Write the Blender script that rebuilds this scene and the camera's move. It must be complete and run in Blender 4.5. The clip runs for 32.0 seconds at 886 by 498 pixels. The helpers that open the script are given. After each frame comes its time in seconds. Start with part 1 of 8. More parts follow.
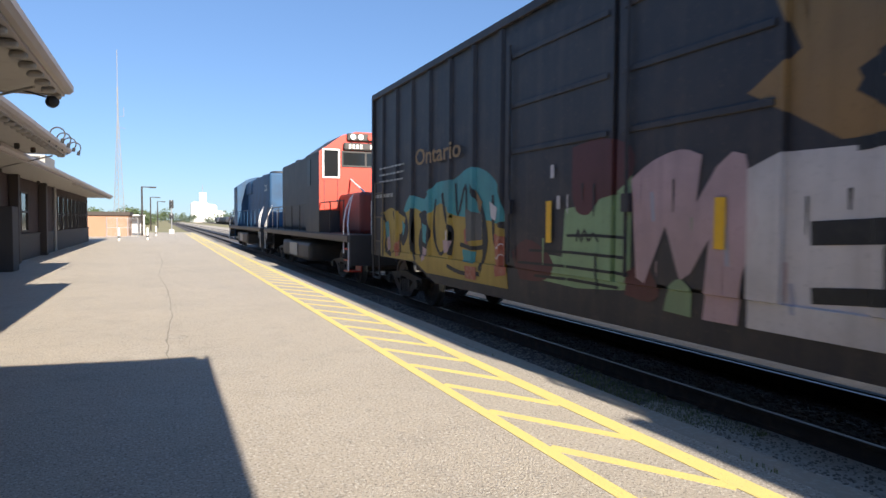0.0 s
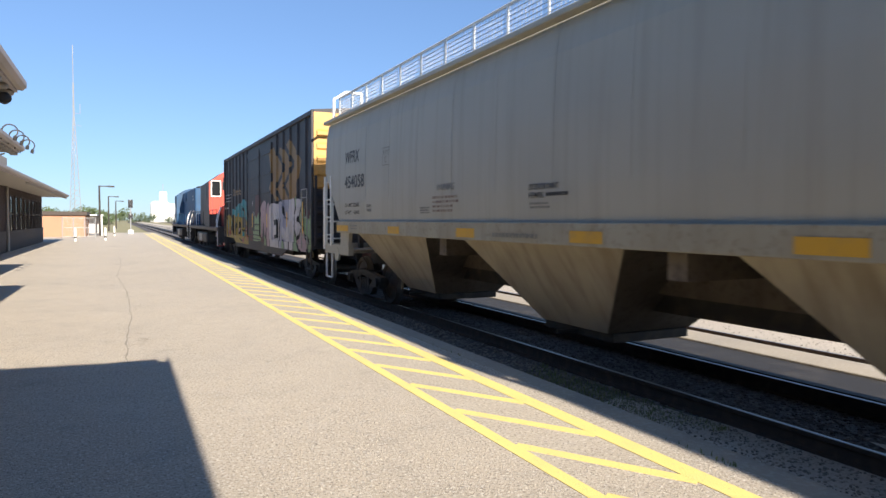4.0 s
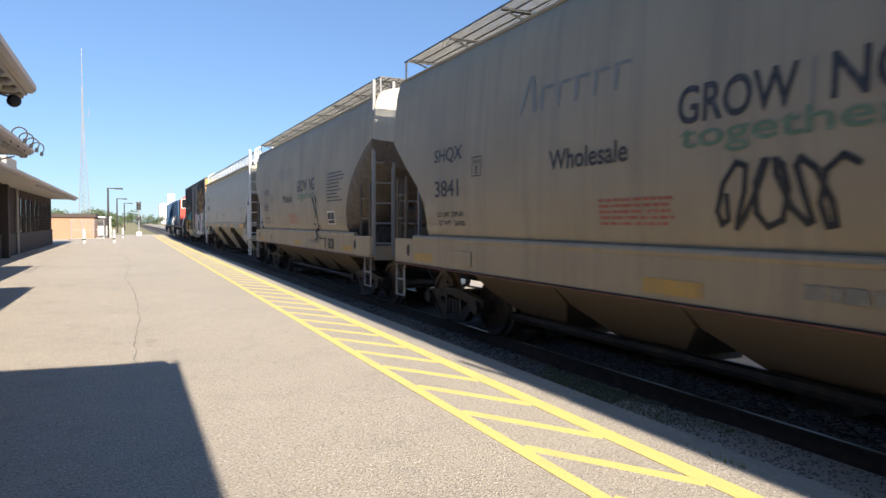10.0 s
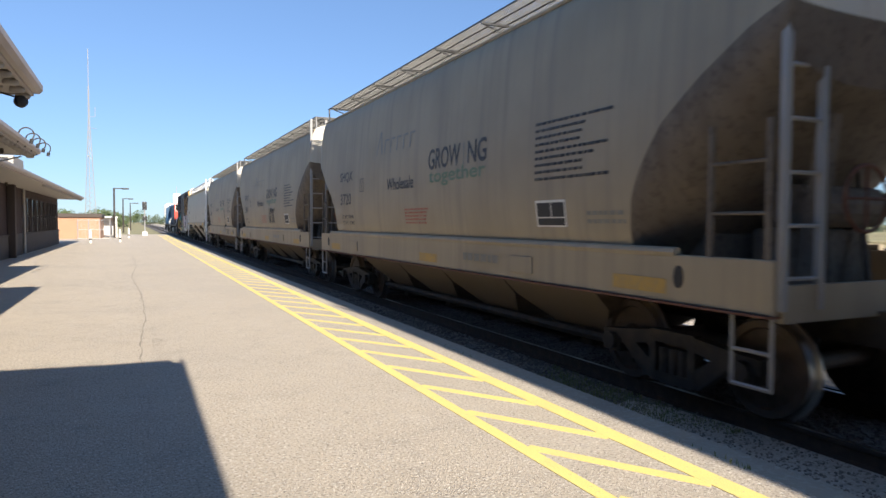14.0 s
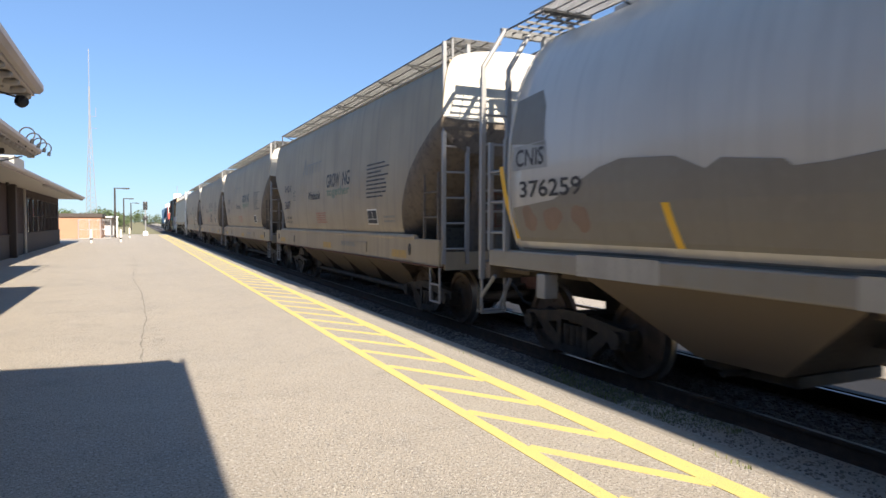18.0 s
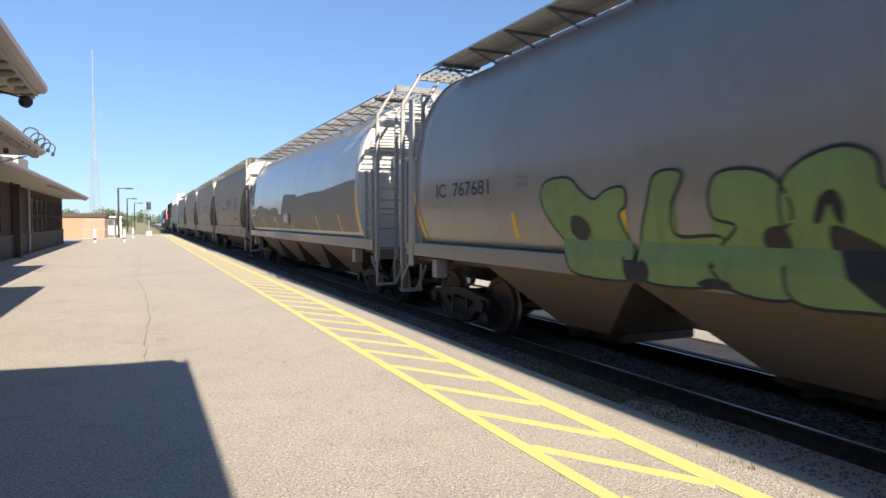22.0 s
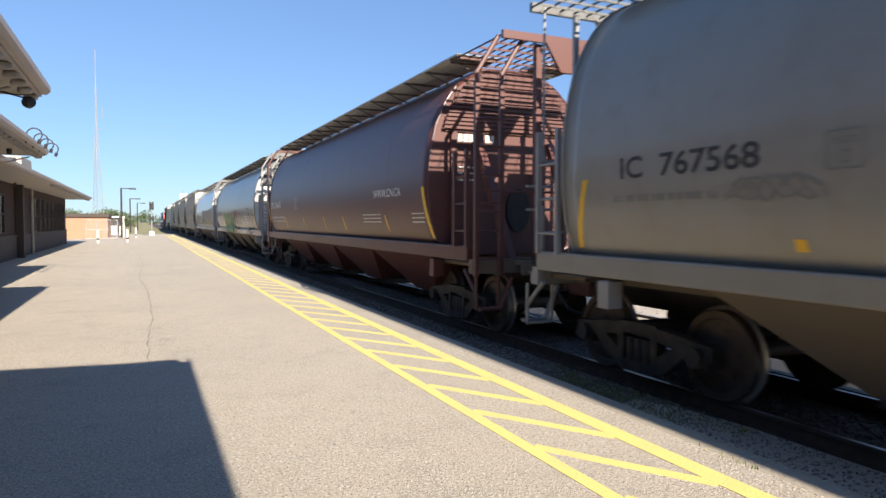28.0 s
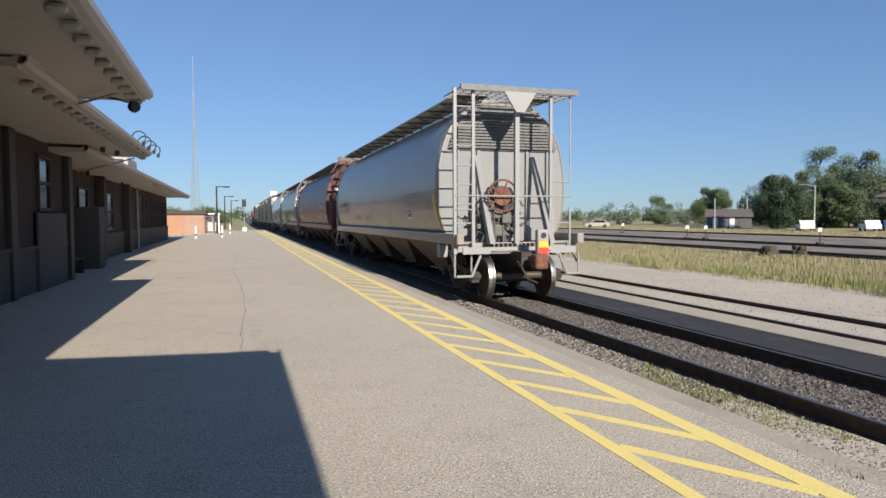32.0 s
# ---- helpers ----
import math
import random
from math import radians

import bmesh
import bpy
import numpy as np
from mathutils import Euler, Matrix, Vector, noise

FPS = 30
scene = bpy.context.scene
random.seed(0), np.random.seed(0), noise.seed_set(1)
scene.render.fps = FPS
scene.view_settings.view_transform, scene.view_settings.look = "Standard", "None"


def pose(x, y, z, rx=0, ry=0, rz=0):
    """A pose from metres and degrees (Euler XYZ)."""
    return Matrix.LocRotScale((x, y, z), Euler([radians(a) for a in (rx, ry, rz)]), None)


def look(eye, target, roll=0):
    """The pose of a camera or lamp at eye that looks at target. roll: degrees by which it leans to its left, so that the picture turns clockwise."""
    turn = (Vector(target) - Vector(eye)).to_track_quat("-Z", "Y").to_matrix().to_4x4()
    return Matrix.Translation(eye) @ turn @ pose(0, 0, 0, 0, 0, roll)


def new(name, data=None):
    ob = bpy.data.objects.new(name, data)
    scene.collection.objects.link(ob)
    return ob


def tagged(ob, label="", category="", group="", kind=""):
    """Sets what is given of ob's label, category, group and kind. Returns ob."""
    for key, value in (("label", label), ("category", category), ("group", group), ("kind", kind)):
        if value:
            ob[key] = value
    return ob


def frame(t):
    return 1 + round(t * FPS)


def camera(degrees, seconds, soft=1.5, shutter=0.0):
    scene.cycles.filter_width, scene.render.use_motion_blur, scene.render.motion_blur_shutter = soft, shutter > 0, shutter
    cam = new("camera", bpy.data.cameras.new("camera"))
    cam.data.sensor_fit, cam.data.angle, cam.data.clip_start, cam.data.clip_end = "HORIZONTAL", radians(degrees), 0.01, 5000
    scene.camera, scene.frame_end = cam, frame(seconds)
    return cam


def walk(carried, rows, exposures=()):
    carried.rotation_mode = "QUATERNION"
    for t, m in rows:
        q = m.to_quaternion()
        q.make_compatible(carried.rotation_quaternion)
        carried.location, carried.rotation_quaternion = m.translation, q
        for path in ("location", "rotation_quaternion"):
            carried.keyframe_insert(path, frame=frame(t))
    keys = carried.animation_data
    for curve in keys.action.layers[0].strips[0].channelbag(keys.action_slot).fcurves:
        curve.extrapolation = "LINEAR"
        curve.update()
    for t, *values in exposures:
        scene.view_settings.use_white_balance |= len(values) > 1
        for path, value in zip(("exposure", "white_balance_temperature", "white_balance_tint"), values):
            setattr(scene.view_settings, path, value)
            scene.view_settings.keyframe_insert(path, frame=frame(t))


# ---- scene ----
# ---- camera ----
EYE = (0.0, 0.0, 1.62)


def turned(yaw, pitch, roll):
    """The camera's pose: degrees to the right of the track's direction, up, and of lean."""
    a, b = radians(yaw), radians(pitch)
    way = Vector((math.sin(a) * math.cos(b), math.cos(a) * math.cos(b), math.sin(b)))
    return look(EYE, Vector(EYE) + 10 * way, roll)


cam = camera(67.9, 32.0, shutter=0.3)
PATH = [
    (0, turned(23.09, -2.39, 0.36)),
    (0.5, turned(23.82, -2.38, 0.35)),
    (1, turned(24.11, -2.39, 0.34)),
    (1.5, turned(24.61, -2.40, 0.35)),
    (2, turned(25.14, -2.42, 0.33)),
    (2.5, turned(25.61, -2.42, 0.32)),
    (3, turned(25.94, -2.42, 0.30)),
    (3.5, turned(26.08, -2.40, 0.31)),
    (5.5, turned(25.92, -2.38, 0.29)),
    (6, turned(25.88, -2.36, 0.27)),
    (7, turned(25.79, -2.34, 0.23)),
    (8, turned(25.68, -2.31, 0.23)),
    (9, turned(25.59, -2.29, 0.22)),
    (10, turned(25.47, -2.27, 0.22)),
    (11, turned(25.35, -2.26, 0.21)),
    (12, turned(25.23, -2.24, 0.21)),
    (13, turned(25.14, -2.25, 0.22)),
    (14, turned(25.05, -2.28, 0.22)),
    (14.5, turned(25.01, -2.29, 0.23)),
    (16.5, turned(25.05, -2.29, 0.24)),
    (17, turned(25.05, -2.29, 0.22)),
    (18, turned(25.00, -2.30, 0.21)),
    (19, turned(24.95, -2.30, 0.22)),
    (20, turned(24.87, -2.31, 0.23)),
    (21, turned(24.80, -2.32, 0.20)),
    (22, turned(24.75, -2.31, 0.20)),
    (23, turned(24.73, -2.28, 0.18)),
    (24, turned(24.69, -2.28, 0.19)),
    (25, turned(24.60, -2.31, 0.19)),
    (25.5, turned(24.60, -2.32, 0.16)),
    (27.5, turned(24.55, -2.33, 0.13)),
    (28, turned(24.54, -2.34, 0.12)),
    (29, turned(24.49, -2.34, 0.17)),
    (29.5, turned(24.47, -2.33, 0.19)),
    (30, turned(24.30, -2.32, 0.21)),
    (30.2, turned(24.18, -2.32, 0.21)),
    (30.5, turned(22.24, -2.41, 0.36)),
    (31, turned(19.48, -2.49, 0.16)),
    (31.5, turned(18.34, -2.65, 0.16)),
    (32, turned(17.45, -2.76, -0.20)),
]
walk(cam, PATH, exposures=[(0.0, 0.98, 6560, 11), (1.0, 1.05, 6680, 11), (29.9, 1.05, 6680, 11), (30.9, 1.06, 6560, 11), (31.5, 0.74, 6520, 10), (32.0, 0.52, 6520, 10)])

# ---- sky and sun ----
SUN = Vector((0.24, -1.95, 1.0)).normalized()      # a shadow runs 1.95 m down the line for each metre of height
world = bpy.data.worlds.new("world")
scene.world = world
world.use_nodes = True
wn = world.node_tree
sky = wn.nodes.new("ShaderNodeTexSky")
sky.sky_type = 'NISHITA'
sky.sun_disc = False
sky.sun_elevation = math.asin(SUN.z)
sky.sun_rotation = math.atan2(SUN.x, SUN.y)
sky.altitude, sky.air_density, sky.dust_density, sky.ozone_density = 200, 1.0, 0.1, 2.2
tint = wn.nodes.new("ShaderNodeMix")
tint.data_type, tint.blend_type = 'RGBA', 'MULTIPLY'
tint.inputs[0].default_value = 1.0
tint.inputs[7].default_value = (0.68, 0.95, 1.37, 1)
soft_sky = wn.nodes.new("ShaderNodeGamma")      # a hazy summer sky, less steep from zenith to horizon
soft_sky.inputs[1].default_value = 0.63
wn.links.new(sky.outputs[0], soft_sky.inputs[0])
wn.links.new(soft_sky.outputs[0], tint.inputs[6])
wn.links.new(tint.outputs[2], wn.nodes["Background"].inputs[0])
wn.nodes["Background"].inputs[1].default_value = 0.107
sun = new("sun", bpy.data.lights.new("sun", 'SUN'))
sun.data.energy, sun.data.angle, sun.data.color = 5.0, radians(0.53), (1.0, 0.925, 0.81)
sun.matrix_basis = look(SUN * 50, (0, 0, 0))

# ---- materials ----
MATS = {}


def material(name, base, rough=0.7, metal=0.0, spots=(), bump=0.0, bump_scale=60.0, streak=None, coat=0.0, object_random=0.0):
    """A node material. spots: (scale, low, high, colour, amount) noise layers; streak: (colour, amount), vertical runs of dirt."""
    m = bpy.data.materials.new(name)
    m.use_nodes = True
    nt = m.node_tree
    n, l = nt.nodes, nt.links
    b = n["Principled BSDF"]
    b.inputs["Roughness"].default_value, b.inputs["Metallic"].default_value = rough, metal
    b.inputs["Coat Weight"].default_value = coat
    b.inputs["Coat Roughness"].default_value = 0.12
    tc = n.new("ShaderNodeTexCoord")
    out = None
    rgb = n.new("ShaderNodeRGB")
    rgb.outputs[0].default_value = (*base, 1)
    out = rgb.outputs[0]

    def mixed(a, colour, factor):
        x = n.new("ShaderNodeMix")
        x.data_type = 'RGBA'
        l.new(factor, x.inputs[0])
        l.new(a, x.inputs[6])
        x.inputs[7].default_value = (*colour, 1)
        return x.outputs[2]

    def noise_factor(vec, scale, low, high, amount, detail=4.0):
        t = n.new("ShaderNodeTexNoise")
        t.inputs["Scale"].default_value, t.inputs["Detail"].default_value = scale, detail
        l.new(vec, t.inputs["Vector"])
        r = n.new("ShaderNodeMapRange")
        r.inputs[1].default_value, r.inputs[2].default_value = low, high
        r.inputs[3].default_value, r.inputs[4].default_value = 0.0, amount
        l.new(t.outputs[0], r.inputs[0])
        return r.outputs[0]

    for scale, low, high, colour, amount in spots:
        out = mixed(out, colour, noise_factor(tc.outputs["Object"], scale, low, high, amount))
    if streak:
        mp = n.new("ShaderNodeMapping")
        mp.inputs["Scale"].default_value = (1.0, 2.6, 0.12)
        l.new(tc.outputs["Object"], mp.inputs[0])
        out = mixed(out, streak[0], noise_factor(mp.outputs[0], 2.2, 0.48, 0.75, streak[1], 6.0))
    if object_random:
        oi = n.new("ShaderNodeObjectInfo")
        hs = n.new("ShaderNodeHueSaturation")
        r = n.new("ShaderNodeMapRange")
        r.inputs[3].default_value, r.inputs[4].default_value = 1 - object_random, 1 + object_random
        l.new(oi.outputs["Random"], r.inputs[0])
        l.new(r.outputs[0], hs.inputs["Value"])
        l.new(out, hs.inputs["Color"])
        out = hs.outputs[0]
    l.new(out, b.inputs["Base Color"])
    if bump:
        t = n.new("ShaderNodeTexNoise")
        t.inputs["Scale"].default_value, t.inputs["Detail"].default_value = bump_scale, 6.0
        l.new(tc.outputs["Object"], t.inputs["Vector"])
        bp = n.new("ShaderNodeBump")
        bp.inputs["Strength"].default_value, bp.inputs["Distance"].default_value = bump, 0.02
        l.new(t.outputs[0], bp.inputs["Height"])
        l.new(bp.outputs[0], b.inputs["Normal"])
    MATS[name] = m
    return m


material("platform_asphalt", (0.510, 0.438, 0.344), 0.9, spots=[(0.9, 0.6, 0.72, (0.33, 0.285, 0.23), 0.35), (0.35, 0.42, 0.7, (0.411, 0.359, 0.292), 0.6), (1.6, 0.55, 0.75, (0.348, 0.304, 0.253), 0.5), (2.5, 0.5, 0.75, (0.553, 0.490, 0.403), 0.5), (7, 0.58, 0.72, (0.316, 0.276, 0.229), 0.45), (38, 0.55, 0.64, (0.695, 0.648, 0.561), 0.75), (50, 0.54, 0.66, (0.174, 0.154, 0.130), 0.8)], bump=0.7, bump_scale=70)
material("crack_filler", (0.300, 0.265, 0.217), 0.95, spots=[(8, 0.4, 0.7, (0.237, 0.213, 0.174), 0.6)])
material("yellow_paint", (0.830, 0.664, 0.224), 0.75, spots=[(1.3, 0.52, 0.75, (0.705, 0.548, 0.249), 0.6), (38, 0.62, 0.72, (0.457, 0.382, 0.249), 0.6)], bump=0.3, bump_scale=70)
material("concrete", (0.39, 0.335, 0.26), 0.9, spots=[(1.2, 0.42, 0.7, (0.300, 0.265, 0.217), 0.7), (25, 0.5, 0.7, (0.490, 0.450, 0.379), 0.5)], bump=0.4, bump_scale=40)
material("oil_stain", (0.03, 0.026, 0.022), 0.7, spots=[(3, 0.5, 0.7, (0.07, 0.06, 0.05), 0.6)], bump=0.4)
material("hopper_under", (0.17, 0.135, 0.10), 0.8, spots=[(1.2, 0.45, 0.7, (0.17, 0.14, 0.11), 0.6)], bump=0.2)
material("hopper_under_pale", (0.40, 0.35, 0.27), 0.6, spots=[(1.2, 0.45, 0.7, (0.25, 0.2, 0.15), 0.7)], streak=((0.18, 0.14, 0.1), 0.6), bump=0.1)
material("ballast_bed", (0.16, 0.14, 0.125), 0.95, spots=[(2.0, 0.4, 0.65, (0.071, 0.063, 0.059), 0.8), (50, 0.52, 0.64, (0.198, 0.178, 0.158), 0.6), (35, 0.5, 0.62, (0.032, 0.028, 0.024), 0.7)], bump=1.0, bump_scale=28)
material("gravel_ground", (0.490, 0.427, 0.348), 0.95, spots=[(0.5, 0.4, 0.7, (0.411, 0.356, 0.288), 0.7), (45, 0.5, 0.65, (0.616, 0.553, 0.458), 0.5), (30, 0.55, 0.68, (0.126, 0.111, 0.095), 0.6)], bump=0.8, bump_scale=35)
material("stone", (0.30, 0.28, 0.26), 0.9, spots=[(9, 0.4, 0.65, (0.16, 0.14, 0.13), 0.7)], object_random=0.4)
material("dry_field", (0.284, 0.245, 0.122), 0.95, spots=[(0.05, 0.45, 0.65, (0.174, 0.178, 0.071), 0.7), (4, 0.45, 0.7, (0.356, 0.316, 0.190), 0.6)], bump=0.8, bump_scale=8)
material("tie_wood", (0.055, 0.043, 0.034), 0.9, spots=[(12, 0.45, 0.7, (0.11, 0.09, 0.07), 0.7)], bump=0.5)
material("rail_rust", (0.055, 0.036, 0.026), 0.75, 0.2, spots=[(8, 0.45, 0.7, (0.10, 0.06, 0.04), 0.7)], bump=0.3)
material("rail_polish", (0.30, 0.28, 0.26), 0.38, 1.0, spots=[(6, 0.5, 0.75, (0.3, 0.28, 0.26), 0.5)])
material("iron_dark", (0.035, 0.03, 0.027), 0.65, 0.2, spots=[(5, 0.45, 0.7, (0.09, 0.07, 0.05), 0.7)], bump=0.3, bump_scale=30)
material("wheel_steel", (0.10, 0.075, 0.06), 0.6, 0.4, spots=[(6, 0.45, 0.7, (0.05, 0.04, 0.03), 0.7)])
material("tread_steel", (0.42, 0.40, 0.38), 0.35, 1.0)
material("hopper_cream", (0.355, 0.288, 0.195), 0.62, spots=[(0.8, 0.45, 0.7, (0.27, 0.215, 0.145), 0.6), (0.35, 0.5, 0.7, (0.25, 0.205, 0.15), 0.5), (25, 0.6, 0.75, (0.31, 0.25, 0.19), 0.5)], streak=((0.235, 0.195, 0.15), 0.65), bump=0.05, bump_scale=3)
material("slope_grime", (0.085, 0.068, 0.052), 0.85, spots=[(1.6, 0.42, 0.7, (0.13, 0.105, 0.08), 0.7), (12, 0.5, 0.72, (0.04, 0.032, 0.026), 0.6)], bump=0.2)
# grime, with the shade between car ends mixed into the colour
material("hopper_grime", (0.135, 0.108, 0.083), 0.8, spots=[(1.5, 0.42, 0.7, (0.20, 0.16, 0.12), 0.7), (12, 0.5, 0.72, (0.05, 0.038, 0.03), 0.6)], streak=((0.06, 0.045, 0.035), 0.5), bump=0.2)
material("hopper_sill", (0.36, 0.33, 0.255), 0.65, spots=[(1.4, 0.42, 0.68, (0.28, 0.245, 0.18), 0.7), (16, 0.55, 0.72, (0.2, 0.16, 0.11), 0.6)], streak=((0.25, 0.21, 0.15), 0.6), bump=0.08)
material("hopper_white", (0.405, 0.38, 0.31), 0.55, spots=[(0.6, 0.45, 0.7, (0.35, 0.325, 0.265), 0.6), (20, 0.62, 0.75, (0.4, 0.34, 0.27), 0.5)], streak=((0.31, 0.275, 0.215), 0.55), bump=0.05, bump_scale=3)
material("tank_grey", (0.275, 0.255, 0.22), 0.43, coat=0.3, spots=[(0.7, 0.45, 0.7, (0.25, 0.215, 0.17), 0.6), (2.6, 0.55, 0.75, (0.22, 0.18, 0.135), 0.45), (18, 0.62, 0.75, (0.28, 0.23, 0.18), 0.5)], streak=((0.27, 0.23, 0.18), 0.45), bump=0.04, bump_scale=2)
material("tank_new_grey", (0.57, 0.53, 0.46), 0.32, spots=[(0.7, 0.45, 0.7, (0.47, 0.43, 0.37), 0.5)], streak=((0.36, 0.33, 0.28), 0.35), coat=0.4, bump=0.006, bump_scale=1.5)
material("buff_paint", (0.235, 0.208, 0.168), 0.6, spots=[(1.1, 0.45, 0.7, (0.20, 0.176, 0.142), 0.6), (9, 0.5, 0.72, (0.255, 0.23, 0.19), 0.5)], streak=((0.19, 0.168, 0.138), 0.4))
material("tank_brown", (0.105, 0.036, 0.028), 0.4, spots=[(0.8, 0.45, 0.7, (0.11, 0.04, 0.03), 0.6), (15, 0.62, 0.75, (0.24, 0.14, 0.1), 0.4)], streak=((0.09, 0.045, 0.035), 0.5), bump=0.04, bump_scale=2)
material("end_sheet_dull", (0.215, 0.22, 0.225), 0.6, spots=[(1.5, 0.48, 0.72, (0.25, 0.25, 0.245), 0.6), (14, 0.6, 0.75, (0.22, 0.17, 0.13), 0.5)], streak=((0.22, 0.19, 0.16), 0.4))
material("end_sheet_pale", (0.60, 0.575, 0.52), 0.5, spots=[(1.5, 0.48, 0.72, (0.50, 0.475, 0.43), 0.6), (14, 0.6, 0.75, (0.36, 0.29, 0.22), 0.5)], streak=((0.42, 0.36, 0.29), 0.35))
# paler copy of hopper_cream: sunlight on the end face put into the colour
material("hopper_cream_end", (0.60, 0.56, 0.47), 0.5, spots=[(1.5, 0.48, 0.72, (0.48, 0.44, 0.36), 0.6)], streak=((0.33, 0.27, 0.2), 0.5))
# dark grey; on the louvres it holds the roof platform's shade as colour
material("louvre_steel", (0.12, 0.12, 0.12), 0.6, 0.3, spots=[(10, 0.45, 0.7, (0.2, 0.19, 0.18), 0.6)])
material("grey_paint", (0.27, 0.27, 0.27), 0.5, spots=[(3, 0.5, 0.75, (0.34, 0.27, 0.21), 0.6)], streak=((0.35, 0.3, 0.25), 0.4))
material("brown_paint", (0.12, 0.043, 0.033), 0.5, spots=[(3, 0.5, 0.75, (0.08, 0.04, 0.03), 0.6)])
material("boxcar_black", (0.028, 0.026, 0.031), 0.6, spots=[(0.9, 0.45, 0.7, (0.05, 0.044, 0.044), 0.7), (3.5, 0.5, 0.72, (0.075, 0.055, 0.045), 0.45), (20, 0.6, 0.75, (0.12, 0.085, 0.06), 0.5)], streak=((0.075, 0.06, 0.05), 0.6), bump=0.08, bump_scale=4)
material("boxcar_yellow", (0.58, 0.32, 0.09), 0.5, spots=[(1.5, 0.48, 0.7, (0.5, 0.26, 0.05), 0.7), (12, 0.6, 0.75, (0.2, 0.1, 0.04), 0.6)], streak=((0.3, 0.16, 0.05), 0.5))
material("loco_blue", (0.014, 0.075, 0.17), 0.62, spots=[(1.2, 0.45, 0.7, (0.014, 0.04, 0.085), 0.6)], streak=((0.02, 0.045, 0.08), 0.5))
material("loco_dark", (0.04, 0.037, 0.037), 0.6, spots=[(1.2, 0.45, 0.7, (0.065, 0.057, 0.052), 0.7)], streak=((0.09, 0.075, 0.06), 0.5))
material("loco_red", (0.62, 0.055, 0.028), 0.4, spots=[(1.5, 0.48, 0.7, (0.45, 0.05, 0.03), 0.6)], streak=((0.25, 0.05, 0.03), 0.4))
material("loco_maroon", (0.22, 0.04, 0.03), 0.5, spots=[(1.5, 0.45, 0.7, (0.12, 0.035, 0.03), 0.7)], streak=((0.08, 0.03, 0.025), 0.5))
material("white_paint", (0.78, 0.77, 0.74), 0.5, spots=[(6, 0.5, 0.75, (0.6, 0.57, 0.52), 0.5)])
material("black_paint", (0.018, 0.018, 0.02), 0.6, spots=[(6, 0.5, 0.75, (0.05, 0.045, 0.04), 0.5)])
material("lettering_dark", (0.035, 0.03, 0.028), 0.55, spots=[(14, 0.5, 0.72, (0.16, 0.14, 0.12), 0.6)])
material("lettering_green", (0.13, 0.19, 0.11), 0.55, spots=[(14, 0.5, 0.72, (0.3, 0.3, 0.24), 0.6)])
material("lettering_grey", (0.2, 0.19, 0.165), 0.55, spots=[(14, 0.5, 0.72, (0.3, 0.28, 0.24), 0.6)])
material("lettering_red", (0.36, 0.10, 0.06), 0.55, spots=[(14, 0.5, 0.72, (0.45, 0.3, 0.22), 0.6)])
material("lettering_white", (0.72, 0.69, 0.62), 0.55, spots=[(14, 0.5, 0.72, (0.4, 0.35, 0.3), 0.6)])
material("reflective_yellow", (0.82, 0.46, 0.02), 0.45, spots=[(10, 0.5, 0.75, (0.55, 0.32, 0.05), 0.5)])
material("reflective_worn", (0.62, 0.34, 0.03), 0.55, spots=[(6, 0.5, 0.75, (0.42, 0.26, 0.08), 0.6)])
material("stencil_faded_red", (0.20, 0.13, 0.105), 0.6, spots=[(9, 0.4, 0.6, (0.32, 0.28, 0.23), 0.8)])
material("reflective_faded", (0.46, 0.285, 0.07), 0.6, spots=[(5, 0.45, 0.7, (0.34, 0.235, 0.10), 0.8), (22, 0.5, 0.7, (0.30, 0.24, 0.15), 0.6)])
material("reflective_red", (0.75, 0.06, 0.03), 0.4)
material("walk_grid", (0.17, 0.168, 0.16), 0.6, 0.3, spots=[(10, 0.45, 0.7, (0.11, 0.10, 0.09), 0.6)])
material("walk_pale", (0.50, 0.49, 0.48), 0.6, spots=[(8, 0.45, 0.7, (0.38, 0.36, 0.34), 0.6)])
material("walk_plate", (0.36, 0.36, 0.37), 0.6, spots=[(8, 0.45, 0.7, (0.27, 0.26, 0.25), 0.6)])
material("galvanised", (0.42, 0.42, 0.42), 0.5, 0.6, spots=[(10, 0.45, 0.7, (0.3, 0.28, 0.26), 0.6)])
material("glass_sooty", (0.02, 0.02, 0.022), 0.5)
material("glass_dark", (0.015, 0.018, 0.02), 0.12)
material("rubber_black", (0.02, 0.02, 0.02), 0.6)
material("rust_red", (0.13, 0.05, 0.03), 0.8, spots=[(9, 0.45, 0.7, (0.2, 0.1, 0.06), 0.7)])
for nm, c in (("graffiti_pale", (0.62, 0.57, 0.56)), ("graffiti_pink", (0.48, 0.33, 0.34)), ("graffiti_lilac", (0.40, 0.39, 0.47)), ("graffiti_green", (0.25, 0.36, 0.19)),
              ("graffiti_gold", (0.42, 0.29, 0.06)), ("graffiti_teal", (0.07, 0.30, 0.32)), ("graffiti_tan", (0.30, 0.17, 0.06)), ("graffiti_lime", (0.20, 0.31, 0.105)),               ("graffiti_maroon", (0.10, 0.03, 0.03)), ("graffiti_faded", (0.25, 0.165, 0.12)), ("graffiti_red", (0.24, 0.045, 0.035)), ("cover_patch", (0.40, 0.38, 0.34)), ("dark_patch", (0.12, 0.115, 0.105))):
    material(nm, c, 0.6, spots=[(0.9, 0.52, 0.72, (0.13, 0.10, 0.08), 0.35), (2.0, 0.45, 0.7, tuple(v * 0.75 for v in c), 0.6), (25, 0.58, 0.75, tuple(v * 0.6 for v in c), 0.5)], streak=(tuple(v * 0.55 for v in c), 0.4))
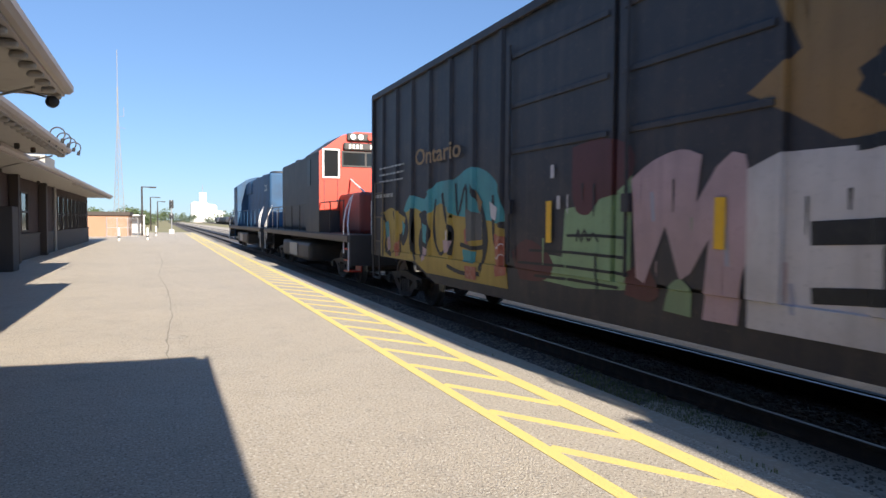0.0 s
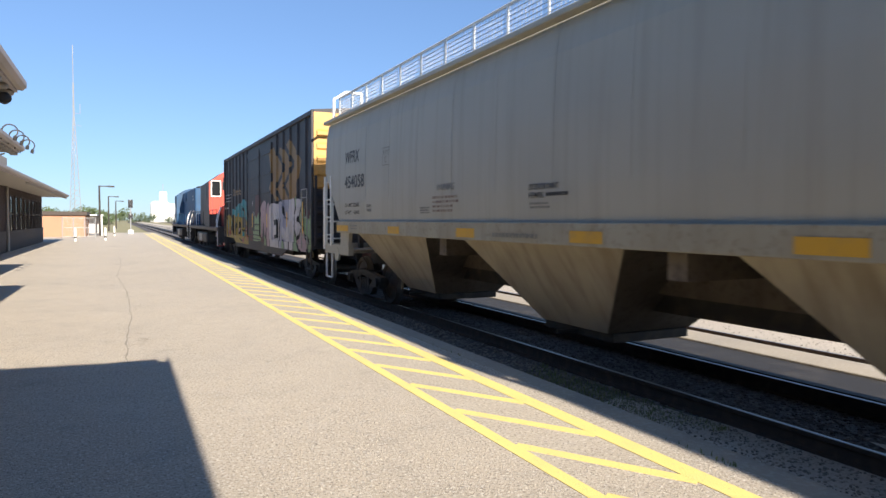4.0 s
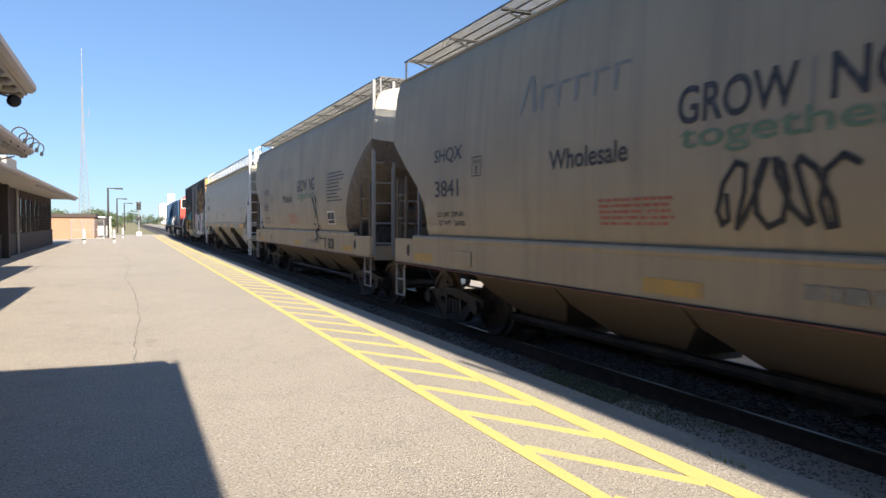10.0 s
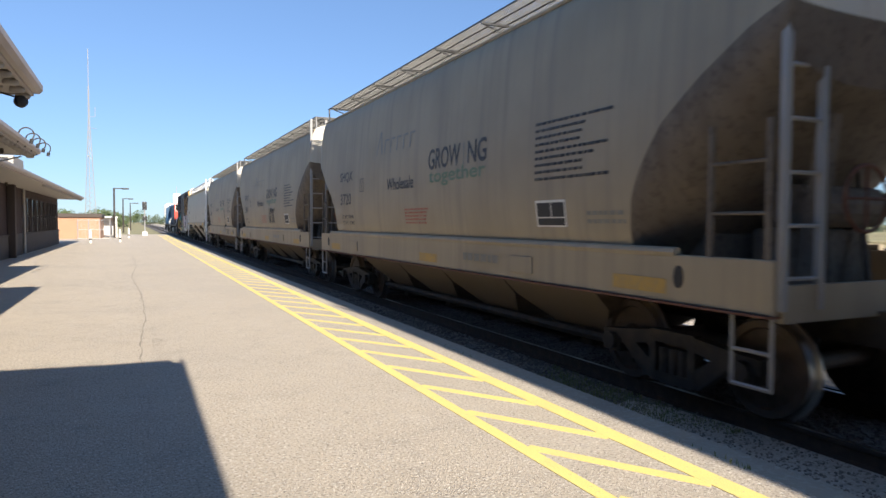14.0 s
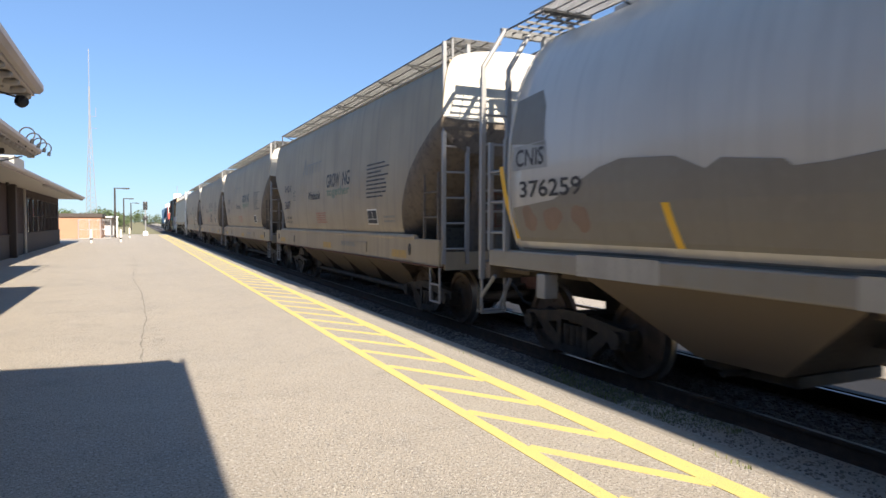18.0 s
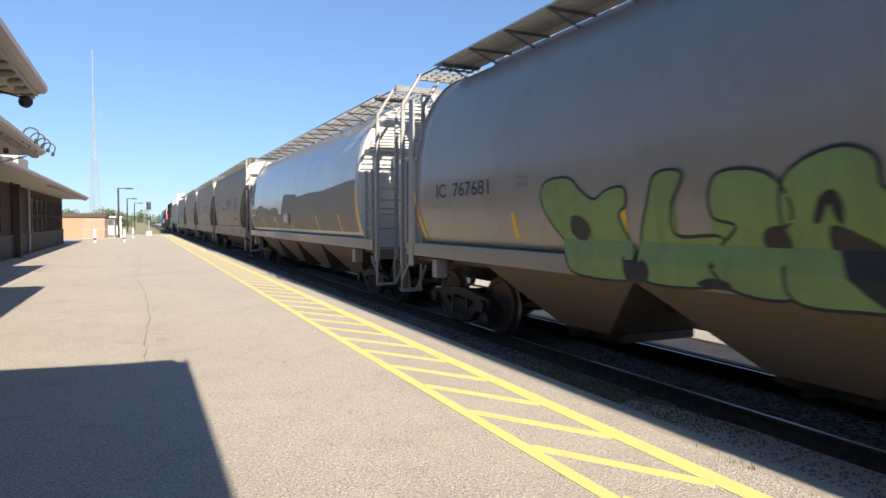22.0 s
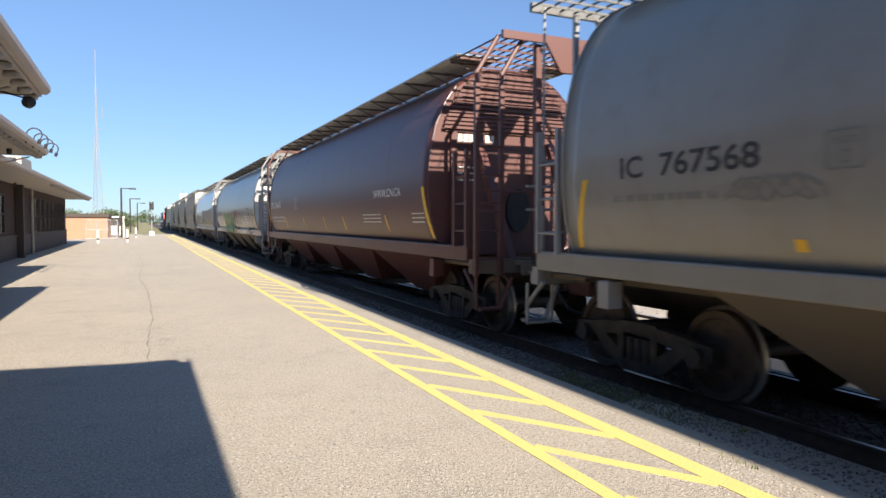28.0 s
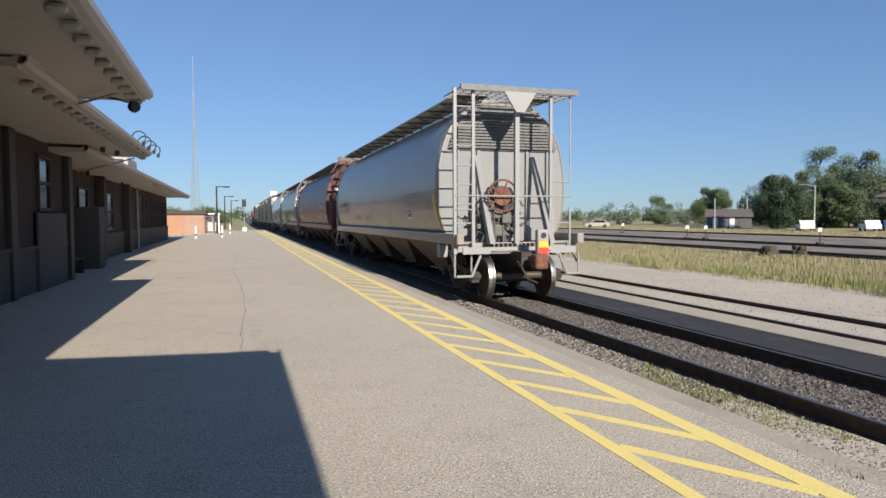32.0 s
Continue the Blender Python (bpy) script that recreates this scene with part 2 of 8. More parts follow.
material("wall_brick_dark", (0.05, 0.028, 0.024), 0.9, spots=[(1.5, 0.45, 0.7, (0.034, 0.021, 0.019), 0.6)], bump=0.4, object_random=0.25)
material("wall_stone", (0.075, 0.066, 0.06), 0.9, spots=[(3, 0.45, 0.7, (0.07, 0.062, 0.055), 0.6)], bump=0.4, bump_scale=20, object_random=0.15)
material("brown_trim", (0.055, 0.04, 0.032), 0.7, spots=[(3, 0.45, 0.7, (0.06, 0.045, 0.035), 0.6)])
material("soffit_paint", (0.42, 0.385, 0.34), 0.8, spots=[(0.6, 0.45, 0.7, (0.40, 0.37, 0.33), 0.5), (4, 0.55, 0.75, (0.34, 0.3, 0.26), 0.5)], bump=0.1)
material("fascia_paint", (0.42, 0.37, 0.345), 0.65, spots=[(2, 0.45, 0.7, (0.34, 0.3, 0.275), 0.5)])
material("roof_shingle", (0.12, 0.1, 0.09), 0.95, spots=[(2, 0.45, 0.7, (0.08, 0.07, 0.065), 0.6)], bump=0.5)
material("orange_brick", (0.38, 0.21, 0.13), 0.9, spots=[(0.6, 0.45, 0.7, (0.32, 0.175, 0.11), 0.6)], bump=0.3)
material("leaf_far", (0.105, 0.135, 0.08), 0.8, spots=[(0.12, 0.4, 0.65, (0.075, 0.105, 0.06), 0.8)])
material("yard_gravel", (0.20, 0.17, 0.14), 0.95, spots=[(0.25, 0.42, 0.62, (0.10, 0.085, 0.072), 0.85), (2.5, 0.5, 0.7, (0.30, 0.26, 0.21), 0.5), (40, 0.5, 0.65, (0.34, 0.30, 0.25), 0.5)], bump=0.8, bump_scale=30)
material("leaf", (0.09, 0.12, 0.05), 0.7, spots=[(0.5, 0.4, 0.65, (0.06, 0.09, 0.034), 0.8), (3, 0.5, 0.7, (0.12, 0.14, 0.065), 0.5)])
material("leaf_dark", (0.05, 0.075, 0.034), 0.7, spots=[(0.7, 0.4, 0.65, (0.022, 0.042, 0.018), 0.8), (3, 0.5, 0.7, (0.055, 0.08, 0.032), 0.5)])
material("bark", (0.12, 0.095, 0.07), 0.9, spots=[(6, 0.45, 0.7, (0.07, 0.055, 0.04), 0.7)], bump=0.6)
material("house_grey", (0.12, 0.125, 0.14), 0.8, spots=[(1, 0.45, 0.7, (0.09, 0.095, 0.11), 0.6)])
material("silo_white", (0.8, 0.79, 0.76), 0.7, spots=[(0.08, 0.45, 0.7, (0.68, 0.67, 0.64), 0.6)])

# ---- mesh helpers ----


def part(name, bm, mat, parent=None, label="", smooth=False, at=None):
    """Links a bmesh as one mesh object, under a thing or a part. mat: one name or several, by face index."""
    me = bpy.data.meshes.new(name)
    bm.to_mesh(me)
    bm.free()
    for k in ([mat] if isinstance(mat, str) else mat):
        me.materials.append(MATS[k])
    if smooth:
        me.polygons.foreach_set("use_smooth", [True] * len(me.polygons))
    ob = new(name, me)
    if parent is not None:
        ob.parent = parent
    if at is not None:
        ob.matrix_basis = at
    if label:
        tagged(ob, label)
    return ob


def again(ob, at, parent=None):
    """Another object on the same mesh."""
    o = new(ob.name.split(".")[0], ob.data)
    o.parent = ob.parent if parent is None else parent
    o.matrix_basis = at
    return o


def thing(name, m, label, category, group="", kind=""):
    ob = new(name)
    ob.empty_display_size = 0.3
    ob.matrix_basis = m
    return tagged(ob, label, category, group, kind)


def box(bm, x0, x1, y0, y1, z0, z1, mat=0, bevel=0.0):
    v = [bm.verts.new((x, y, z)) for z in (z0, z1) for y in (y0, y1) for x in (x0, x1)]
    fs = [bm.faces.new([v[i] for i in f]) for f in ((0, 2, 3, 1), (4, 5, 7, 6), (0, 1, 5, 4), (1, 3, 7, 5), (3, 2, 6, 7), (2, 0, 4, 6))]
    for f in fs:
        f.material_index = mat
    if bevel:
        es = {e for f in fs for e in f.edges}
        r = bmesh.ops.bevel(bm, geom=list(es), offset=bevel, segments=2, affect='EDGES', profile=0.5)
        for f in r["faces"]:
            f.material_index = mat
    return bm


def cyl(bm, a, b, r, n=8, mat=0, r2=None, caps=True):
    """A round bar from a to b."""
    a, b = Vector(a), Vector(b)
    d = (b - a).normalized()
    u = d.orthogonal().normalized()
    w = d.cross(u)
    r2 = r if r2 is None else r2
    rings = [[bm.verts.new(c + (u * math.cos(t) + w * math.sin(t)) * q) for t in [2 * math.pi * i / n for i in range(n)]] for c, q in ((a, r), (b, r2))]
    for i in range(n):
        bm.faces.new((rings[0][i], rings[0][(i + 1) % n], rings[1][(i + 1) % n], rings[1][i])).material_index = mat
    if caps:
        bm.faces.new(rings[0][::-1]).material_index = mat
        bm.faces.new(rings[1]).material_index = mat
    return bm


def bar_run(bm, pts, r, n=6, mat=0):
    """A bent round bar through several points, with a ball at each bend."""
    for a, b in zip(pts, pts[1:]):
        cyl(bm, a, b, r, n, mat)
    for p in pts[1:-1]:
        bmesh.ops.create_icosphere(bm, subdivisions=1, radius=r * 1.05, matrix=Matrix.Translation(p))
    return bm


def prism(bm, ring, axis, a, b, mat=0):
    """A flat ring of 2D points pushed along an axis from a to b; the 2D points fill the two other axes in order."""
    def at(p, c):
        return {"x": (c, p[0], p[1]), "y": (p[0], c, p[1]), "z": (p[0], p[1], c)}[axis]
    lo, hi = [bm.verts.new(at(p, a)) for p in ring], [bm.verts.new(at(p, b)) for p in ring]
    n = len(ring)
    for i in range(n):
        bm.faces.new((lo[i], lo[(i + 1) % n], hi[(i + 1) % n], hi[i])).material_index = mat
    bm.faces.new(lo[::-1]).material_index = mat
    bm.faces.new(hi).material_index = mat
    bmesh.ops.recalc_face_normals(bm, faces=bm.faces)
    return bm


def lathe(bm, profile, axis, n=24, mats=None, centre=(0, 0, 0)):
    """A profile of (radius, distance along the axis) turned round x, y or z."""
    rings = []
    for r, d in profile:
        ring = []
        for i in range(n):
            c, s = r * math.cos(2 * math.pi * i / n), r * math.sin(2 * math.pi * i / n)
            p = {"x": (d, c, s), "y": (c, d, s), "z": (c, s, d)}[axis]
            ring.append(bm.verts.new(Vector(p) + Vector(centre)))
        rings.append(ring)
    for k in range(len(rings) - 1):
        for i in range(n):
            f = bm.faces.new((rings[k][i], rings[k][(i + 1) % n], rings[k + 1][(i + 1) % n], rings[k + 1][i]))
            f.material_index = mats[k] if mats else 0
    bm.faces.new(rings[0][::-1])
    bm.faces.new(rings[-1])
    bmesh.ops.recalc_face_normals(bm, faces=bm.faces)
    return bm


def sheet(x0, x1, y0, y1, z, nx=1, ny=1):
    bm = bmesh.new()
    vs = [[bm.verts.new((x0 + (x1 - x0) * i / nx, y0 + (y1 - y0) * j / ny, z)) for i in range(nx + 1)] for j in range(ny + 1)]
    for j in range(ny):
        for i in range(nx):
            bm.faces.new((vs[j][i], vs[j][i + 1], vs[j + 1][i + 1], vs[j + 1][i]))
    return bm


def structure(ob, label, category):
    return tagged(ob, label, category, kind="structure")


# ---- the ground, the platform and the tracks ----
RAIL = -0.165                # top of the rails; the platform's surface is 0
TRACK = 6.02                # centre of the train's track
EDGE = 3.94                  # platform edge

bm = bmesh.new()
rr = [(-1600, -300), (-1600, 2500), (1600, 2500), (1600, -300)]
bm.faces.new([bm.verts.new((x, y, -0.42)) for x, y in rr][::-1])
structure(part("ground", bm, "dry_field"), "dry grassy flat land round the railway yard", "ground")

bm = bmesh.new()
box(bm, -45, EDGE - 0.29, -30, 92, -0.40, 0.0)
structure(part("platform", bm, "platform_asphalt"), "worn pale asphalt station platform with long cracks", "platform")
bm = bmesh.new()
box(bm, EDGE - 0.29, EDGE, -30, 92, -0.41, -0.012, bevel=0.03)
structure(part("platform_kerb", bm, "concrete"), "weathered concrete kerb along the platform edge", "kerb")

bm = sheet(EDGE, 7.1, -60, 600, -0.34, 2, 40)
structure(part("ballast", bm, "ballast_bed"), "dark oil-stained crushed stone bed under the rails", "ballast")
bm = bmesh.new()
box(bm, 7.1, 8.02, -60, 400, -0.45, -0.232)
structure(part("stained_slab_edge", bm, "oil_stain"), "black oil-stained edge of a concrete strip", "pavement")
bm = bmesh.new()
box(bm, 8.02, 8.72, -60, 400, -0.45, -0.205, bevel=0.02)
structure(part("concrete_strip", bm, "concrete"), "pale concrete strip between two tracks", "pavement")
bm = sheet(8.72, 15.0, -60, 600, -0.27, 2, 40)
structure(part("gravel_yard", bm, "gravel_ground"), "pale dusty gravel beside the siding", "ground")
bm = sheet(25.5, 56.0, -60, 900, -0.36, 2, 40)
structure(part("yard_bed", bm, "yard_gravel"), "dark cindery gravel bed under the yard tracks", "ground")


def rail_mesh(length, name="rail"):
    """A flat-bottomed rail along y: foot, web, head with a polished top."""
    b = bmesh.new()
    ring = [(-0.075, -0.17), (0.075, -0.17), (0.075, -0.158), (0.012, -0.14), (0.009, -0.045), (0.036, -0.034), (0.036, -0.003), (-0.036, -0.003), (-0.036, -0.034), (-0.009, -0.045), (-0.012, -0.14), (-0.075, -0.158)]
    prism(b, ring, "y", 0, length)
    box(b, -0.020, 0.020, 0, length, -0.004, 0.0, 1)
    me = bpy.data.meshes.new(name)
    b.to_mesh(me)
    b.free()
    me.materials.append(MATS["rail_rust"])
    me.materials.append(MATS["rail_polish"])
    return me


LONG = rail_mesh(660)


def track(name, x, z, y0, label, gauge=1.46, ties=None):
    t = thing(name, pose(x, y0, z), label, "track", kind="structure")
    for s in (-1, 1):
        r = new("rail", LONG)
        r.parent = t
        r.matrix_basis = pose(s * gauge / 2, 0, 0)
    if ties:
        a, b, step = ties
        bm = bmesh.new()
        box(bm, -1.3, 1.3, -0.11, 0.11, -0.33, -0.172)
        tie = part("tie", bm, "tie_wood", t, at=pose(0, a - y0, 0))
        n = int((b - a) / step)
        for i in range(1, n):
            again(tie, pose(random.uniform(-0.03, 0.03), a - y0 + i * step, random.uniform(-0.008, 0.0), 0, 0, random.uniform(-0.8, 0.8)))
    return t


track("track_main", TRACK, RAIL, -60, "dark rusty rails with polished running tops", ties=(0, 46, 0.53))
track("track_siding", 9.62, -0.185, -60, "worn siding rails sunk in pale gravel", 1.46)
for x in (28.2, 36.6, 53.0):
    track("track_yard", x, -0.25, -60, "dark yard rails on gravel beyond the grass", ties=(2, 60, 0.6))

# yellow safety stripes on the platform
STRIPE_L, STRIPE_R = 2.50, 3.29
bm = bmesh.new()
box(bm, -0.055, 0.055, -30, 88, 0.0, 0.004)
st = thing("safety_line", pose(STRIPE_L, 0, 0), "long yellow painted safety line on asphalt", "road marking", "platform edge markings", "structure")
part("paint", bm, "yellow_paint", st)
bm = bmesh.new()
box(bm, -0.075, 0.085, -30, 88, 0.0, 0.004)
st = thing("safety_line", pose(STRIPE_R, 0, 0), "long yellow painted safety line on asphalt", "road marking", "platform edge markings", "structure")
part("paint", bm, "yellow_paint", st)
hatch = thing("hatched_marking", pose(0, 0, 0), "yellow diagonal hatch strokes between two painted lines", "road marking", "platform edge markings", "structure")
bm = bmesh.new()
a, b = Vector((STRIPE_L + 0.05, 0.05, 0)), Vector((STRIPE_R - 0.06, -1.0, 0))
side = (b - a).normalized().cross(Vector((0, 0, 1))) * 0.052
lo = [bm.verts.new(p) for p in (a - side, b - side, b + side, a + side)]
up = [bm.verts.new(p.co + Vector((0, 0, 0.0035))) for p in lo]
bm.faces.new(up)
for i in range(4):
    bm.faces.new((lo[i], lo[(i + 1) % 4], up[(i + 1) % 4], up[i]))
bmesh.ops.recalc_face_normals(bm, faces=bm.faces)
stroke = part("stroke", bm, "yellow_paint", hatch, at=pose(0, 3.945, 0))
for k in range(-8, 82):
    if k:
        again(stroke, pose(0, 3.945 + k * 0.983, 0))

# long crack in the asphalt
bm = bmesh.new()
rnd = random.Random(4)
x, pts = 0.06, []
for i in range(140):
    y = 8.15 + i * 0.19
    x += rnd.uniform(-0.022, 0.022) + (-0.004 if i > 40 else 0.0)
    pts.append((x, y, rnd.uniform(0.003, 0.014)))
for (xa, ya, wa), (xb, yb, wb) in zip(pts, pts[1:]):
    bm.faces.new([bm.verts.new(p) for p in ((xa - wa, ya, 0.004), (xa + wa, ya, 0.004), (xb + wb, yb, 0.004), (xb - wb, yb, 0.004))])
for k in range(26):
    i = rnd.randrange(5, 130)
    xa, ya, _ = pts[i]
    for q in range(rnd.randrange(2, 6)):
        xb, yb, w = xa + rnd.uniform(-0.16, 0.16), ya + rnd.uniform(0.02, 0.16), rnd.uniform(0.003, 0.009)
        bm.faces.new([bm.verts.new(p) for p in ((xa - w, ya, 0.0042), (xa + w, ya, 0.0042), (xb + w, yb, 0.0042), (xb - w, yb, 0.0042))])
        xa, ya = xb, yb
tagged(part("crack", bm, "crack_filler"), "long ragged crack along the asphalt platform", "crack", kind="structure")

# ---- the station building: canopies that step back from the track ----
EAVE = 3.24
UNITS = [(1.24, -24.0, 1.10, 3.55), (-1.38, -3.0, 11.84, 3.548), (-2.43, 9.0, 21.03, 3.42), (-3.51, 18.0, 55.5, EAVE)]   # eave's x, y from, to, and height
station = thing("station_building", pose(0, 0, 0), "low dark brick station with deep pale eaves", "building")
for k, (ex, y0, y1, z) in enumerate(UNITS):
    bm = bmesh.new()
    box(bm, -16, ex - 0.05, y0, y1 - 0.05, z, z + 0.10)
    soffit = part("soffit", bm, "soffit_paint", station, "flat pale painted soffit")
    bm = bmesh.new()
    prism(bm, [(ex - 0.0, z + 0.101), (ex - 4.5, z + 0.42), (ex - 4.5, z + 0.101)], "y", y0, y1)
    part("roof", bm, "roof_shingle", station)
    bm = bmesh.new()
    box(bm, ex - 0.05, ex, y0, y1, z - 0.02, z + 0.14)
    box(bm, -16, ex - 0.05, y1 - 0.048, y1, z - 0.02, z + 0.14)
    part("fascia", bm, "fascia_paint", station)
    bm = bmesh.new()
    ring = [(ex + 0.002, z + 0.02), (ex + 0.07, z + 0.02), (ex + 0.12, z + 0.07), (ex + 0.12, z + 0.15), (ex + 0.10, z + 0.15), (ex + 0.10, z + 0.08), (ex + 0.06, z + 0.04), (ex + 0.002, z + 0.04)]
    prism(bm, ring, "y", y0, y1 + 0.02)
    part("gutter", bm, "fascia_paint", station, "metal gutter along the eave")
    # rounded rafter ends under the eave
    bm = bmesh.new()
    box(bm, -0.20, 0.0, -0.05, 0.05, -0.10, 0.0, bevel=0.045)
    n = int((y1 - max(y0, -6)) / 0.55)
    first = None
    for i in range(n):
        m = pose(ex - 0.02, y1 - 0.16 - i * 0.55, z - 0.002)
        if first is None:
            first = part("rafter_end", bm, "soffit_paint", station, at=m)
        elif i < 40:
            again(first, m)


TOPS = [3.53, 3.528, 3.40, EAVE - 0.02]


def wall_block(x, y0, y1, z0, z1, mat, name="wall"):
    b = bmesh.new()
    box(b, -14, x, y0, y1, z0, z1)
    return part(name, b, mat, station)


WALLS = [(-0.62, -24.0, -3.0), (-3.25, -3.2, 10.0), (-4.27, 9.5, 19.72), (-5.07, 19.0, 54.9)]
for k, (x, y0, y1) in enumerate(WALLS):
    wall_block(x, y0, y1, 0.95, TOPS[k], "wall_brick_dark")
    wall_block(x + 0.05, y0, y1 + 0.05, 0.0, 0.95, "wall_stone", "plinth")
    b = bmesh.new()
    box(b, x - 0.3, x + 0.09, y0, y1 + 0.09, 0.95, 1.03, bevel=0.01)
    part("sill_course", b, "wall_stone", station)


def wall_window(x, y, w, z0, z1):
    """A framed window on the track side of a wall."""
    b = bmesh.new()
    for a in (-w / 2, w / 2 - 0.07):
        box(b, 0.0, 0.07, a, a + 0.07, z0, z1)
    for a in (z0, z1 - 0.07, (z0 + z1) / 2 - 0.03):
        box(b, 0.0, 0.06, -w / 2 + 0.07, w / 2 - 0.07, a, a + 0.07)
    f = part("window", b, "brown_trim", station, at=pose(x + 0.002, y, 0))
    b = bmesh.new()
    box(b, 0.002, 0.02, -w / 2 + 0.05, w / 2 - 0.05, z0 + 0.05, z1 - 0.05)
    part("pane", b, "glass_dark", f)


for y in (13.8, 17.4):
    wall_window(-4.27, y, 1.05, 1.80, 3.07)
for y, d in ((14.75, 0.11), (19.33, 0.15)):
    b = bmesh.new()
    box(b, -4.268, -4.268 + d, y, y + 0.37, 0.0, 3.40, bevel=0.015)
    part("pilaster", b, "brown_trim", station)
b = bmesh.new()
box(b, -4.218, -4.16, 16.56, 19.1, 0.0, 1.75, bevel=0.01)
part("wall_panel", b, "wall_stone", station, "grey stone panel under the window")
# service pipes and small downlights under the soffits
for a, c in (((-4.24, 14.75, 3.45), (-1.62, 10.7, 3.45)), ((-4.9, 24.4, 3.14), (-2.7, 20.45, 3.32))):
    b = bmesh.new()
    cyl(b, a, c, 0.02, 8)
    part("service_pipe", b, "soffit_paint", station)
for x, y, z in ((-3.14, 18.3, 3.42), (-2.95, 19.2, 3.42), (-4.75, 24.9, 3.24), (-4.8, 32.3, 3.24)):
    b = bmesh.new()
    lathe(b, [(0.05, 0.0), (0.06, -0.03), (0.06, -0.10), (0.04, -0.13)], "z", 12)
    part("downlight", b, "iron_dark", station, at=pose(x, y, z - 0.02))
for y in (22.5, 25.5, 30.5):
    wall_window(-5.07, y, 1.5, 1.1, 2.7)
for i in range(8):
    wall_window(-5.07, 40.0 + i * 1.85, 1.1, 0.9, 2.85)
b = bmesh.new()
cyl(b, (-4.96, 38.2, 0.0), (-4.96, 38.2, EAVE - 0.02), 0.06, 10)
part("downspout", b, "soffit_paint", station, "pale downspout beside the wall")
b = bmesh.new()
box(b, -5.05, -4.2, 23.6, 24.5, 0, 2.0, bevel=0.02)
part("porch_panel", b, "wall_stone", station)
for y in (20.0, 27.8, 34.0):
    b = bmesh.new()
    box(b, -5.06, -4.75, y, y + 0.35, 0, EAVE - 0.02, bevel=0.02)
    part("pilaster", b, "brown_trim", station)


def loudspeaker(x, y, z):
    t = thing("loudspeaker", pose(x, y, z), "round dark loudspeaker hung under the eave", "loudspeaker", "eave loudspeakers")
    bm = bmesh.new()
    lathe(bm, [(0.03, -0.08), (0.08, -0.06), (0.095, 0.0), (0.08, 0.05), (0.04, 0.08)], "y", 18)
    part("horn", bm, "black_paint", t, at=pose(0, 0, -0.12, 0, 0, 35))
    bm = bmesh.new()
    bar_run(bm, [(-0.45, 0, 0.04), (-0.05, 0, -0.06), (0.0, 0, -0.12)], 0.014)
    cyl(bm, (0, 0, -0.02), (0, 0, 0.04), 0.03, 8)
    part("bracket", bm, "iron_dark", t)


loudspeaker(-1.53, 11.67, 3.53)
loudspeaker(1.14, 0.96, 3.53)

# curved cable loops on the second eave's corner
hooks = thing("cable_loops", pose(-2.39, 17.67, 3.42 + 0.10), "four thin dark curved cable loops on the gutter", "cable")
for k in range(4):
    bm = bmesh.new()
    y = k * 1.07
    pts = [(0.02 + 0.15 * (1 - math.cos(a)), y, 0.15 * math.sin(a) + 0.08) for a in [math.pi * 1.25 * i / 12 for i in range(13)]]
    bar_run(bm, [(0, y, -0.12)] + pts, 0.016, 5)
    lo = part("loop", bm, "iron_dark", hooks)
    bm = bmesh.new()
    cyl(bm, pts[-1], (pts[-1][0] - 0.02, y, pts[-1][2] - 0.10), 0.04, 8)
    part("plug", bm, "black_paint", lo)

pent = thing("roof_housing", pose(-4.0, 27, 3.36), "small pale housing on the station roof", "roof housing")
bm = bmesh.new()
box(bm, -1.4, 0.35, -1.0, 1.2, 0.0, 0.45, bevel=0.02)
part("shell", bm, "soffit_paint", pent)
bm = bmesh.new()
box(bm, -0.3, 0.2, -1.03, -1.001, 0.12, 0.38)
part("vent", bm, "black_paint", pent)

# loose things against the station wall
bn = thing("bench", pose(-4.55, 21.2, 0), "dark slatted bench against the wall", "bench")
for k in range(4):
    bm = bmesh.new()
    box(bm, -0.22 + k * 0.12, -0.13 + k * 0.12, -0.8, 0.8, 0.43, 0.46)
    part("slat", bm, "brown_trim", bn)
for y in (-0.7, 0.7):
    bm = bmesh.new()
    box(bm, -0.2, 0.2, y - 0.03, y + 0.03, 0.0, 0.428)
    part("leg", bm, "iron_dark", bn)

# ---- the train ----
END = 12.3 - (4.68 * 32 + 0.021 * 32 ** 2)          # y of the train's tail at the clip's start


def gone(t):
    """How far the train has rolled."""
    return 4.68 * t + 0.021 * t * t


RADIUS = 0.457
CARS = []
WHEELS = []


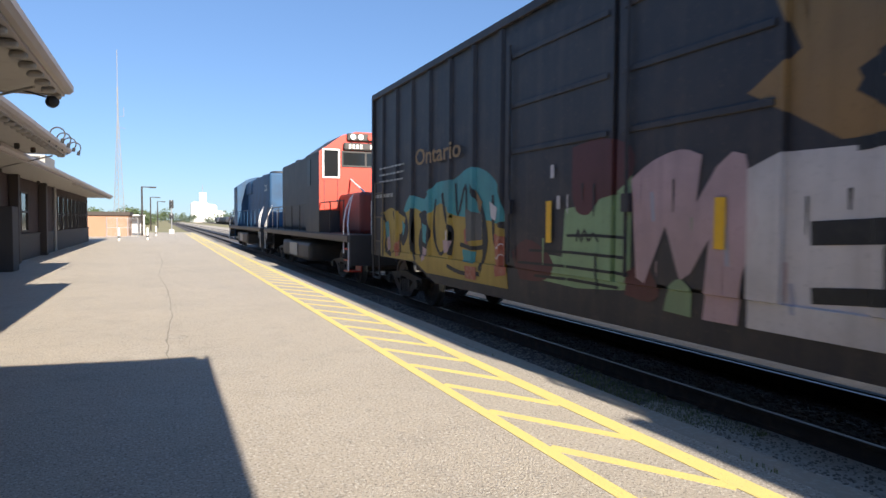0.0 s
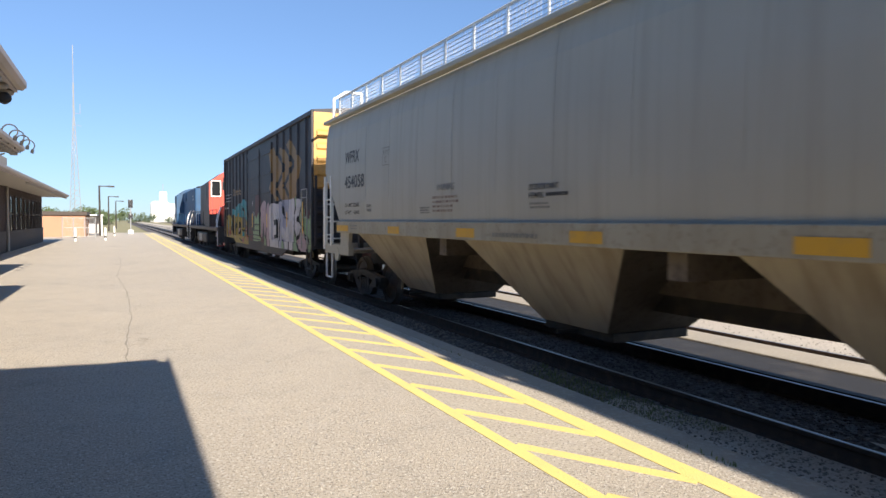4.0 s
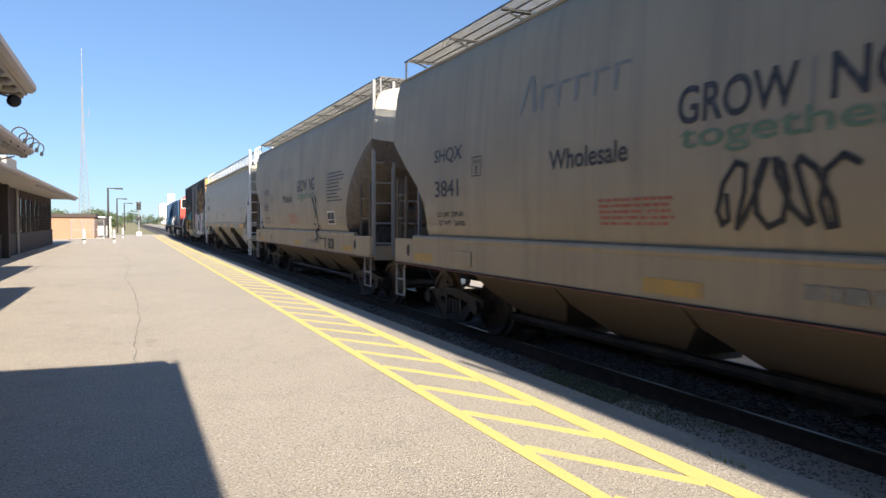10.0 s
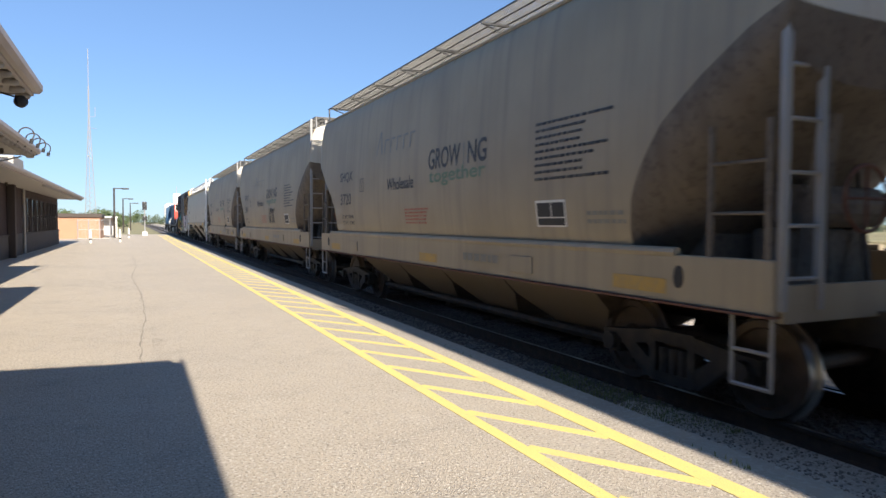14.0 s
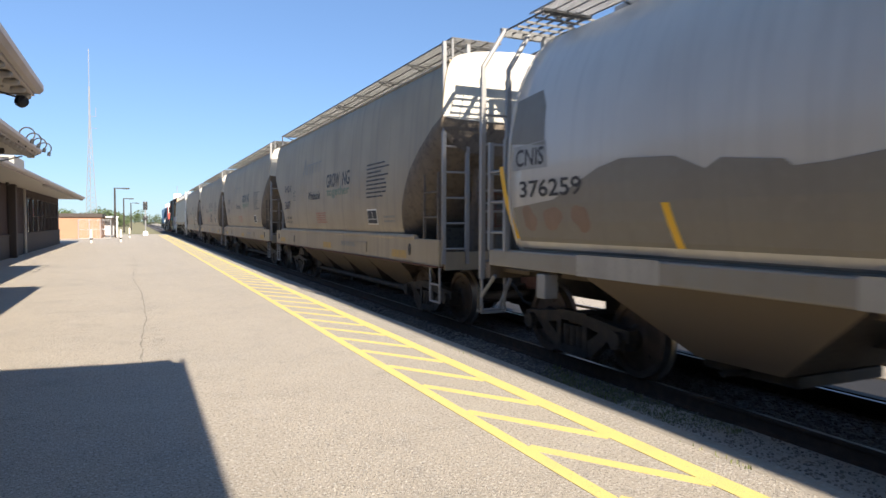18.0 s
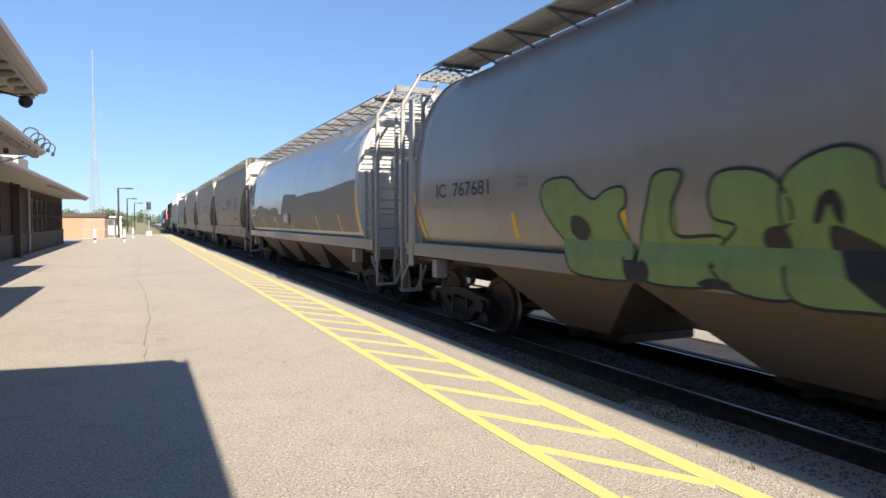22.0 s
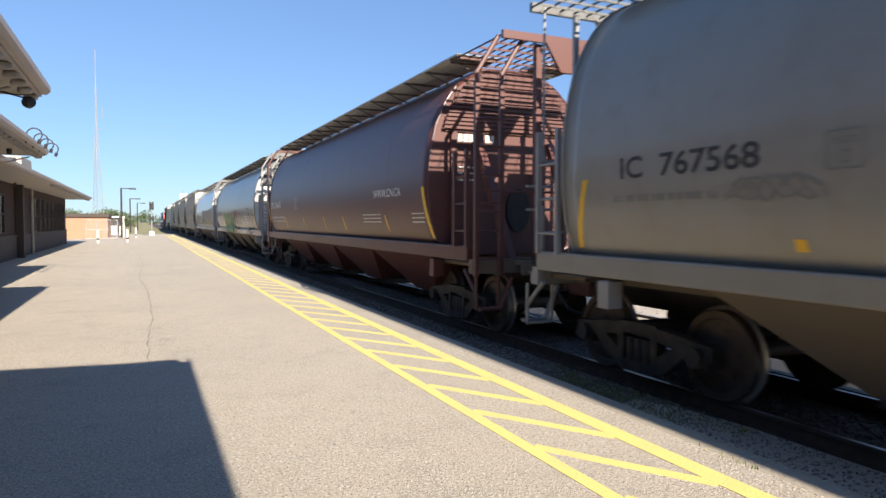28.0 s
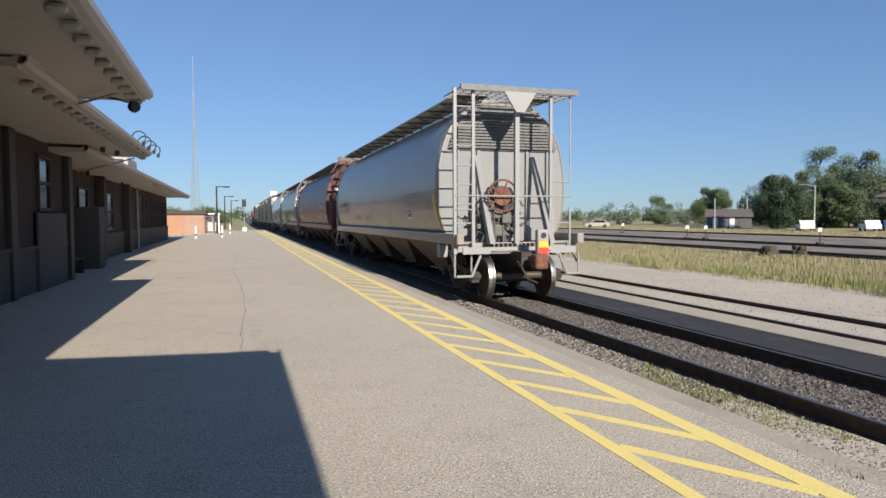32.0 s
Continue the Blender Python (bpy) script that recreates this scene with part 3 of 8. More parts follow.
def wheelset_mesh():
    bm = bmesh.new()
    for s in (-1, 1):
        prof = [(0.10, 0.62), (0.13, 0.64), (0.15, 0.68), (0.36, 0.695), (0.39, 0.675), (0.495, 0.672), (0.495, 0.70), (0.462, 0.712), (0.455, 0.80), (0.445, 0.81), (0.38, 0.806), (0.36, 0.775), (0.17, 0.79), (0.13, 0.83), (0.075, 0.835), (0.075, 0.98)]
        mats = [0, 0, 0, 0, 0, 1, 1, 1, 0, 0, 0, 0, 0, 0, 0]
        lathe(bm, [(r, s * d) for r, d in prof], "x", 28, mats)
        # lightening holes' bosses give the plate something that turns
        for k in range(3):
            a = 2 * math.pi * k / 3
            cyl(bm, (s * 0.77, 0.26 * math.cos(a), 0.26 * math.sin(a)), (s * 0.80, 0.26 * math.cos(a), 0.26 * math.sin(a)), 0.03, 6)
    cyl(bm, (-0.63, 0, 0), (0.63, 0, 0), 0.085, 12)
    me = bpy.data.meshes.new("wheelset")
    bm.to_mesh(me)
    bm.free()
    me.materials.append(MATS["wheel_steel"])
    me.materials.append(MATS["tread_steel"])
    return me


WHEELSET = wheelset_mesh()


def side_frame_mesh():
    """A cast freight truck side frame, along y, with its spring window."""
    bm = bmesh.new()
    # top member, sloping ends, bottom member and pedestals
    for s in (-1, 1):
        prism(bm, [(s * 0.30, 0.66), (s * 0.82, 0.60), (s * 1.06, 0.58), (s * 1.06, 0.44), (s * 0.78, 0.44), (s * 0.30, 0.52)], "x", -0.07, 0.07)
        prism(bm, [(s * 0.80, 0.50), (s * 0.38, 0.16), (s * 0.24, 0.16), (s * 0.24, 0.30), (s * 0.62, 0.54)], "x", -0.065, 0.065)
        prism(bm, [(s * 0.22, 0.60), (s * 0.31, 0.60), (s * 0.31, 0.2), (s * 0.22, 0.2)], "x", -0.075, 0.075)
        box(bm, -0.09, 0.09, s * 0.89 - 0.12, s * 0.89 + 0.12, 0.34, 0.50)
        cyl(bm, (-0.15, s * 0.89, 0.457), (0.13, s * 0.89, 0.457), 0.10, 12)
    box(bm, -0.07, 0.07, -0.30, 0.30, 0.55, 0.68)
    box(bm, -0.07, 0.07, -0.30, 0.30, 0.14, 0.24)
    for y in (-0.13, 0.0, 0.13):
        cyl(bm, (-0.02, y, 0.24), (-0.02, y, 0.50), 0.06, 10)
    me = bpy.data.meshes.new("side_frame")
    bm.to_mesh(me)
    bm.free()
    me.materials.append(MATS["iron_dark"])
    return me


FRAME = side_frame_mesh()


def truck(car, y):
    bm = bmesh.new()
    box(bm, -0.98, 0.98, -0.2, 0.2, 0.44, 0.64, bevel=0.03)
    box(bm, -0.3, 0.3, -0.3, 0.3, 0.62, 0.78)
    for s in (-1, 1):
        box(bm, -0.85, 0.85, s * 0.42 - 0.05, s * 0.42 + 0.05, 0.28, 0.40)     # brake beams
    t = part("truck", bm, "iron_dark", car, "dark cast steel freight truck", at=pose(0, y, 0))
    for s in (-1, 1):
        f = new("side_frame", FRAME)
        f.parent = t
        f.matrix_basis = pose(s * 1.0, 0, 0)
        w = new("wheelset", WHEELSET)
        w.parent = t
        w.matrix_basis = pose(0, s * 0.89, RADIUS)
        tagged(w, "steel wheelset with polished treads")
        WHEELS.append((w, s * 0.89))
    return t


def running_gear(car, half, trucks, sill_mat="iron_dark"):
    """Trucks, centre sill, couplers and air hoses of a car of that half length."""
    for y in trucks:
        truck(car, y)
    bm = bmesh.new()
    box(bm, -0.25, 0.25, -half + 0.5, half - 0.5, 0.72, 1.04)
    part("centre_sill", bm, sill_mat, car)
    for s in (-1, 1):
        bm = bmesh.new()
        box(bm, -0.09, 0.09, min(s * (half - 0.6), s * (half - 0.12)), max(s * (half - 0.6), s * (half - 0.12)), 0.76, 0.96, bevel=0.02)
        box(bm, -0.17, 0.13, min(s * (half - 0.26), s * (half + 0.04)), max(s * (half - 0.26), s * (half + 0.04)), 0.70, 1.02, bevel=0.05)
        c = part("coupler", bm, "rust_red", car, "rusty knuckle coupler")
        bm = bmesh.new()
        x = 0.35 * s
        bar_run(bm, [(x, s * (half - 0.5), 0.85), (x, s * (half - 0.25), 0.72), (x * 0.8, s * (half - 0.1), 0.5), (x * 0.3, s * half, 0.42)], 0.025)
        part("air_hose", bm, "rubber_black", car)


def ladder(car, name, mat, x0, x1, y, z0, z1, step=0.42, r=0.018, post=0.03, along="x"):
    """A ladder across x (or along y when along is 'y', where x0, x1 are y values and y is x)."""
    bm = bmesh.new()
    def at(u, z):
        return (u, y, z) if along == "x" else (y, u, z)
    for u in (x0, x1):
        a, b = at(u, z0), at(u, z1)
        box(bm, a[0] - post, a[0] + post, a[1] - post, a[1] + post, z0, z1)
    z = z0 + step * 0.6
    while z < z1 - 0.1:
        cyl(bm, at(x0, z), at(x1, z), r, 6)
        z += step
    return part(name, bm, mat, car)


def side_shape(profile):
    """The half width of a profile of (x, z) points at a height."""
    zs, xs = [p[1] for p in profile], [p[0] for p in profile]
    return lambda z: float(np.interp(z, zs, xs))


def rounded(profile, n=4):
    """The profile with its bends rounded by a smooth curve through the points; the first two stay a straight floor."""
    pts = [Vector((x, z)) for x, z in profile]
    out = [pts[0]]
    for i in range(1, len(pts) - 1):
        a, b, c, d = pts[i - 1] if i > 1 else pts[i], pts[i], pts[i + 1], pts[min(i + 2, len(pts) - 1)]
        for k in range(n):
            t = k / n
            out.append(0.5 * ((2 * b) + (c - a) * t + (2 * a - 5 * b + 4 * c - d) * t * t + (3 * b - a - 3 * c + d) * t ** 3))
    out.append(pts[-1])
    return [(v.x, v.y) for v in out]


def shell(profile, floor, y0, y1, stations):
    """A body whose cross-section is the half profile (x, z) mirrored; floor(e) is the lowest height at a distance e from the nearer end."""
    bm = bmesh.new()
    ring = [(x, z) for x, z in profile] + [(-x, z) for x, z in profile[::-1]]
    wide = side_shape(profile)
    rows = []
    for y in stations:
        e = min(y - y0, y1 - y)
        lo = floor(e)
        row = []
        for x, z in ring:
            if z < lo:
                x, z = math.copysign(min(abs(x), wide(lo)) if abs(x) > 1e-6 else 0.0, x), lo
            row.append(bm.verts.new((x, y, z)))
        rows.append(row)
    n = len(ring)
    for a, b in zip(rows, rows[1:]):
        for i in range(n):
            bm.faces.new((a[i], a[(i + 1) % n], b[(i + 1) % n], b[i]))
    bm.faces.new(rows[0])
    bm.faces.new(rows[-1][::-1])
    bmesh.ops.dissolve_degenerate(bm, dist=1e-4, edges=bm.edges)
    bmesh.ops.recalc_face_normals(bm, faces=bm.faces)
    return bm


def on_side(verts, wide, lift=0.007):
    for v in verts:
        v.co.x = -(wide(v.co.z) + lift)


def lettering(car, string, y_left, y_right, z0, z1, mat, wide, name="lettering", label=""):
    """Words painted on the platform side, filling a box from y_left to y_right (in the car's own y); large letters are parts of their own."""
    cu = bpy.data.curves.new("words", 'FONT')
    cu.body = string
    cu.resolution_u = 4
    cu.offset = 0.016
    ob = bpy.data.objects.new("words", cu)
    scene.collection.objects.link(ob)
    me = bpy.data.meshes.new_from_object(ob.evaluated_get(bpy.context.evaluated_depsgraph_get()))
    bpy.data.objects.remove(ob)
    bpy.data.curves.remove(cu)
    co = np.zeros(len(me.vertices) * 3)
    me.vertices.foreach_get("co", co)
    co = co.reshape(-1, 3)
    lo, hi = co.min(0), co.max(0)
    faces = [list(p.vertices) for p in me.polygons]
    bpy.data.meshes.remove(me)
    u = (co[:, 0] - lo[0]) / (hi[0] - lo[0])
    z = z0 + (z1 - z0) * (co[:, 1] - lo[1]) / (hi[1] - lo[1])
    y = y_left + (y_right - y_left) * u
    out = [(-(wide(c) + 0.006), b, c) for b, c in zip(y, z)]
    if z1 - z0 < 0.15:
        groups = [faces]
    else:
        spans = []
        for f in sorted(faces, key=lambda q: min(u[q])):
            a, b = min(u[f]), max(u[f])
            if spans and a < spans[-1][0] - 1e-4:
                spans[-1][0] = max(spans[-1][0], b)
                spans[-1][1].append(f)
            else:
                spans.append([b, [f]])
        groups = [q for _, q in spans]
    for g in groups:
        used = sorted({i for f in g for i in f})
        at = {i: k for k, i in enumerate(used)}
        m = bpy.data.meshes.new("letter")
        m.from_pydata([out[i] for i in used], [], [[at[i] for i in f] for f in g])
        m.materials.append(MATS[mat])
        o = new("letter" if len(groups) > 1 else name, m)
        o.parent = car
        if len(groups) == 1:
            tagged(o, f"painted letters reading {string}", kind="stuff" if z1 - z0 < 0.15 else "")


def patch(car, name, pts, mat, wide, lift=0.004, label=""):
    """A painted shape on the platform side, from a ring of (y, z)."""
    bm = bmesh.new()
    f = bm.faces.new([bm.verts.new((0, y, z)) for y, z in pts])
    bmesh.ops.triangulate(bm, faces=[f])
    zs = [z for _, z in pts]
    z = math.floor(min(zs) / 0.2) * 0.2 + 0.2
    while z < max(zs):
        bmesh.ops.bisect_plane(bm, geom=list(bm.verts) + list(bm.edges) + list(bm.faces), plane_co=(0, 0, z), plane_no=(0, 0, 1))
        z += 0.2
    on_side(bm.verts, wide, lift)
    bmesh.ops.recalc_face_normals(bm, faces=bm.faces)
    return part(name, bm, mat, car, label)


def bars(car, y_left, y_right, z0, z1, rows, mat, wide, seed=1, name="small_print", fill=0.5, words=(0.07, 0.2), ragged=0.0):
    """Rows of small unreadable print as plain bars."""
    bm = bmesh.new()
    rnd = random.Random(seed)
    h = (z1 - z0) / rows
    for k in range(rows):
        y = y_left
        zt = z1 - k * h
        stop = y_right + rnd.uniform(0, ragged) * (y_left - y_right)
        while y > stop + 0.03:
            w = min(rnd.uniform(*words) * (y_left - y_right), y - stop)
            bm.faces.new([bm.verts.new((-(wide(z) + 0.006), q, z)) for q, z in ((y, zt - h * fill), (y - w * 0.8, zt - h * fill), (y - w * 0.8, zt), (y, zt))])
            y -= w
    return tagged(part(name, bm, mat, car), "rows of small worn print", kind="stuff")


def plate_stencil(car, y, z, letter, mat, wide, size=0.28):
    """A small stencilled square with a clearance plate's letter."""
    w, t = size, 0.014
    for y0, ya, z0, za in ((y, y - w, z, z + t), (y, y - w, z + w - t, z + w), (y, y - t, z + t, z + w - t), (y - w + t, y - w, z + t, z + w - t)):
        patch(car, "stencil_frame", [(y0, z0), (ya, z0), (ya, za), (y0, za)], mat, wide, 0.006)
    lettering(car, "PLATE", y - 0.05, y - w + 0.05, z + w * 0.64, z + w * 0.82, mat, wide)
    lettering(car, letter, y - w * 0.36, y - w * 0.64, z + w * 0.14, z + w * 0.50, mat, wide)


def car_thing(name, p0, p1, label, category, group=""):
    """A rail vehicle between two coupling points, measured from the train's tail."""
    c = thing(name, pose(TRACK, END + (p0 + p1) / 2, RAIL), label, category, group)
    CARS.append((c, END + (p0 + p1) / 2))
    return c, (p1 - p0) / 2, (p0 + p1) / 2


def spread(a, b, n):
    return [a + (b - a) * i / n for i in range(n + 1)]


# profiles: half width and height over the rail, from the bottom up
CREAM = [(0.0, 1.10), (1.42, 1.10), (1.43, 1.50), (1.50, 1.62), (1.55, 2.0), (1.565, 2.4), (1.555, 2.9), (1.52, 3.4), (1.48, 3.9), (1.43, 4.22), (1.36, 4.40), (1.22, 4.51), (0.85, 4.60), (0.5, 4.64), (0.0, 4.67)]
WHITE = [(0.0, 1.60), (1.52, 1.60), (1.54, 1.75), (1.555, 2.2), (1.55, 3.0), (1.52, 3.7), (1.46, 4.06), (1.30, 4.20), (0.8, 4.30), (0.0, 4.36)]
TANK = [(0.0, 1.22), (1.05, 1.22), (1.33, 1.36), (1.47, 1.58), (1.56, 1.95), (1.59, 2.35), (1.58, 2.75), (1.525, 3.15), (1.42, 3.55), (1.23, 3.92), (1.0, 4.18), (0.7, 4.36), (0.4, 4.44), (0.0, 4.47)]

TANK = rounded(TANK)
CREAM = CREAM[:4] + rounded(CREAM[2:])[5:]


def roof_walk(car, half, mat, x_in, x_out, z, y0, y1, step=1.25, fill=0.4, grid="walk_grid"):
    """A gridded running board on both sides of the roof, with brackets."""
    for s in (-1, 1):
        bm = bmesh.new()
        n = int((y1 - y0) / 0.055)
        a, b = sorted((s * x_in, s * x_out))
        for x in spread(a, b, 4):
            box(bm, x - 0.005, x + 0.005, y0, y1, z - 0.025, z)
        for i in range(n):
            y = y0 + (y1 - y0) * i / n
            box(bm, a, b, y, y + 0.055 * fill, z - 0.012, z - 0.004)
        part("running_board", bm, grid, car, "open steel grid running board")
        bm = bmesh.new()
        box(bm, a, b, -0.02, 0.02, z - 0.06, z - 0.026)
        cyl(bm, (s * x_in * 0.92, 0, z - 0.34), (s * (x_out - 0.02), 0, z - 0.04), 0.016, 5)
        places = spread(y0 + 0.3, y1 - 0.3, max(2, int((y1 - y0) / step)))
        first = part("bracket", bm, mat, car, at=pose(0, places[0], 0))
        for y in places[1:]:
            again(first, pose(0, y, 0))


def seam_rings(car, prof, places, mat):
    """Thin weld beads round the body."""
    for q in (-1, 1):
        bm = bmesh.new()
        for a, b in zip(prof, prof[1:]):
            cyl(bm, (q * a[0], 0, a[1]), (q * b[0], 0, b[1]), 0.003, 4)
        first = part("weld_seam", bm, mat, car, at=pose(0, places[0], 0))
        for y in places[1:]:
            again(first, pose(0, y, 0))


def hatch_line(car, mat, z, y0, y1, n):
    bm = bmesh.new()
    box(bm, -0.33, 0.33, y0, y1, z - 0.12, z + 0.02, bevel=0.03)
    part("trough_hatch", bm, mat, car)
    for y in spread(y0 + 0.3, y1 - 0.3, n):
        bm = bmesh.new()
        box(bm, -0.40, 0.40, y - 0.03, y + 0.03, z + 0.022, z + 0.06)
        part("hatch_bar", bm, mat, car)


def bay(car, y, mat, wide_y, top, x_top, bottom=0.42, knee=None, gate=0.26, low=0.50):
    """One discharge hopper: a pyramid that narrows to a gate, below a straight neck down to the knee's height if there is one."""
    bm = bmesh.new()
    corners = ((-1, -1), (1, -1), (1, 1), (-1, 1))
    rings = [(low, gate - 0.04 if knee is None else wide_y * 0.38, bottom)]
    if knee:
        rings.append((low + (x_top - low) * (knee - bottom) / (top - bottom), wide_y * 0.97, knee))
    rings.append((x_top, wide_y, top))
    rows = [[bm.verts.new((sx * x, y + sy * w, z)) for sx, sy in corners] for x, w, z in rings]
    for lo, hi in zip(rows, rows[1:]):
        for i in range(4):
            bm.faces.new((lo[i], lo[(i + 1) % 4], hi[(i + 1) % 4], hi[i]))
    bm.faces.new(rows[0][::-1])
    bm.faces.new(rows[-1])
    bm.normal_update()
    # sheets facing along the track take the darker brown, side sheets keep mat
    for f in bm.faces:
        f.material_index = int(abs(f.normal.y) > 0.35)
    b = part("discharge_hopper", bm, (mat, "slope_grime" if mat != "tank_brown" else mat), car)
    bm = bmesh.new()
    box(bm, -0.62, 0.62, y - gate, y + gate, bottom - 0.12, bottom - 0.002, bevel=0.015)
    cyl(bm, (-0.95, y, bottom - 0.06), (0.95, y, bottom - 0.06), 0.03, 8)
    part("gate", bm, "iron_dark", b)


def cream_hopper(p0, p1, number, light, seed, extra=None, shift=0.0):
    car, half, mid = car_thing("covered_hopper_car", p0, p1, "cream covered hopper car with dark lettering and rust streaks", "hopper car", "cream hopper cars")
    running_gear(car, half, (-half + 2.25, half - 2.25), "iron_dark")
    y1 = half - 0.62
    def front_floor(e):
        return float(np.interp(e, [0, 0.05, 0.4, 0.77, 1.2, 1.45, 1.52, 1.54], [3.35, 3.25, 3.0, 2.72, 2.42, 2.15, 1.9, 1.10]))
    def rear_floor(e):
        return float(np.interp(e, [0, 0.06, 0.9, 1.55, 1.85, 1.95], [3.46, 2.92, 2.15, 1.45, 1.15, 1.10]))
    def bend(e):
        return float(np.interp(e, [0, 0.35, 0.88, 1.32, 1.55, 1.70, 1.78, 1.95], [3.52, 3.39, 3.06, 2.71, 2.38, 2.08, 1.55, 1.05]))
    es = [0, 0.05, 0.2, 0.4, 0.6, 0.77, 1.0, 1.2, 1.35, 1.45, 1.52, 1.54]
    rear = [0, 0.06, 0.14, 0.25, 0.4, 0.55, 0.7, 0.85, 1.0, 1.15, 1.3, 1.42, 1.52, 1.6, 1.66, 1.71, 1.75, 1.79, 1.86, 1.95]
    wide = side_shape(CREAM[1:])
    roof = [p for p in CREAM if p[1] > 4.41]
    bm = bmesh.new()
    rows = []
    for y in [-y1 + e for e in rear] + spread(-y1 + 2.3, y1 - 2.2, 8) + [y1 - e for e in es[::-1]]:
        behind = y < 0
        e = y + y1 if behind else y1 - y
        lo = rear_floor(e) if behind else front_floor(e)
        cut = max(bend(e), 1.3) if behind else max(lo + 0.02, 1.3)
        ring = []
        for z in spread(lo, cut, 14) + spread(cut, 4.40, 26)[1:]:
            x = wide(z)
            if behind and z < cut and e < 1.95:
                u = min(1.0, (cut - z) / max(0.05, cut - lo))
                x *= 1 - 0.52 * (1 - math.sqrt(max(0.0, 1 - u * u)))
            ring.append((x, z))
        ring = ring + roof
        rows.append([bm.verts.new((x, y, z)) for x, z in ring] + [bm.verts.new((-x, y, z)) for x, z in ring[:-1][::-1]])
    for p, q in zip(rows, rows[1:]):
        for i in range(len(p)):
            bm.faces.new((p[i], p[(i + 1) % len(p)], q[(i + 1) % len(p)], q[i]))
    bm.faces.new(rows[0])
    bm.faces.new(rows[-1][::-1])
    bmesh.ops.recalc_face_normals(bm, faces=bm.faces)
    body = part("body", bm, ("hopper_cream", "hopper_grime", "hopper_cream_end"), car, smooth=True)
    for f in body.data.polygons:      # slope sheets: old grime, with the shade at the ends put into the colour
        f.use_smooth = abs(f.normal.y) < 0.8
        # the upper end face takes the paler, sunlit colour
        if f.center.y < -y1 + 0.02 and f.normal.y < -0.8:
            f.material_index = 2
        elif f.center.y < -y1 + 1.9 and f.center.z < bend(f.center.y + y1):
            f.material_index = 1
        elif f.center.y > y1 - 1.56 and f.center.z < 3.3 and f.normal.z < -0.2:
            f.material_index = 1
    for s in (-1, 1):      # a flanged edge along the roof
        bm = bmesh.new()
        cyl(bm, (s * 1.365, -y1 + 0.02, 4.41), (s * 1.365, y1 - 0.02, 4.41), 0.026, 6)
        part("roof_edge", bm, "hopper_cream", car)
    # side sills
    for s in (-1, 1):
        bm = bmesh.new()
        a, b = sorted((s * 1.435, s * 1.53))
        box(bm, a, b, -half + 0.72, half - 0.72, 1.06, 1.50, bevel=0.012)
        part("side_sill", bm, "hopper_cream", car, "cream side sill stained with rust")
        bm = bmesh.new()
        a, b = sorted((s * 1.40, s * 1.57))
        box(bm, a, b, -half + 0.72, half - 0.72, 1.04, 1.058)
        part("sill_flange", bm, "rust_red", car)
        bm = bmesh.new()
        cyl(bm, (s * 1.50, -half + 1.75, 1.52), (s * 1.50, half - 1.6, 1.52), 0.05, 8)
        part("sill_ledge", bm, "hopper_cream", car)
    # end platforms, posts, ladders and slope sheets
    for s in (-1, 1):
        bm = bmesh.new()
        a, b = sorted((s * (half - 0.72), s * (half - 1.9)))
        box(bm, -1.43, 1.43, a, b, 1.06, 1.12)
        box(bm, -1.43, 1.43, s * (half - 0.72) - 0.03, s * (half - 0.72) + 0.03, 1.0, 1.3)
        part("end_platform", bm, "hopper_cream", car)
        for x in (-0.75, 0.75):
            bm = bmesh.new()
            prism(bm, [(s * (half - 0.95), 1.12), (s * (half - 1.10), 1.12), (s * (half - 0.90), 2.7), (s * (half - 0.75), 2.7)], "x", x - 0.05, x + 0.05)
            part("end_post", bm, "hopper_grime", car)
        bm = bmesh.new()
        box(bm, -0.55, 0.5, *sorted((s * (half - 1.25), s * (half - 1.75))), 1.122, 1.75, bevel=0.05)
        cyl(bm, (-0.6, s * (half - 1.3), 1.95), (0.55, s * (half - 1.3), 1.95), 0.2, 14)
        cyl(bm, (0.2, s * (half - 1.05), 1.12), (0.35, s * (half - 1.3), 2.4), 0.03, 6)
        cyl(bm, (-0.35, s * (half - 1.05), 1.12), (-0.3, s * (half - 1.2), 2.2), 0.03, 6)
        part("brake_gear", bm, "hopper_grime", car, "grimy brake cylinder and reservoir")
        bm = bmesh.new()
        prism(bm, [(s * (half - 1.9), 1.121), (s * (half - 2.35), 1.121), (s * (half - 2.1), 2.2), (s * (half - 2.0), 2.2)], "x", -0.9, 0.9)
        part("bay_sheet", bm, "hopper_grime", car)
        for x0, x1 in ((-1.45, -1.02), (1.02, 1.45)):
            if (x0 < 0) == (s < 0):
                ladder(car, "end_ladder", "grey_paint", x0, x1, s * (half - 0.70), 1.1, 4.72)
            else:
                ladder(car, "end_ladder", "grey_paint", x0, x1, s * (half - 0.70), 1.1, 2.5)
        for x in (-1.5, 1.5):
            ladder(car, "side_ladder", "hopper_grime", s * (half - (1.37 if s < 0 else 1.2)), s * (half - 0.79), x, 1.2, 2.62, 0.42, 0.016, 0.022, along="y")
            bm = bmesh.new()
            ys = (s * (half - 1.12), s * (half - 0.74))
            bar_run(bm, [(x, ys[0], 1.06), (x, ys[0], 0.46), (x, ys[1], 0.46), (x, ys[1], 1.06)], 0.02)
            cyl(bm, (x, ys[0], 0.75), (x, ys[1], 0.75), 0.018, 6)
            part("stirrup_step", bm, "grey_paint", car)
    # brake wheel on the tail end
    bm = bmesh.new()
    bmesh.ops.create_circle(bm, segments=24, radius=0.28, matrix=Matrix.Translation((0, 0, 0)))
    bm.clear()
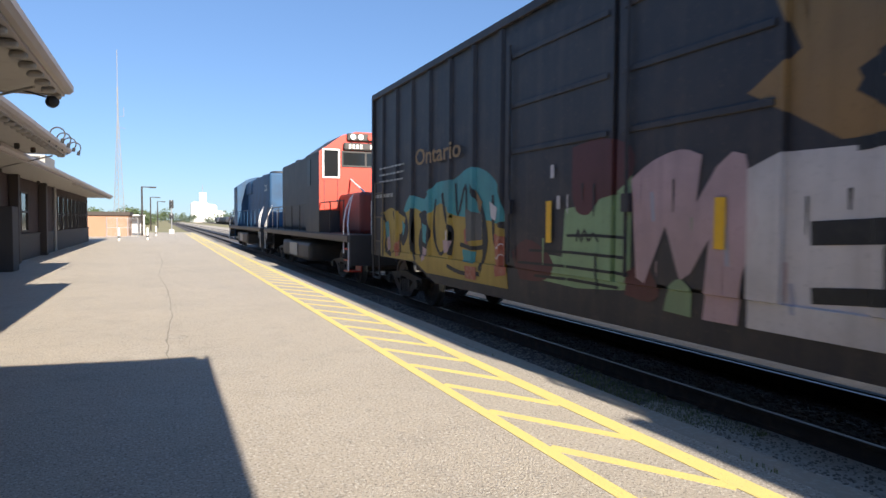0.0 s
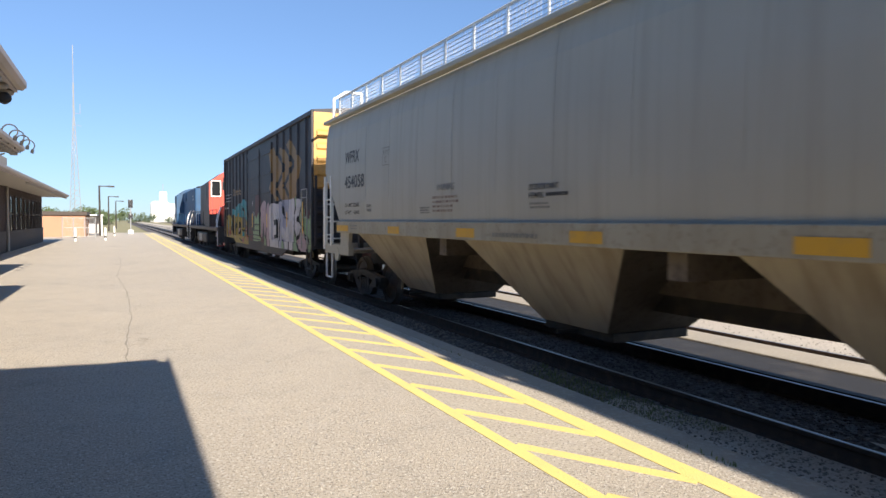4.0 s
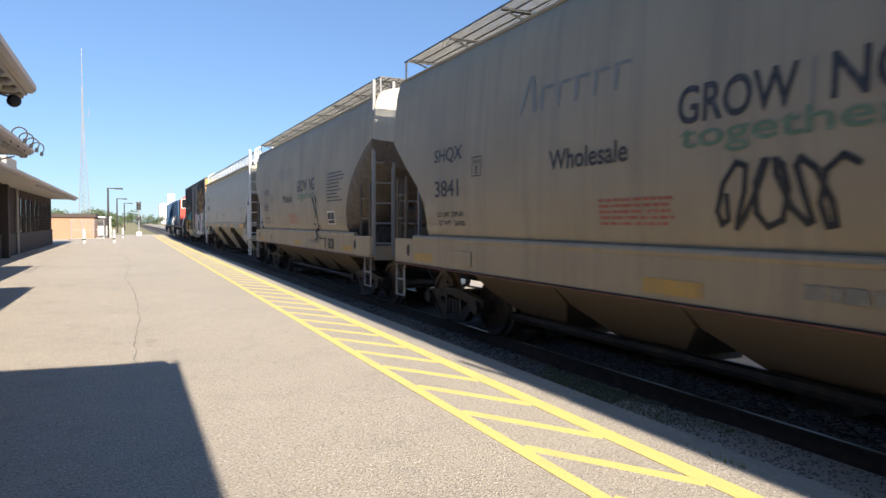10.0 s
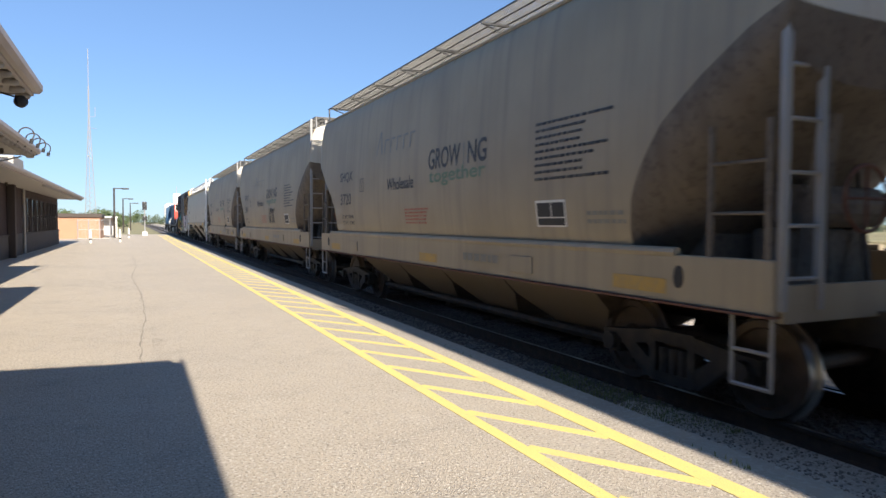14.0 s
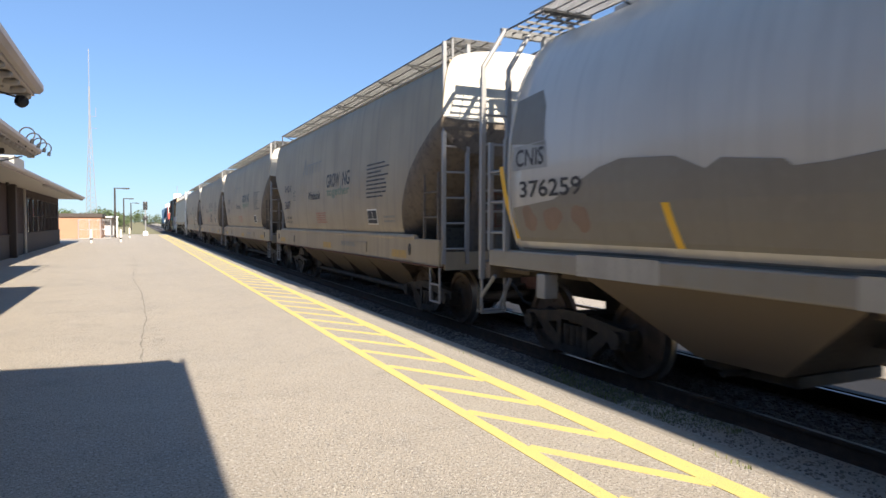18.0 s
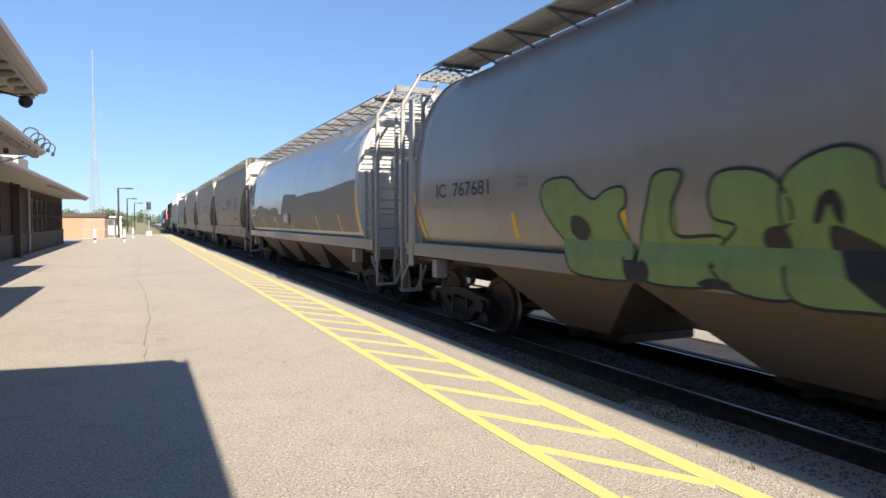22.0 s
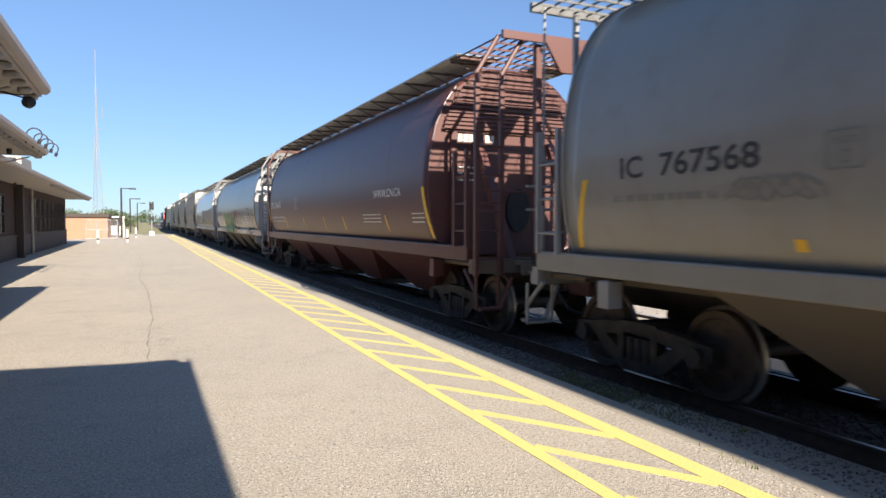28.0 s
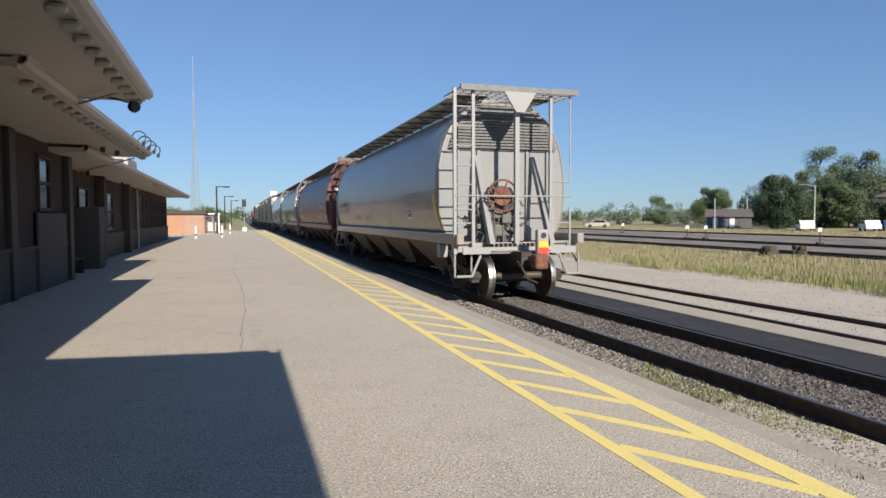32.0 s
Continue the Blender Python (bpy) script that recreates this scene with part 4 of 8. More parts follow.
    for i in range(20):
        a, b = 2 * math.pi * i / 20, 2 * math.pi * (i + 1) / 20
        cyl(bm, (0.28 * math.cos(a), 0, 0.28 * math.sin(a)), (0.28 * math.cos(b), 0, 0.28 * math.sin(b)), 0.018, 6)
    for i in range(4):
        a = math.pi * i / 2
        cyl(bm, (0, 0, 0), (0.27 * math.cos(a), 0, 0.27 * math.sin(a)), 0.014, 5)
    part("brake_wheel", bm, "rust_red", car, at=pose(-0.5, -half + 0.66, 2.0))
    for k in range(4):
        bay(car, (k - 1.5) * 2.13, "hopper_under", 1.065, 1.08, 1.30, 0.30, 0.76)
    for x in (-0.7, 0.5):      # outlet pipes under the bays
        bm = bmesh.new()
        cyl(bm, (x, -4.4, 0.36), (x, 4.4, 0.36), 0.07, 8)
        part("outlet_pipe", bm, "iron_dark", car)
    roof_walk(car, half, "walk_grid", 0.42, 1.32, 4.80, -half + 0.66, half - 0.66, 1.6, 0.5)
    for y in (-half + 0.7, half - 0.7):
        bm = bmesh.new()
        for x in (-1.30, 1.30):
            cyl(bm, (x, y, 4.42), (x, y, 4.79), 0.02, 6)
        part("walk_post", bm, "grey_paint", car)
    hatch_line(car, "hopper_cream", 4.80, -half + 1.4, half - 1.4, 9)
    seam_rings(car, CREAM[5:-4:3], spread(-y1 + 2.4, y1 - 2.4, 5), "hopper_cream")
    # lettering; y measured from the coupling at the front
    F = half + shift
    lettering(car, "SHQX", F - 2.62, F - 3.60, 2.70, 2.95, "lettering_dark", wide)
    lettering(car, number, F - 2.66, F - 3.50, 2.19, 2.45, "lettering_dark", wide)
    lettering(car, "LD LMT " + light[0], F - 2.70, F - 3.62, 1.88, 1.96, "lettering_dark", wide)
    lettering(car, "LT WT   " + light[1], F - 2.75, F - 3.64, 1.74, 1.82, "lettering_dark", wide)
    plate_stencil(car, F - 3.92 - (0.22 if number == "3720" else 0.0), 2.45, "E" if number == "3841" else "C", "lettering_dark", wide)
    lettering(car, "Wholesale", F - 5.85, F - 7.2, 2.40, 2.63, "lettering_dark", wide)
    lettering(car, "GROW", F - 7.85, F - 9.03, 2.66, 3.00, "lettering_dark", wide)
    lettering(car, "I", F - 9.13, F - 9.16, 2.66, 3.00, "lettering_grey", wide)
    lettering(car, "NG", F - 9.28, F - 9.86, 2.66, 3.00, "lettering_dark", wide)
    lettering(car, "together", F - 7.88, F - 9.84, 2.38, 2.66, "lettering_green", wide)
    # a brand mark, as plain strokes of its size
    rnd = random.Random(7)
    y = F - 5.15
    patch(car, "brand_mark", [(y, 3.14), (y - 0.06, 3.14), (y - 0.25, 3.60), (y - 0.20, 3.60)], "lettering_grey", wide, 0.006)
    patch(car, "brand_mark", [(y - 0.22, 3.60), (y - 0.29, 3.60), (y - 0.40, 3.14), (y - 0.31, 3.14)], "lettering_grey", wide, 0.006)
    for k in range(5):
        w = y - 0.48 - k * 0.33
        patch(car, "brand_mark", [(w, 3.14), (w - 0.06, 3.14), (w - 0.06, 3.42), (w, 3.42)], "lettering_grey", wide, 0.006)
        patch(car, "brand_mark", [(w - 0.08, 3.38), (w - 0.24, 3.38), (w - 0.24, 3.42), (w - 0.08, 3.42)], "lettering_grey", wide, 0.006)
    bars(car, F - 6.75, F - 7.85, 1.74, 2.04, 5, "lettering_red", wide, seed + 1, fill=0.5, words=(0.04, 0.14), ragged=0.15)
    bars(car, F - 11.1, F - 12.6, 2.25, 3.0, 9, "lettering_dark", wide, seed + 2, fill=0.42, words=(0.03, 0.085), ragged=0.4)
    patch(car, "data_plate", [(F - 11.1, 1.74), (F - 11.72, 1.74), (F - 11.72, 2.06), (F - 11.1, 2.06)], "lettering_white", wide, 0.005)
    for a, b, c, d in ((11.13, 11.42, 1.86, 2.03), (11.44, 11.69, 1.86, 2.03), (11.13, 11.69, 1.76, 1.845)):
        patch(car, "data_panel", [(F - a, c), (F - b, c), (F - b, d), (F - a, d)], "black_paint", wide, 0.008)
    bars(car, F - 12.1, F - 12.75, 1.74, 1.92, 2, "lettering_grey", wide, seed + 3)
    sill = lambda z: 1.535
    for y in (1.75, 7.4, 2 * half - 2.6):
        patch(car, "reflector_strip", [(F - y, 1.13), (F - y - 0.75, 1.13), (F - y - 0.75, 1.27), (F - y, 1.27)], "reflective_faded", sill, 0.003)
    bars(car, F - 9.1, F - 10.2, 1.22, 1.34, 1, "lettering_grey", sill, seed + 4, fill=0.9)
    for y in (1.45, 2 * half - 1.7):
        bm = bmesh.new()
        lathe(bm, [(0.07, 0), (0.07, 0.012)], "x", 14)
        part("jacking_hole", bm, "black_paint", car, at=pose(-1.542, F - y, 1.30) @ Matrix.Diagonal((1, 0.8, 1.5, 1)))
    for y in (3.6, 2 * half - 4.4):
        bm = bmesh.new()
        box(bm, -1.55, -1.531, F - y - 0.26, F - y + 0.26, 1.15, 1.36, bevel=0.004)
        part("card_holder", bm, "hopper_cream", car)
    if extra:
        extra(car, F, wide)
    return car


def cyl_hopper(p0, p1, body, trim, label, marks, bent=True, rear=2.3, brake=-1, plate=None):
    car, half, mid = car_thing("cylindrical_hopper_car", p0, p1, label, "hopper car", "cylindrical hopper cars")
    running_gear(car, half, (-half + 2.30, half - 2.30))
    y1 = half - 1.62                      # the tank ends further in at the tail
    ye = {1: y1, -1: half - rear}
    wide = side_shape(TANK)
    bm = shell(TANK, lambda e: 0.0, -ye[-1], y1, [-ye[-1]] + spread(-ye[-1] + 0.3, y1 - 0.3, 10) + [y1])
    tank = part("tank", bm, body, car)
    for f in tank.data.polygons:
        f.use_smooth = abs(f.normal.y) < 0.5
    pale = trim if trim == "brown_paint" else "end_sheet_pale" if bent else "end_sheet_dull"
    # a flat sheet closes each end inside the rim
    for s in (-1, 1):
        bm = bmesh.new()
        ring = [(x * 0.985, 1.25 + (z - 1.25) * 0.985) for x, z in TANK[1:-1]] + [(-x * 0.985, 1.25 + (z - 1.25) * 0.985) for x, z in TANK[1:-1][::-1]]
        prism(bm, ring, "y", *sorted((s * (ye[s] + 0.002), s * (ye[s] + 0.006))))
        part("end_sheet", bm, pale, car, "flat end sheet of the tank")
    # rims at both ends
    for s in (-1, 1):
        bm = bmesh.new()
        ring = TANK[1::2] + [(-x, z) for x, z in TANK[::-1][1:-1:2]]
        for (xa, za), (xb, zb) in zip(ring, ring[1:]):
            cyl(bm, (xa, s * ye[s], za), (xb, s * ye[s], zb), 0.022, 5)
        part("end_rim", bm, body, car)
        # end sheet ribs and slope
        for x in (-1.15, -0.62, 0.62, 1.15):
            bm = bmesh.new()
            box(bm, x - 0.05, x + 0.05, *sorted((s * (ye[s] + 0.007), s * (ye[s] + 0.08))), 1.35, 3.33)
            part("end_stiffener", bm, pale, car)
        for x in (-0.72, 0.72):
            bm = bmesh.new()
            prism(bm, [(s * (ye[s] + 0.05), 3.2), (s * (ye[s] + 0.2), 3.2), (s * (half - 0.95), 1.2), (s * (half - 1.15), 1.2)], "x", x - 0.06, x + 0.06)
            part("end_brace", bm, pale, car)
    # sills
    for s in (-1, 1):
        bm = bmesh.new()
        a, b = sorted((s * 1.36, s * 1.52))
        box(bm, a, b, -half + 1.0, half - 0.95, 1.19, 1.42, bevel=0.02)
        part("side_sill", bm, body if body != "tank_new_grey" else "tank_grey", car)
        for q in (-1, 1):
            bm = bmesh.new()
            y = q * (half - 2.3)
            box(bm, s * 1.44 - 0.10, s * 1.44 + 0.10, y - 0.09, y + 0.09, 0.86, 1.158, bevel=0.01)
            part("jacking_pad", bm, trim, car)
    for s in (-1, 1):
        h = half - (0.5 if s < 0 and not bent else 0.0)
        bm = bmesh.new()
        box(bm, -1.5, 1.5, s * (h - 0.9) - 0.06, s * (h - 0.9) + 0.06, 1.0, 1.22)
        part("end_beam", bm, "hopper_under" if bent else trim, car)
        bm = bmesh.new()
        box(bm, -1.30, 1.30, *sorted((s * (h - 0.97), s * (ye[s] - 0.05))), 1.09, 1.14)
        n = 14
        for i in range(n):
            x = -0.75 + 1.5 * i / n
            box(bm, x, x + 0.03, s * (h - 0.74) - 0.14, s * (h - 0.74) + 0.14, 1.12, 1.2)
        part("end_platform", bm, "hopper_under", car)
        zt = 4.57
        # corner frames up to the roof
        for q in (-1, 1):
            a, b = sorted((q * 1.50, q * 1.08))
            full = q * s > 0
            if bent or q * s > 0:
                ladder(car, "end_ladder", trim, a, b, s * (h - 0.72), 0.98, 3.85 if bent else zt, 0.42, 0.018, 0.035)
            else:
                bm = bmesh.new()
                box(bm, q * 0.78 - 0.03, q * 0.78 + 0.03, s * (h - 0.72) - 0.03, s * (h - 0.72) + 0.03, 1.0, zt - 0.07)
                part("end_post", bm, trim, car)
                ladder(car, "end_ladder", trim, *sorted((q * 0.84, q * 1.27)), s * (h - 0.72), 0.98, 2.0, 0.42, 0.016, 0.02)
                bm = bmesh.new()
                bar_run(bm, [(q * 0.78, s * (h - 0.72), 2.58), (q * 1.27, s * (h - 0.72), 2.58), (q * 1.27, s * (h - 0.72), zt)], 0.016)
                part("corner_rod", bm, trim, car)
            if bent:
                bm = bmesh.new()
                for x in (1.50, 1.08):
                    bar_run(bm, [(q * x, s * (h - 0.72), 3.83), (q * x, s * (h - 0.72), 4.0), (q * (x - 0.36), s * (h - 0.72), zt)], 0.035)
                part("ladder_head", bm, trim, car)
            bm = bmesh.new()
            bar_run(bm, [(q * 1.5, s * (h - 0.72), 1.0), (q * 1.5, s * (h - 0.72), 0.48), (q * 1.12, s * (h - 0.72), 0.48), (q * 1.12, s * (h - 0.72), 0.98)], 0.022)
            cyl(bm, (q * 1.5, s * (h - 0.72), 0.72), (q * 1.5, s * (h - 1.1), 1.05), 0.03, 6)
            part("stirrup_step", bm, trim, car)
            if bent or s > 0:
                ladder(car, "side_ladder", trim, s * (h - 1.42), s * (h - 1.0), q * 1.52, 1.4, 4.1 if full and s > 0 else 2.9, 0.42, 0.018, 0.03, "y")
        for x in ((-0.45, 0.45) if bent else (-0.05,)):
            bm = bmesh.new()
            box(bm, x - 0.05, x + 0.05, s * (h - 0.72) - 0.05, s * (h - 0.72) + 0.05, 1.15, zt - 0.061)
            part("end_post", bm, trim, car)
        bm = bmesh.new()
        cyl(bm, (-1.5, s * (h - 0.68), 2.25), (1.5 if bent else 1.3, s * (h - 0.68), 2.25), 0.018, 6)
        cyl(bm, (-1.5, s * (h - 0.68), 1.95), (-1.1, s * (h - 0.68), 1.95), 0.018, 6)
        part("grab_rail", bm, trim, car)
        # roof end platform
        bm = bmesh.new()
        a, b = sorted((s * (h - 0.60), s * (ye[s] - 0.1)))
        hw = 1.14 if bent else 1.40
        box(bm, -hw, hw, s * (h - 0.60) - 0.03, s * (h - 0.60) + 0.03, zt - 0.06, zt + 0.06)
        for i in range(14):
            x = -hw + 2 * hw * i / 13
            box(bm, x - 0.006, x + 0.006, a, b, zt - 0.025, zt)
        for y in spread(a, b, 5):
            box(bm, -hw, hw, y - 0.008, y + 0.008, zt - 0.045, zt - 0.015)
        part("roof_end_platform", bm, "walk_grid" if trim != "brown_paint" else trim, car)
        # slotted wind screen under the roof platform
        bm = bmesh.new()
        for k in range(14):
            z = 3.38 + k * 0.07
            w = wide(z) - 0.12
            box(bm, -w, w, s * (ye[s] + 0.10) - 0.012, s * (ye[s] + 0.10) + 0.012, z, z + 0.045)
        # on older grey cars the platform's shade is painted in as dark steel
        dark = {"brown_paint": "brown_paint", "grey_paint": "louvre_steel"}[trim] if body != "tank_new_grey" else "end_sheet_pale"
        lou = part("louvre_panel", bm, dark, car)
        bm = bmesh.new()
        a, b = sorted((s * (ye[s] + 0.008), s * (ye[s] + 0.05)))
        for k in range(4):
            z = 3.34 + k * 0.26
            box(bm, -wide(z + 0.26) + 0.1, wide(z + 0.26) - 0.1, a, b, z, z + 0.256)
        part("backing", bm, dark if dark == "brown_paint" else "cover_patch" if body == "tank_new_grey" else "louvre_steel", lou)
        # a flared gusset under the roof platform, over the middle post
        bm = bmesh.new()
        yg = s * (h - 0.60)
        prism(bm, [(-0.43, zt - 0.065), (0.33, zt - 0.065), (0.05, zt - 0.50), (-0.15, zt - 0.50)], "y", yg - 0.09, yg - 0.035)
        part("gusset", bm, trim, car)
        bm = bmesh.new()
        xs = 0.78 if bent else 1.36
        box(bm, -xs, xs, yg - 0.02, yg + 0.02, 0.98, 1.13)
        for i in range(24):
            x = -0.7 + 1.4 * i / 24
            box(bm, x, x + 0.02, yg - 0.16, yg - 0.021, 1.02, 1.05)
        part("step_board", bm, "hopper_under" if bent else trim, car)
        for q in (-1, 1):
            bm = bmesh.new()
            bar_run(bm, [(q * 1.5, yg, 0.5), (q * 1.15, yg, 0.5), (q * 0.95, yg, 0.95)], 0.03)
            part("step_brace", bm, trim, car)
        bm = bmesh.new()
        lathe(bm, [(0.30, 0.0), (0.30, 0.03), (0.24, 0.035)], "y", 20)
        part("end_opening", bm, "black_paint", car, at=pose(0.15, s * (ye[s] + 0.012) - (0.036 if s < 0 else 0), 2.0) @ Matrix.Diagonal((0.8, 1, 1.3, 1)))
    # wide corner plates at the front
    for q in (-1, 1) if plate else ():
        bm = bmesh.new()
        box(bm, *sorted((q * 1.50, q * 1.535)), half - plate[1], half - plate[0], 1.0, 4.0, bevel=0.006)
        part("corner_plate", bm, trim, car, "wide upright corner plate")
    # brake gear on one end
    hb = half - (0.0 if bent else 0.4)
    turn = pose(0, 0, 0, 0, 0, 180 if brake > 0 else 0)
    big = 1.0 if bent else 1.3
    bm = bmesh.new()
    cyl(bm, (-0.55, -hb + 1.25, 2.28), (0.0, -hb + 1.25, 2.28), 0.19, 16)
    part("brake_cylinder", bm, trim, car, at=turn)
    bm = bmesh.new()
    for i in range(22):
        a, b = 2 * math.pi * i / 22, 2 * math.pi * (i + 1) / 22
        cyl(bm, (0.27 * math.cos(a), 0, 0.27 * math.sin(a)), (0.27 * math.cos(b), 0, 0.27 * math.sin(b)), 0.018, 6)
    for i in range(5):
        a = 2 * math.pi * i / 5
        cyl(bm, (0, 0.03, 0), (0.26 * math.cos(a), 0, 0.26 * math.sin(a)), 0.016, 5)
    lathe(bm, [(0.17, 0.02), (0.17, 0.10), (0.06, 0.14)], "y", 14)
    part("brake_wheel", bm, "rust_red" if brake < 0 else "iron_dark", car, "rusty spoked brake wheel" if brake < 0 else "dark spoked brake wheel", at=turn @ pose(-0.36, -hb + 0.86, 2.26) @ Matrix.Diagonal((big, 1, big, 1)))
    rnd = random.Random(11)
    bm = bmesh.new()
    box(bm, -0.28, 0.42, -hb + 0.98, -hb + 1.3, 1.75, 1.95, bevel=0.03)
    box(bm, -0.22, 0.30, -hb + 1.0, -hb + 1.35, 1.35, 1.62, bevel=0.04)
    cyl(bm, (-0.2, -hb + 1.1, 1.5), (0.5, -hb + 1.1, 1.9), 0.06, 8)
    cyl(bm, (0.05, -hb + 1.0, 1.2), (0.05, -hb + 1.0, 2.1), 0.03, 8)
    for k in range(9):
        x = rnd.uniform(-0.4, 0.45)
        cyl(bm, (x, -hb + rnd.uniform(0.9, 1.3), 1.2), (x + rnd.uniform(-0.25, 0.25), -hb + rnd.uniform(0.9, 1.3), rnd.uniform(1.6, 2.3)), 0.018, 5)
    for k in range(16):
        x, z = rnd.uniform(-0.55, 0.6), rnd.uniform(1.25, 2.2)
        bar_run(bm, [(x, -hb + rnd.uniform(0.82, 1.2), z), (x + rnd.uniform(-0.3, 0.3), -hb + rnd.uniform(0.82, 1.2), z + rnd.uniform(-0.1, 0.35)), (x + rnd.uniform(-0.4, 0.4), -hb + 1.3, z + rnd.uniform(-0.3, 0.2))], rnd.uniform(0.012, 0.03), 5)
    for k in range(7):
        x, z, y = rnd.uniform(-0.5, 0.5), rnd.uniform(1.3, 2.25), -hb + rnd.uniform(0.9, 1.25)
        w = rnd.uniform(0.05, 0.14)
        box(bm, x - w, x + w, y - 0.08, y + 0.08, z - w, z + w * 0.8, bevel=0.02)
    for v in bm.verts:
        v.co.x -= 0.34
    part("brake_valve", bm, "dark_patch" if trim != "brown_paint" else "brown_paint", car, "brake valves and pipes", at=turn)
    # pockets
    for k in range(4):
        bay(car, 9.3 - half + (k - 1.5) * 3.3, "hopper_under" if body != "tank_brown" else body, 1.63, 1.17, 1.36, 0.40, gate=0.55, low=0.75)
    bm = bmesh.new()
    box(bm, -1.1, 1.1, -ye[-1] + 0.3, y1 - 0.5, 1.08, 1.21)
    part("underframe", bm, "hopper_under", car)
    roof_walk(car, half, "walk_grid", 0.42, 1.20, 4.60, -ye[-1] - 0.3, y1 + 0.15, 1.1, 0.6 if body == "tank_new_grey" else 0.92, "walk_plate" if body == "tank_new_grey" else "walk_pale")
    hatch_line(car, body, 4.60, -ye[-1] + 0.5, y1 - 0.5, 10)
    seam_rings(car, TANK[2::2], spread(-y1 + 2.8, y1 - 2.8, 4), body)
    # leaning reflector strips along the side
    def strip(y, w, z0, z1, lean=0.12):
        patch(car, "reflector_strip", [(y + lean, z1), (y + lean - w, z1), (y - w, z0), (y, z0)], "reflective_yellow", wide, 0.006)
    marks(car, half, wide, strip)
    return car


def stroke_tag(car, wide, y, z, w, h, seed, mat="black_paint", n=7, width=0.03):
    """A scribbled spray tag: a winding painted stroke."""
    rnd = random.Random(seed)
    pts = []
    for i in range(n * 6):
        u = i / (n * 6 - 1)
        pts.append((y - u * w + 0.10 * math.sin(u * n * 6.28 + seed), z + h * (0.5 + 0.48 * math.sin(u * n * 5.1 + seed * 1.7)) + rnd.uniform(-0.02, 0.02)))
    bm = bmesh.new()
    for (ya, za), (yb, zb) in zip(pts, pts[1:]):
        d = Vector((yb - ya, zb - za))
        if d.length < 1e-4:
            continue
        q = Vector((-d.y, d.x)).normalized() * width / 2
        d = d.normalized() * width * 0.4
        bm.faces.new([bm.verts.new((-(wide(c) + 0.009), b, c)) for b, c in ((ya - d.x + q.x, za - d.y + q.y), (ya - d.x - q.x, za - d.y - q.y), (yb + d.x - q.x, zb + d.y - q.y), (yb + d.x + q.x, zb + d.y + q.y))])
    return part("spray_tag", bm, mat, car)


def blob(car, wide, cy, cz, ry, rz, mat, lift=0.008, wob=0.15, seed=0, n=18):
    """A rounded sprayed shape."""
    rnd = random.Random(seed)
    ph = [rnd.uniform(0, 6.28) for _ in range(3)]
    pts = []
    for i in range(n):
        a = 2 * math.pi * i / n
        k = 1 + wob * (math.sin(2 * a + ph[0]) + 0.6 * math.sin(3 * a + ph[1]) + 0.4 * math.sin(5 * a + ph[2])) / 2
        pts.append((cy + ry * k * math.cos(a), cz + rz * k * math.sin(a)))
    return patch(car, "spray_shape", pts, mat, wide, lift)


def smooth_line(pts, n=5, closed=False):
    """More points along a smooth line through the given ones."""
    out, m = [], len(pts)
    for i in range(m if closed else m - 1):
        k = [(i + d) % m if closed else min(max(i + d, 0), m - 1) for d in (-1, 0, 1, 2)]
        a, b, c, d = [Vector(pts[q]) for q in k]
        for j in range(n):
            t = j / n
            out.append(0.5 * (2 * b + (c - a) * t + (2 * a - 5 * b + 4 * c - d) * t * t + (3 * b - a - 3 * c + d) * t ** 3))
    return out if closed else out + [Vector(pts[-1])]


def sprayed(car, F, wide, pts, width, mat, lift, name="spray_line", closed=False):
    """A sprayed stroke through points (metres behind the car's front, height), as one ribbon."""
    fine = smooth_line(pts, 5, closed)
    bm = bmesh.new()
    rows = []
    m = len(fine)
    for i, v in enumerate(fine):
        a, b = (fine[i - 1], fine[(i + 1) % m]) if closed else (fine[max(i - 1, 0)], fine[min(i + 1, m - 1)])
        d = (b - a).normalized() * width / 2
        rows.append([bm.verts.new((-(wide(z) + lift), F - y, z)) for y, z in ((v.x - d.y, v.y + d.x), (v.x + d.y, v.y - d.x))])
    for p, q in zip(rows, rows[1:] + (rows[:1] if closed else [])):
        bm.faces.new((p[0], p[1], q[1], q[0]))
    bmesh.ops.recalc_face_normals(bm, faces=bm.faces)
    return part(name, bm, mat, car)


def letter_shape(car, F, wide, pts, mat, lift, outline=True):
    """A rounded filled letter with a thin dark outline."""
    patch(car, "spray_letter" if outline else "spray_shape", [(F - v.x, v.y) for v in smooth_line(pts, 3, True)], mat, wide, lift)
    if outline:
        sprayed(car, F, wide, pts, 0.028, "black_paint", lift + 0.0007, "spray_outline", True)


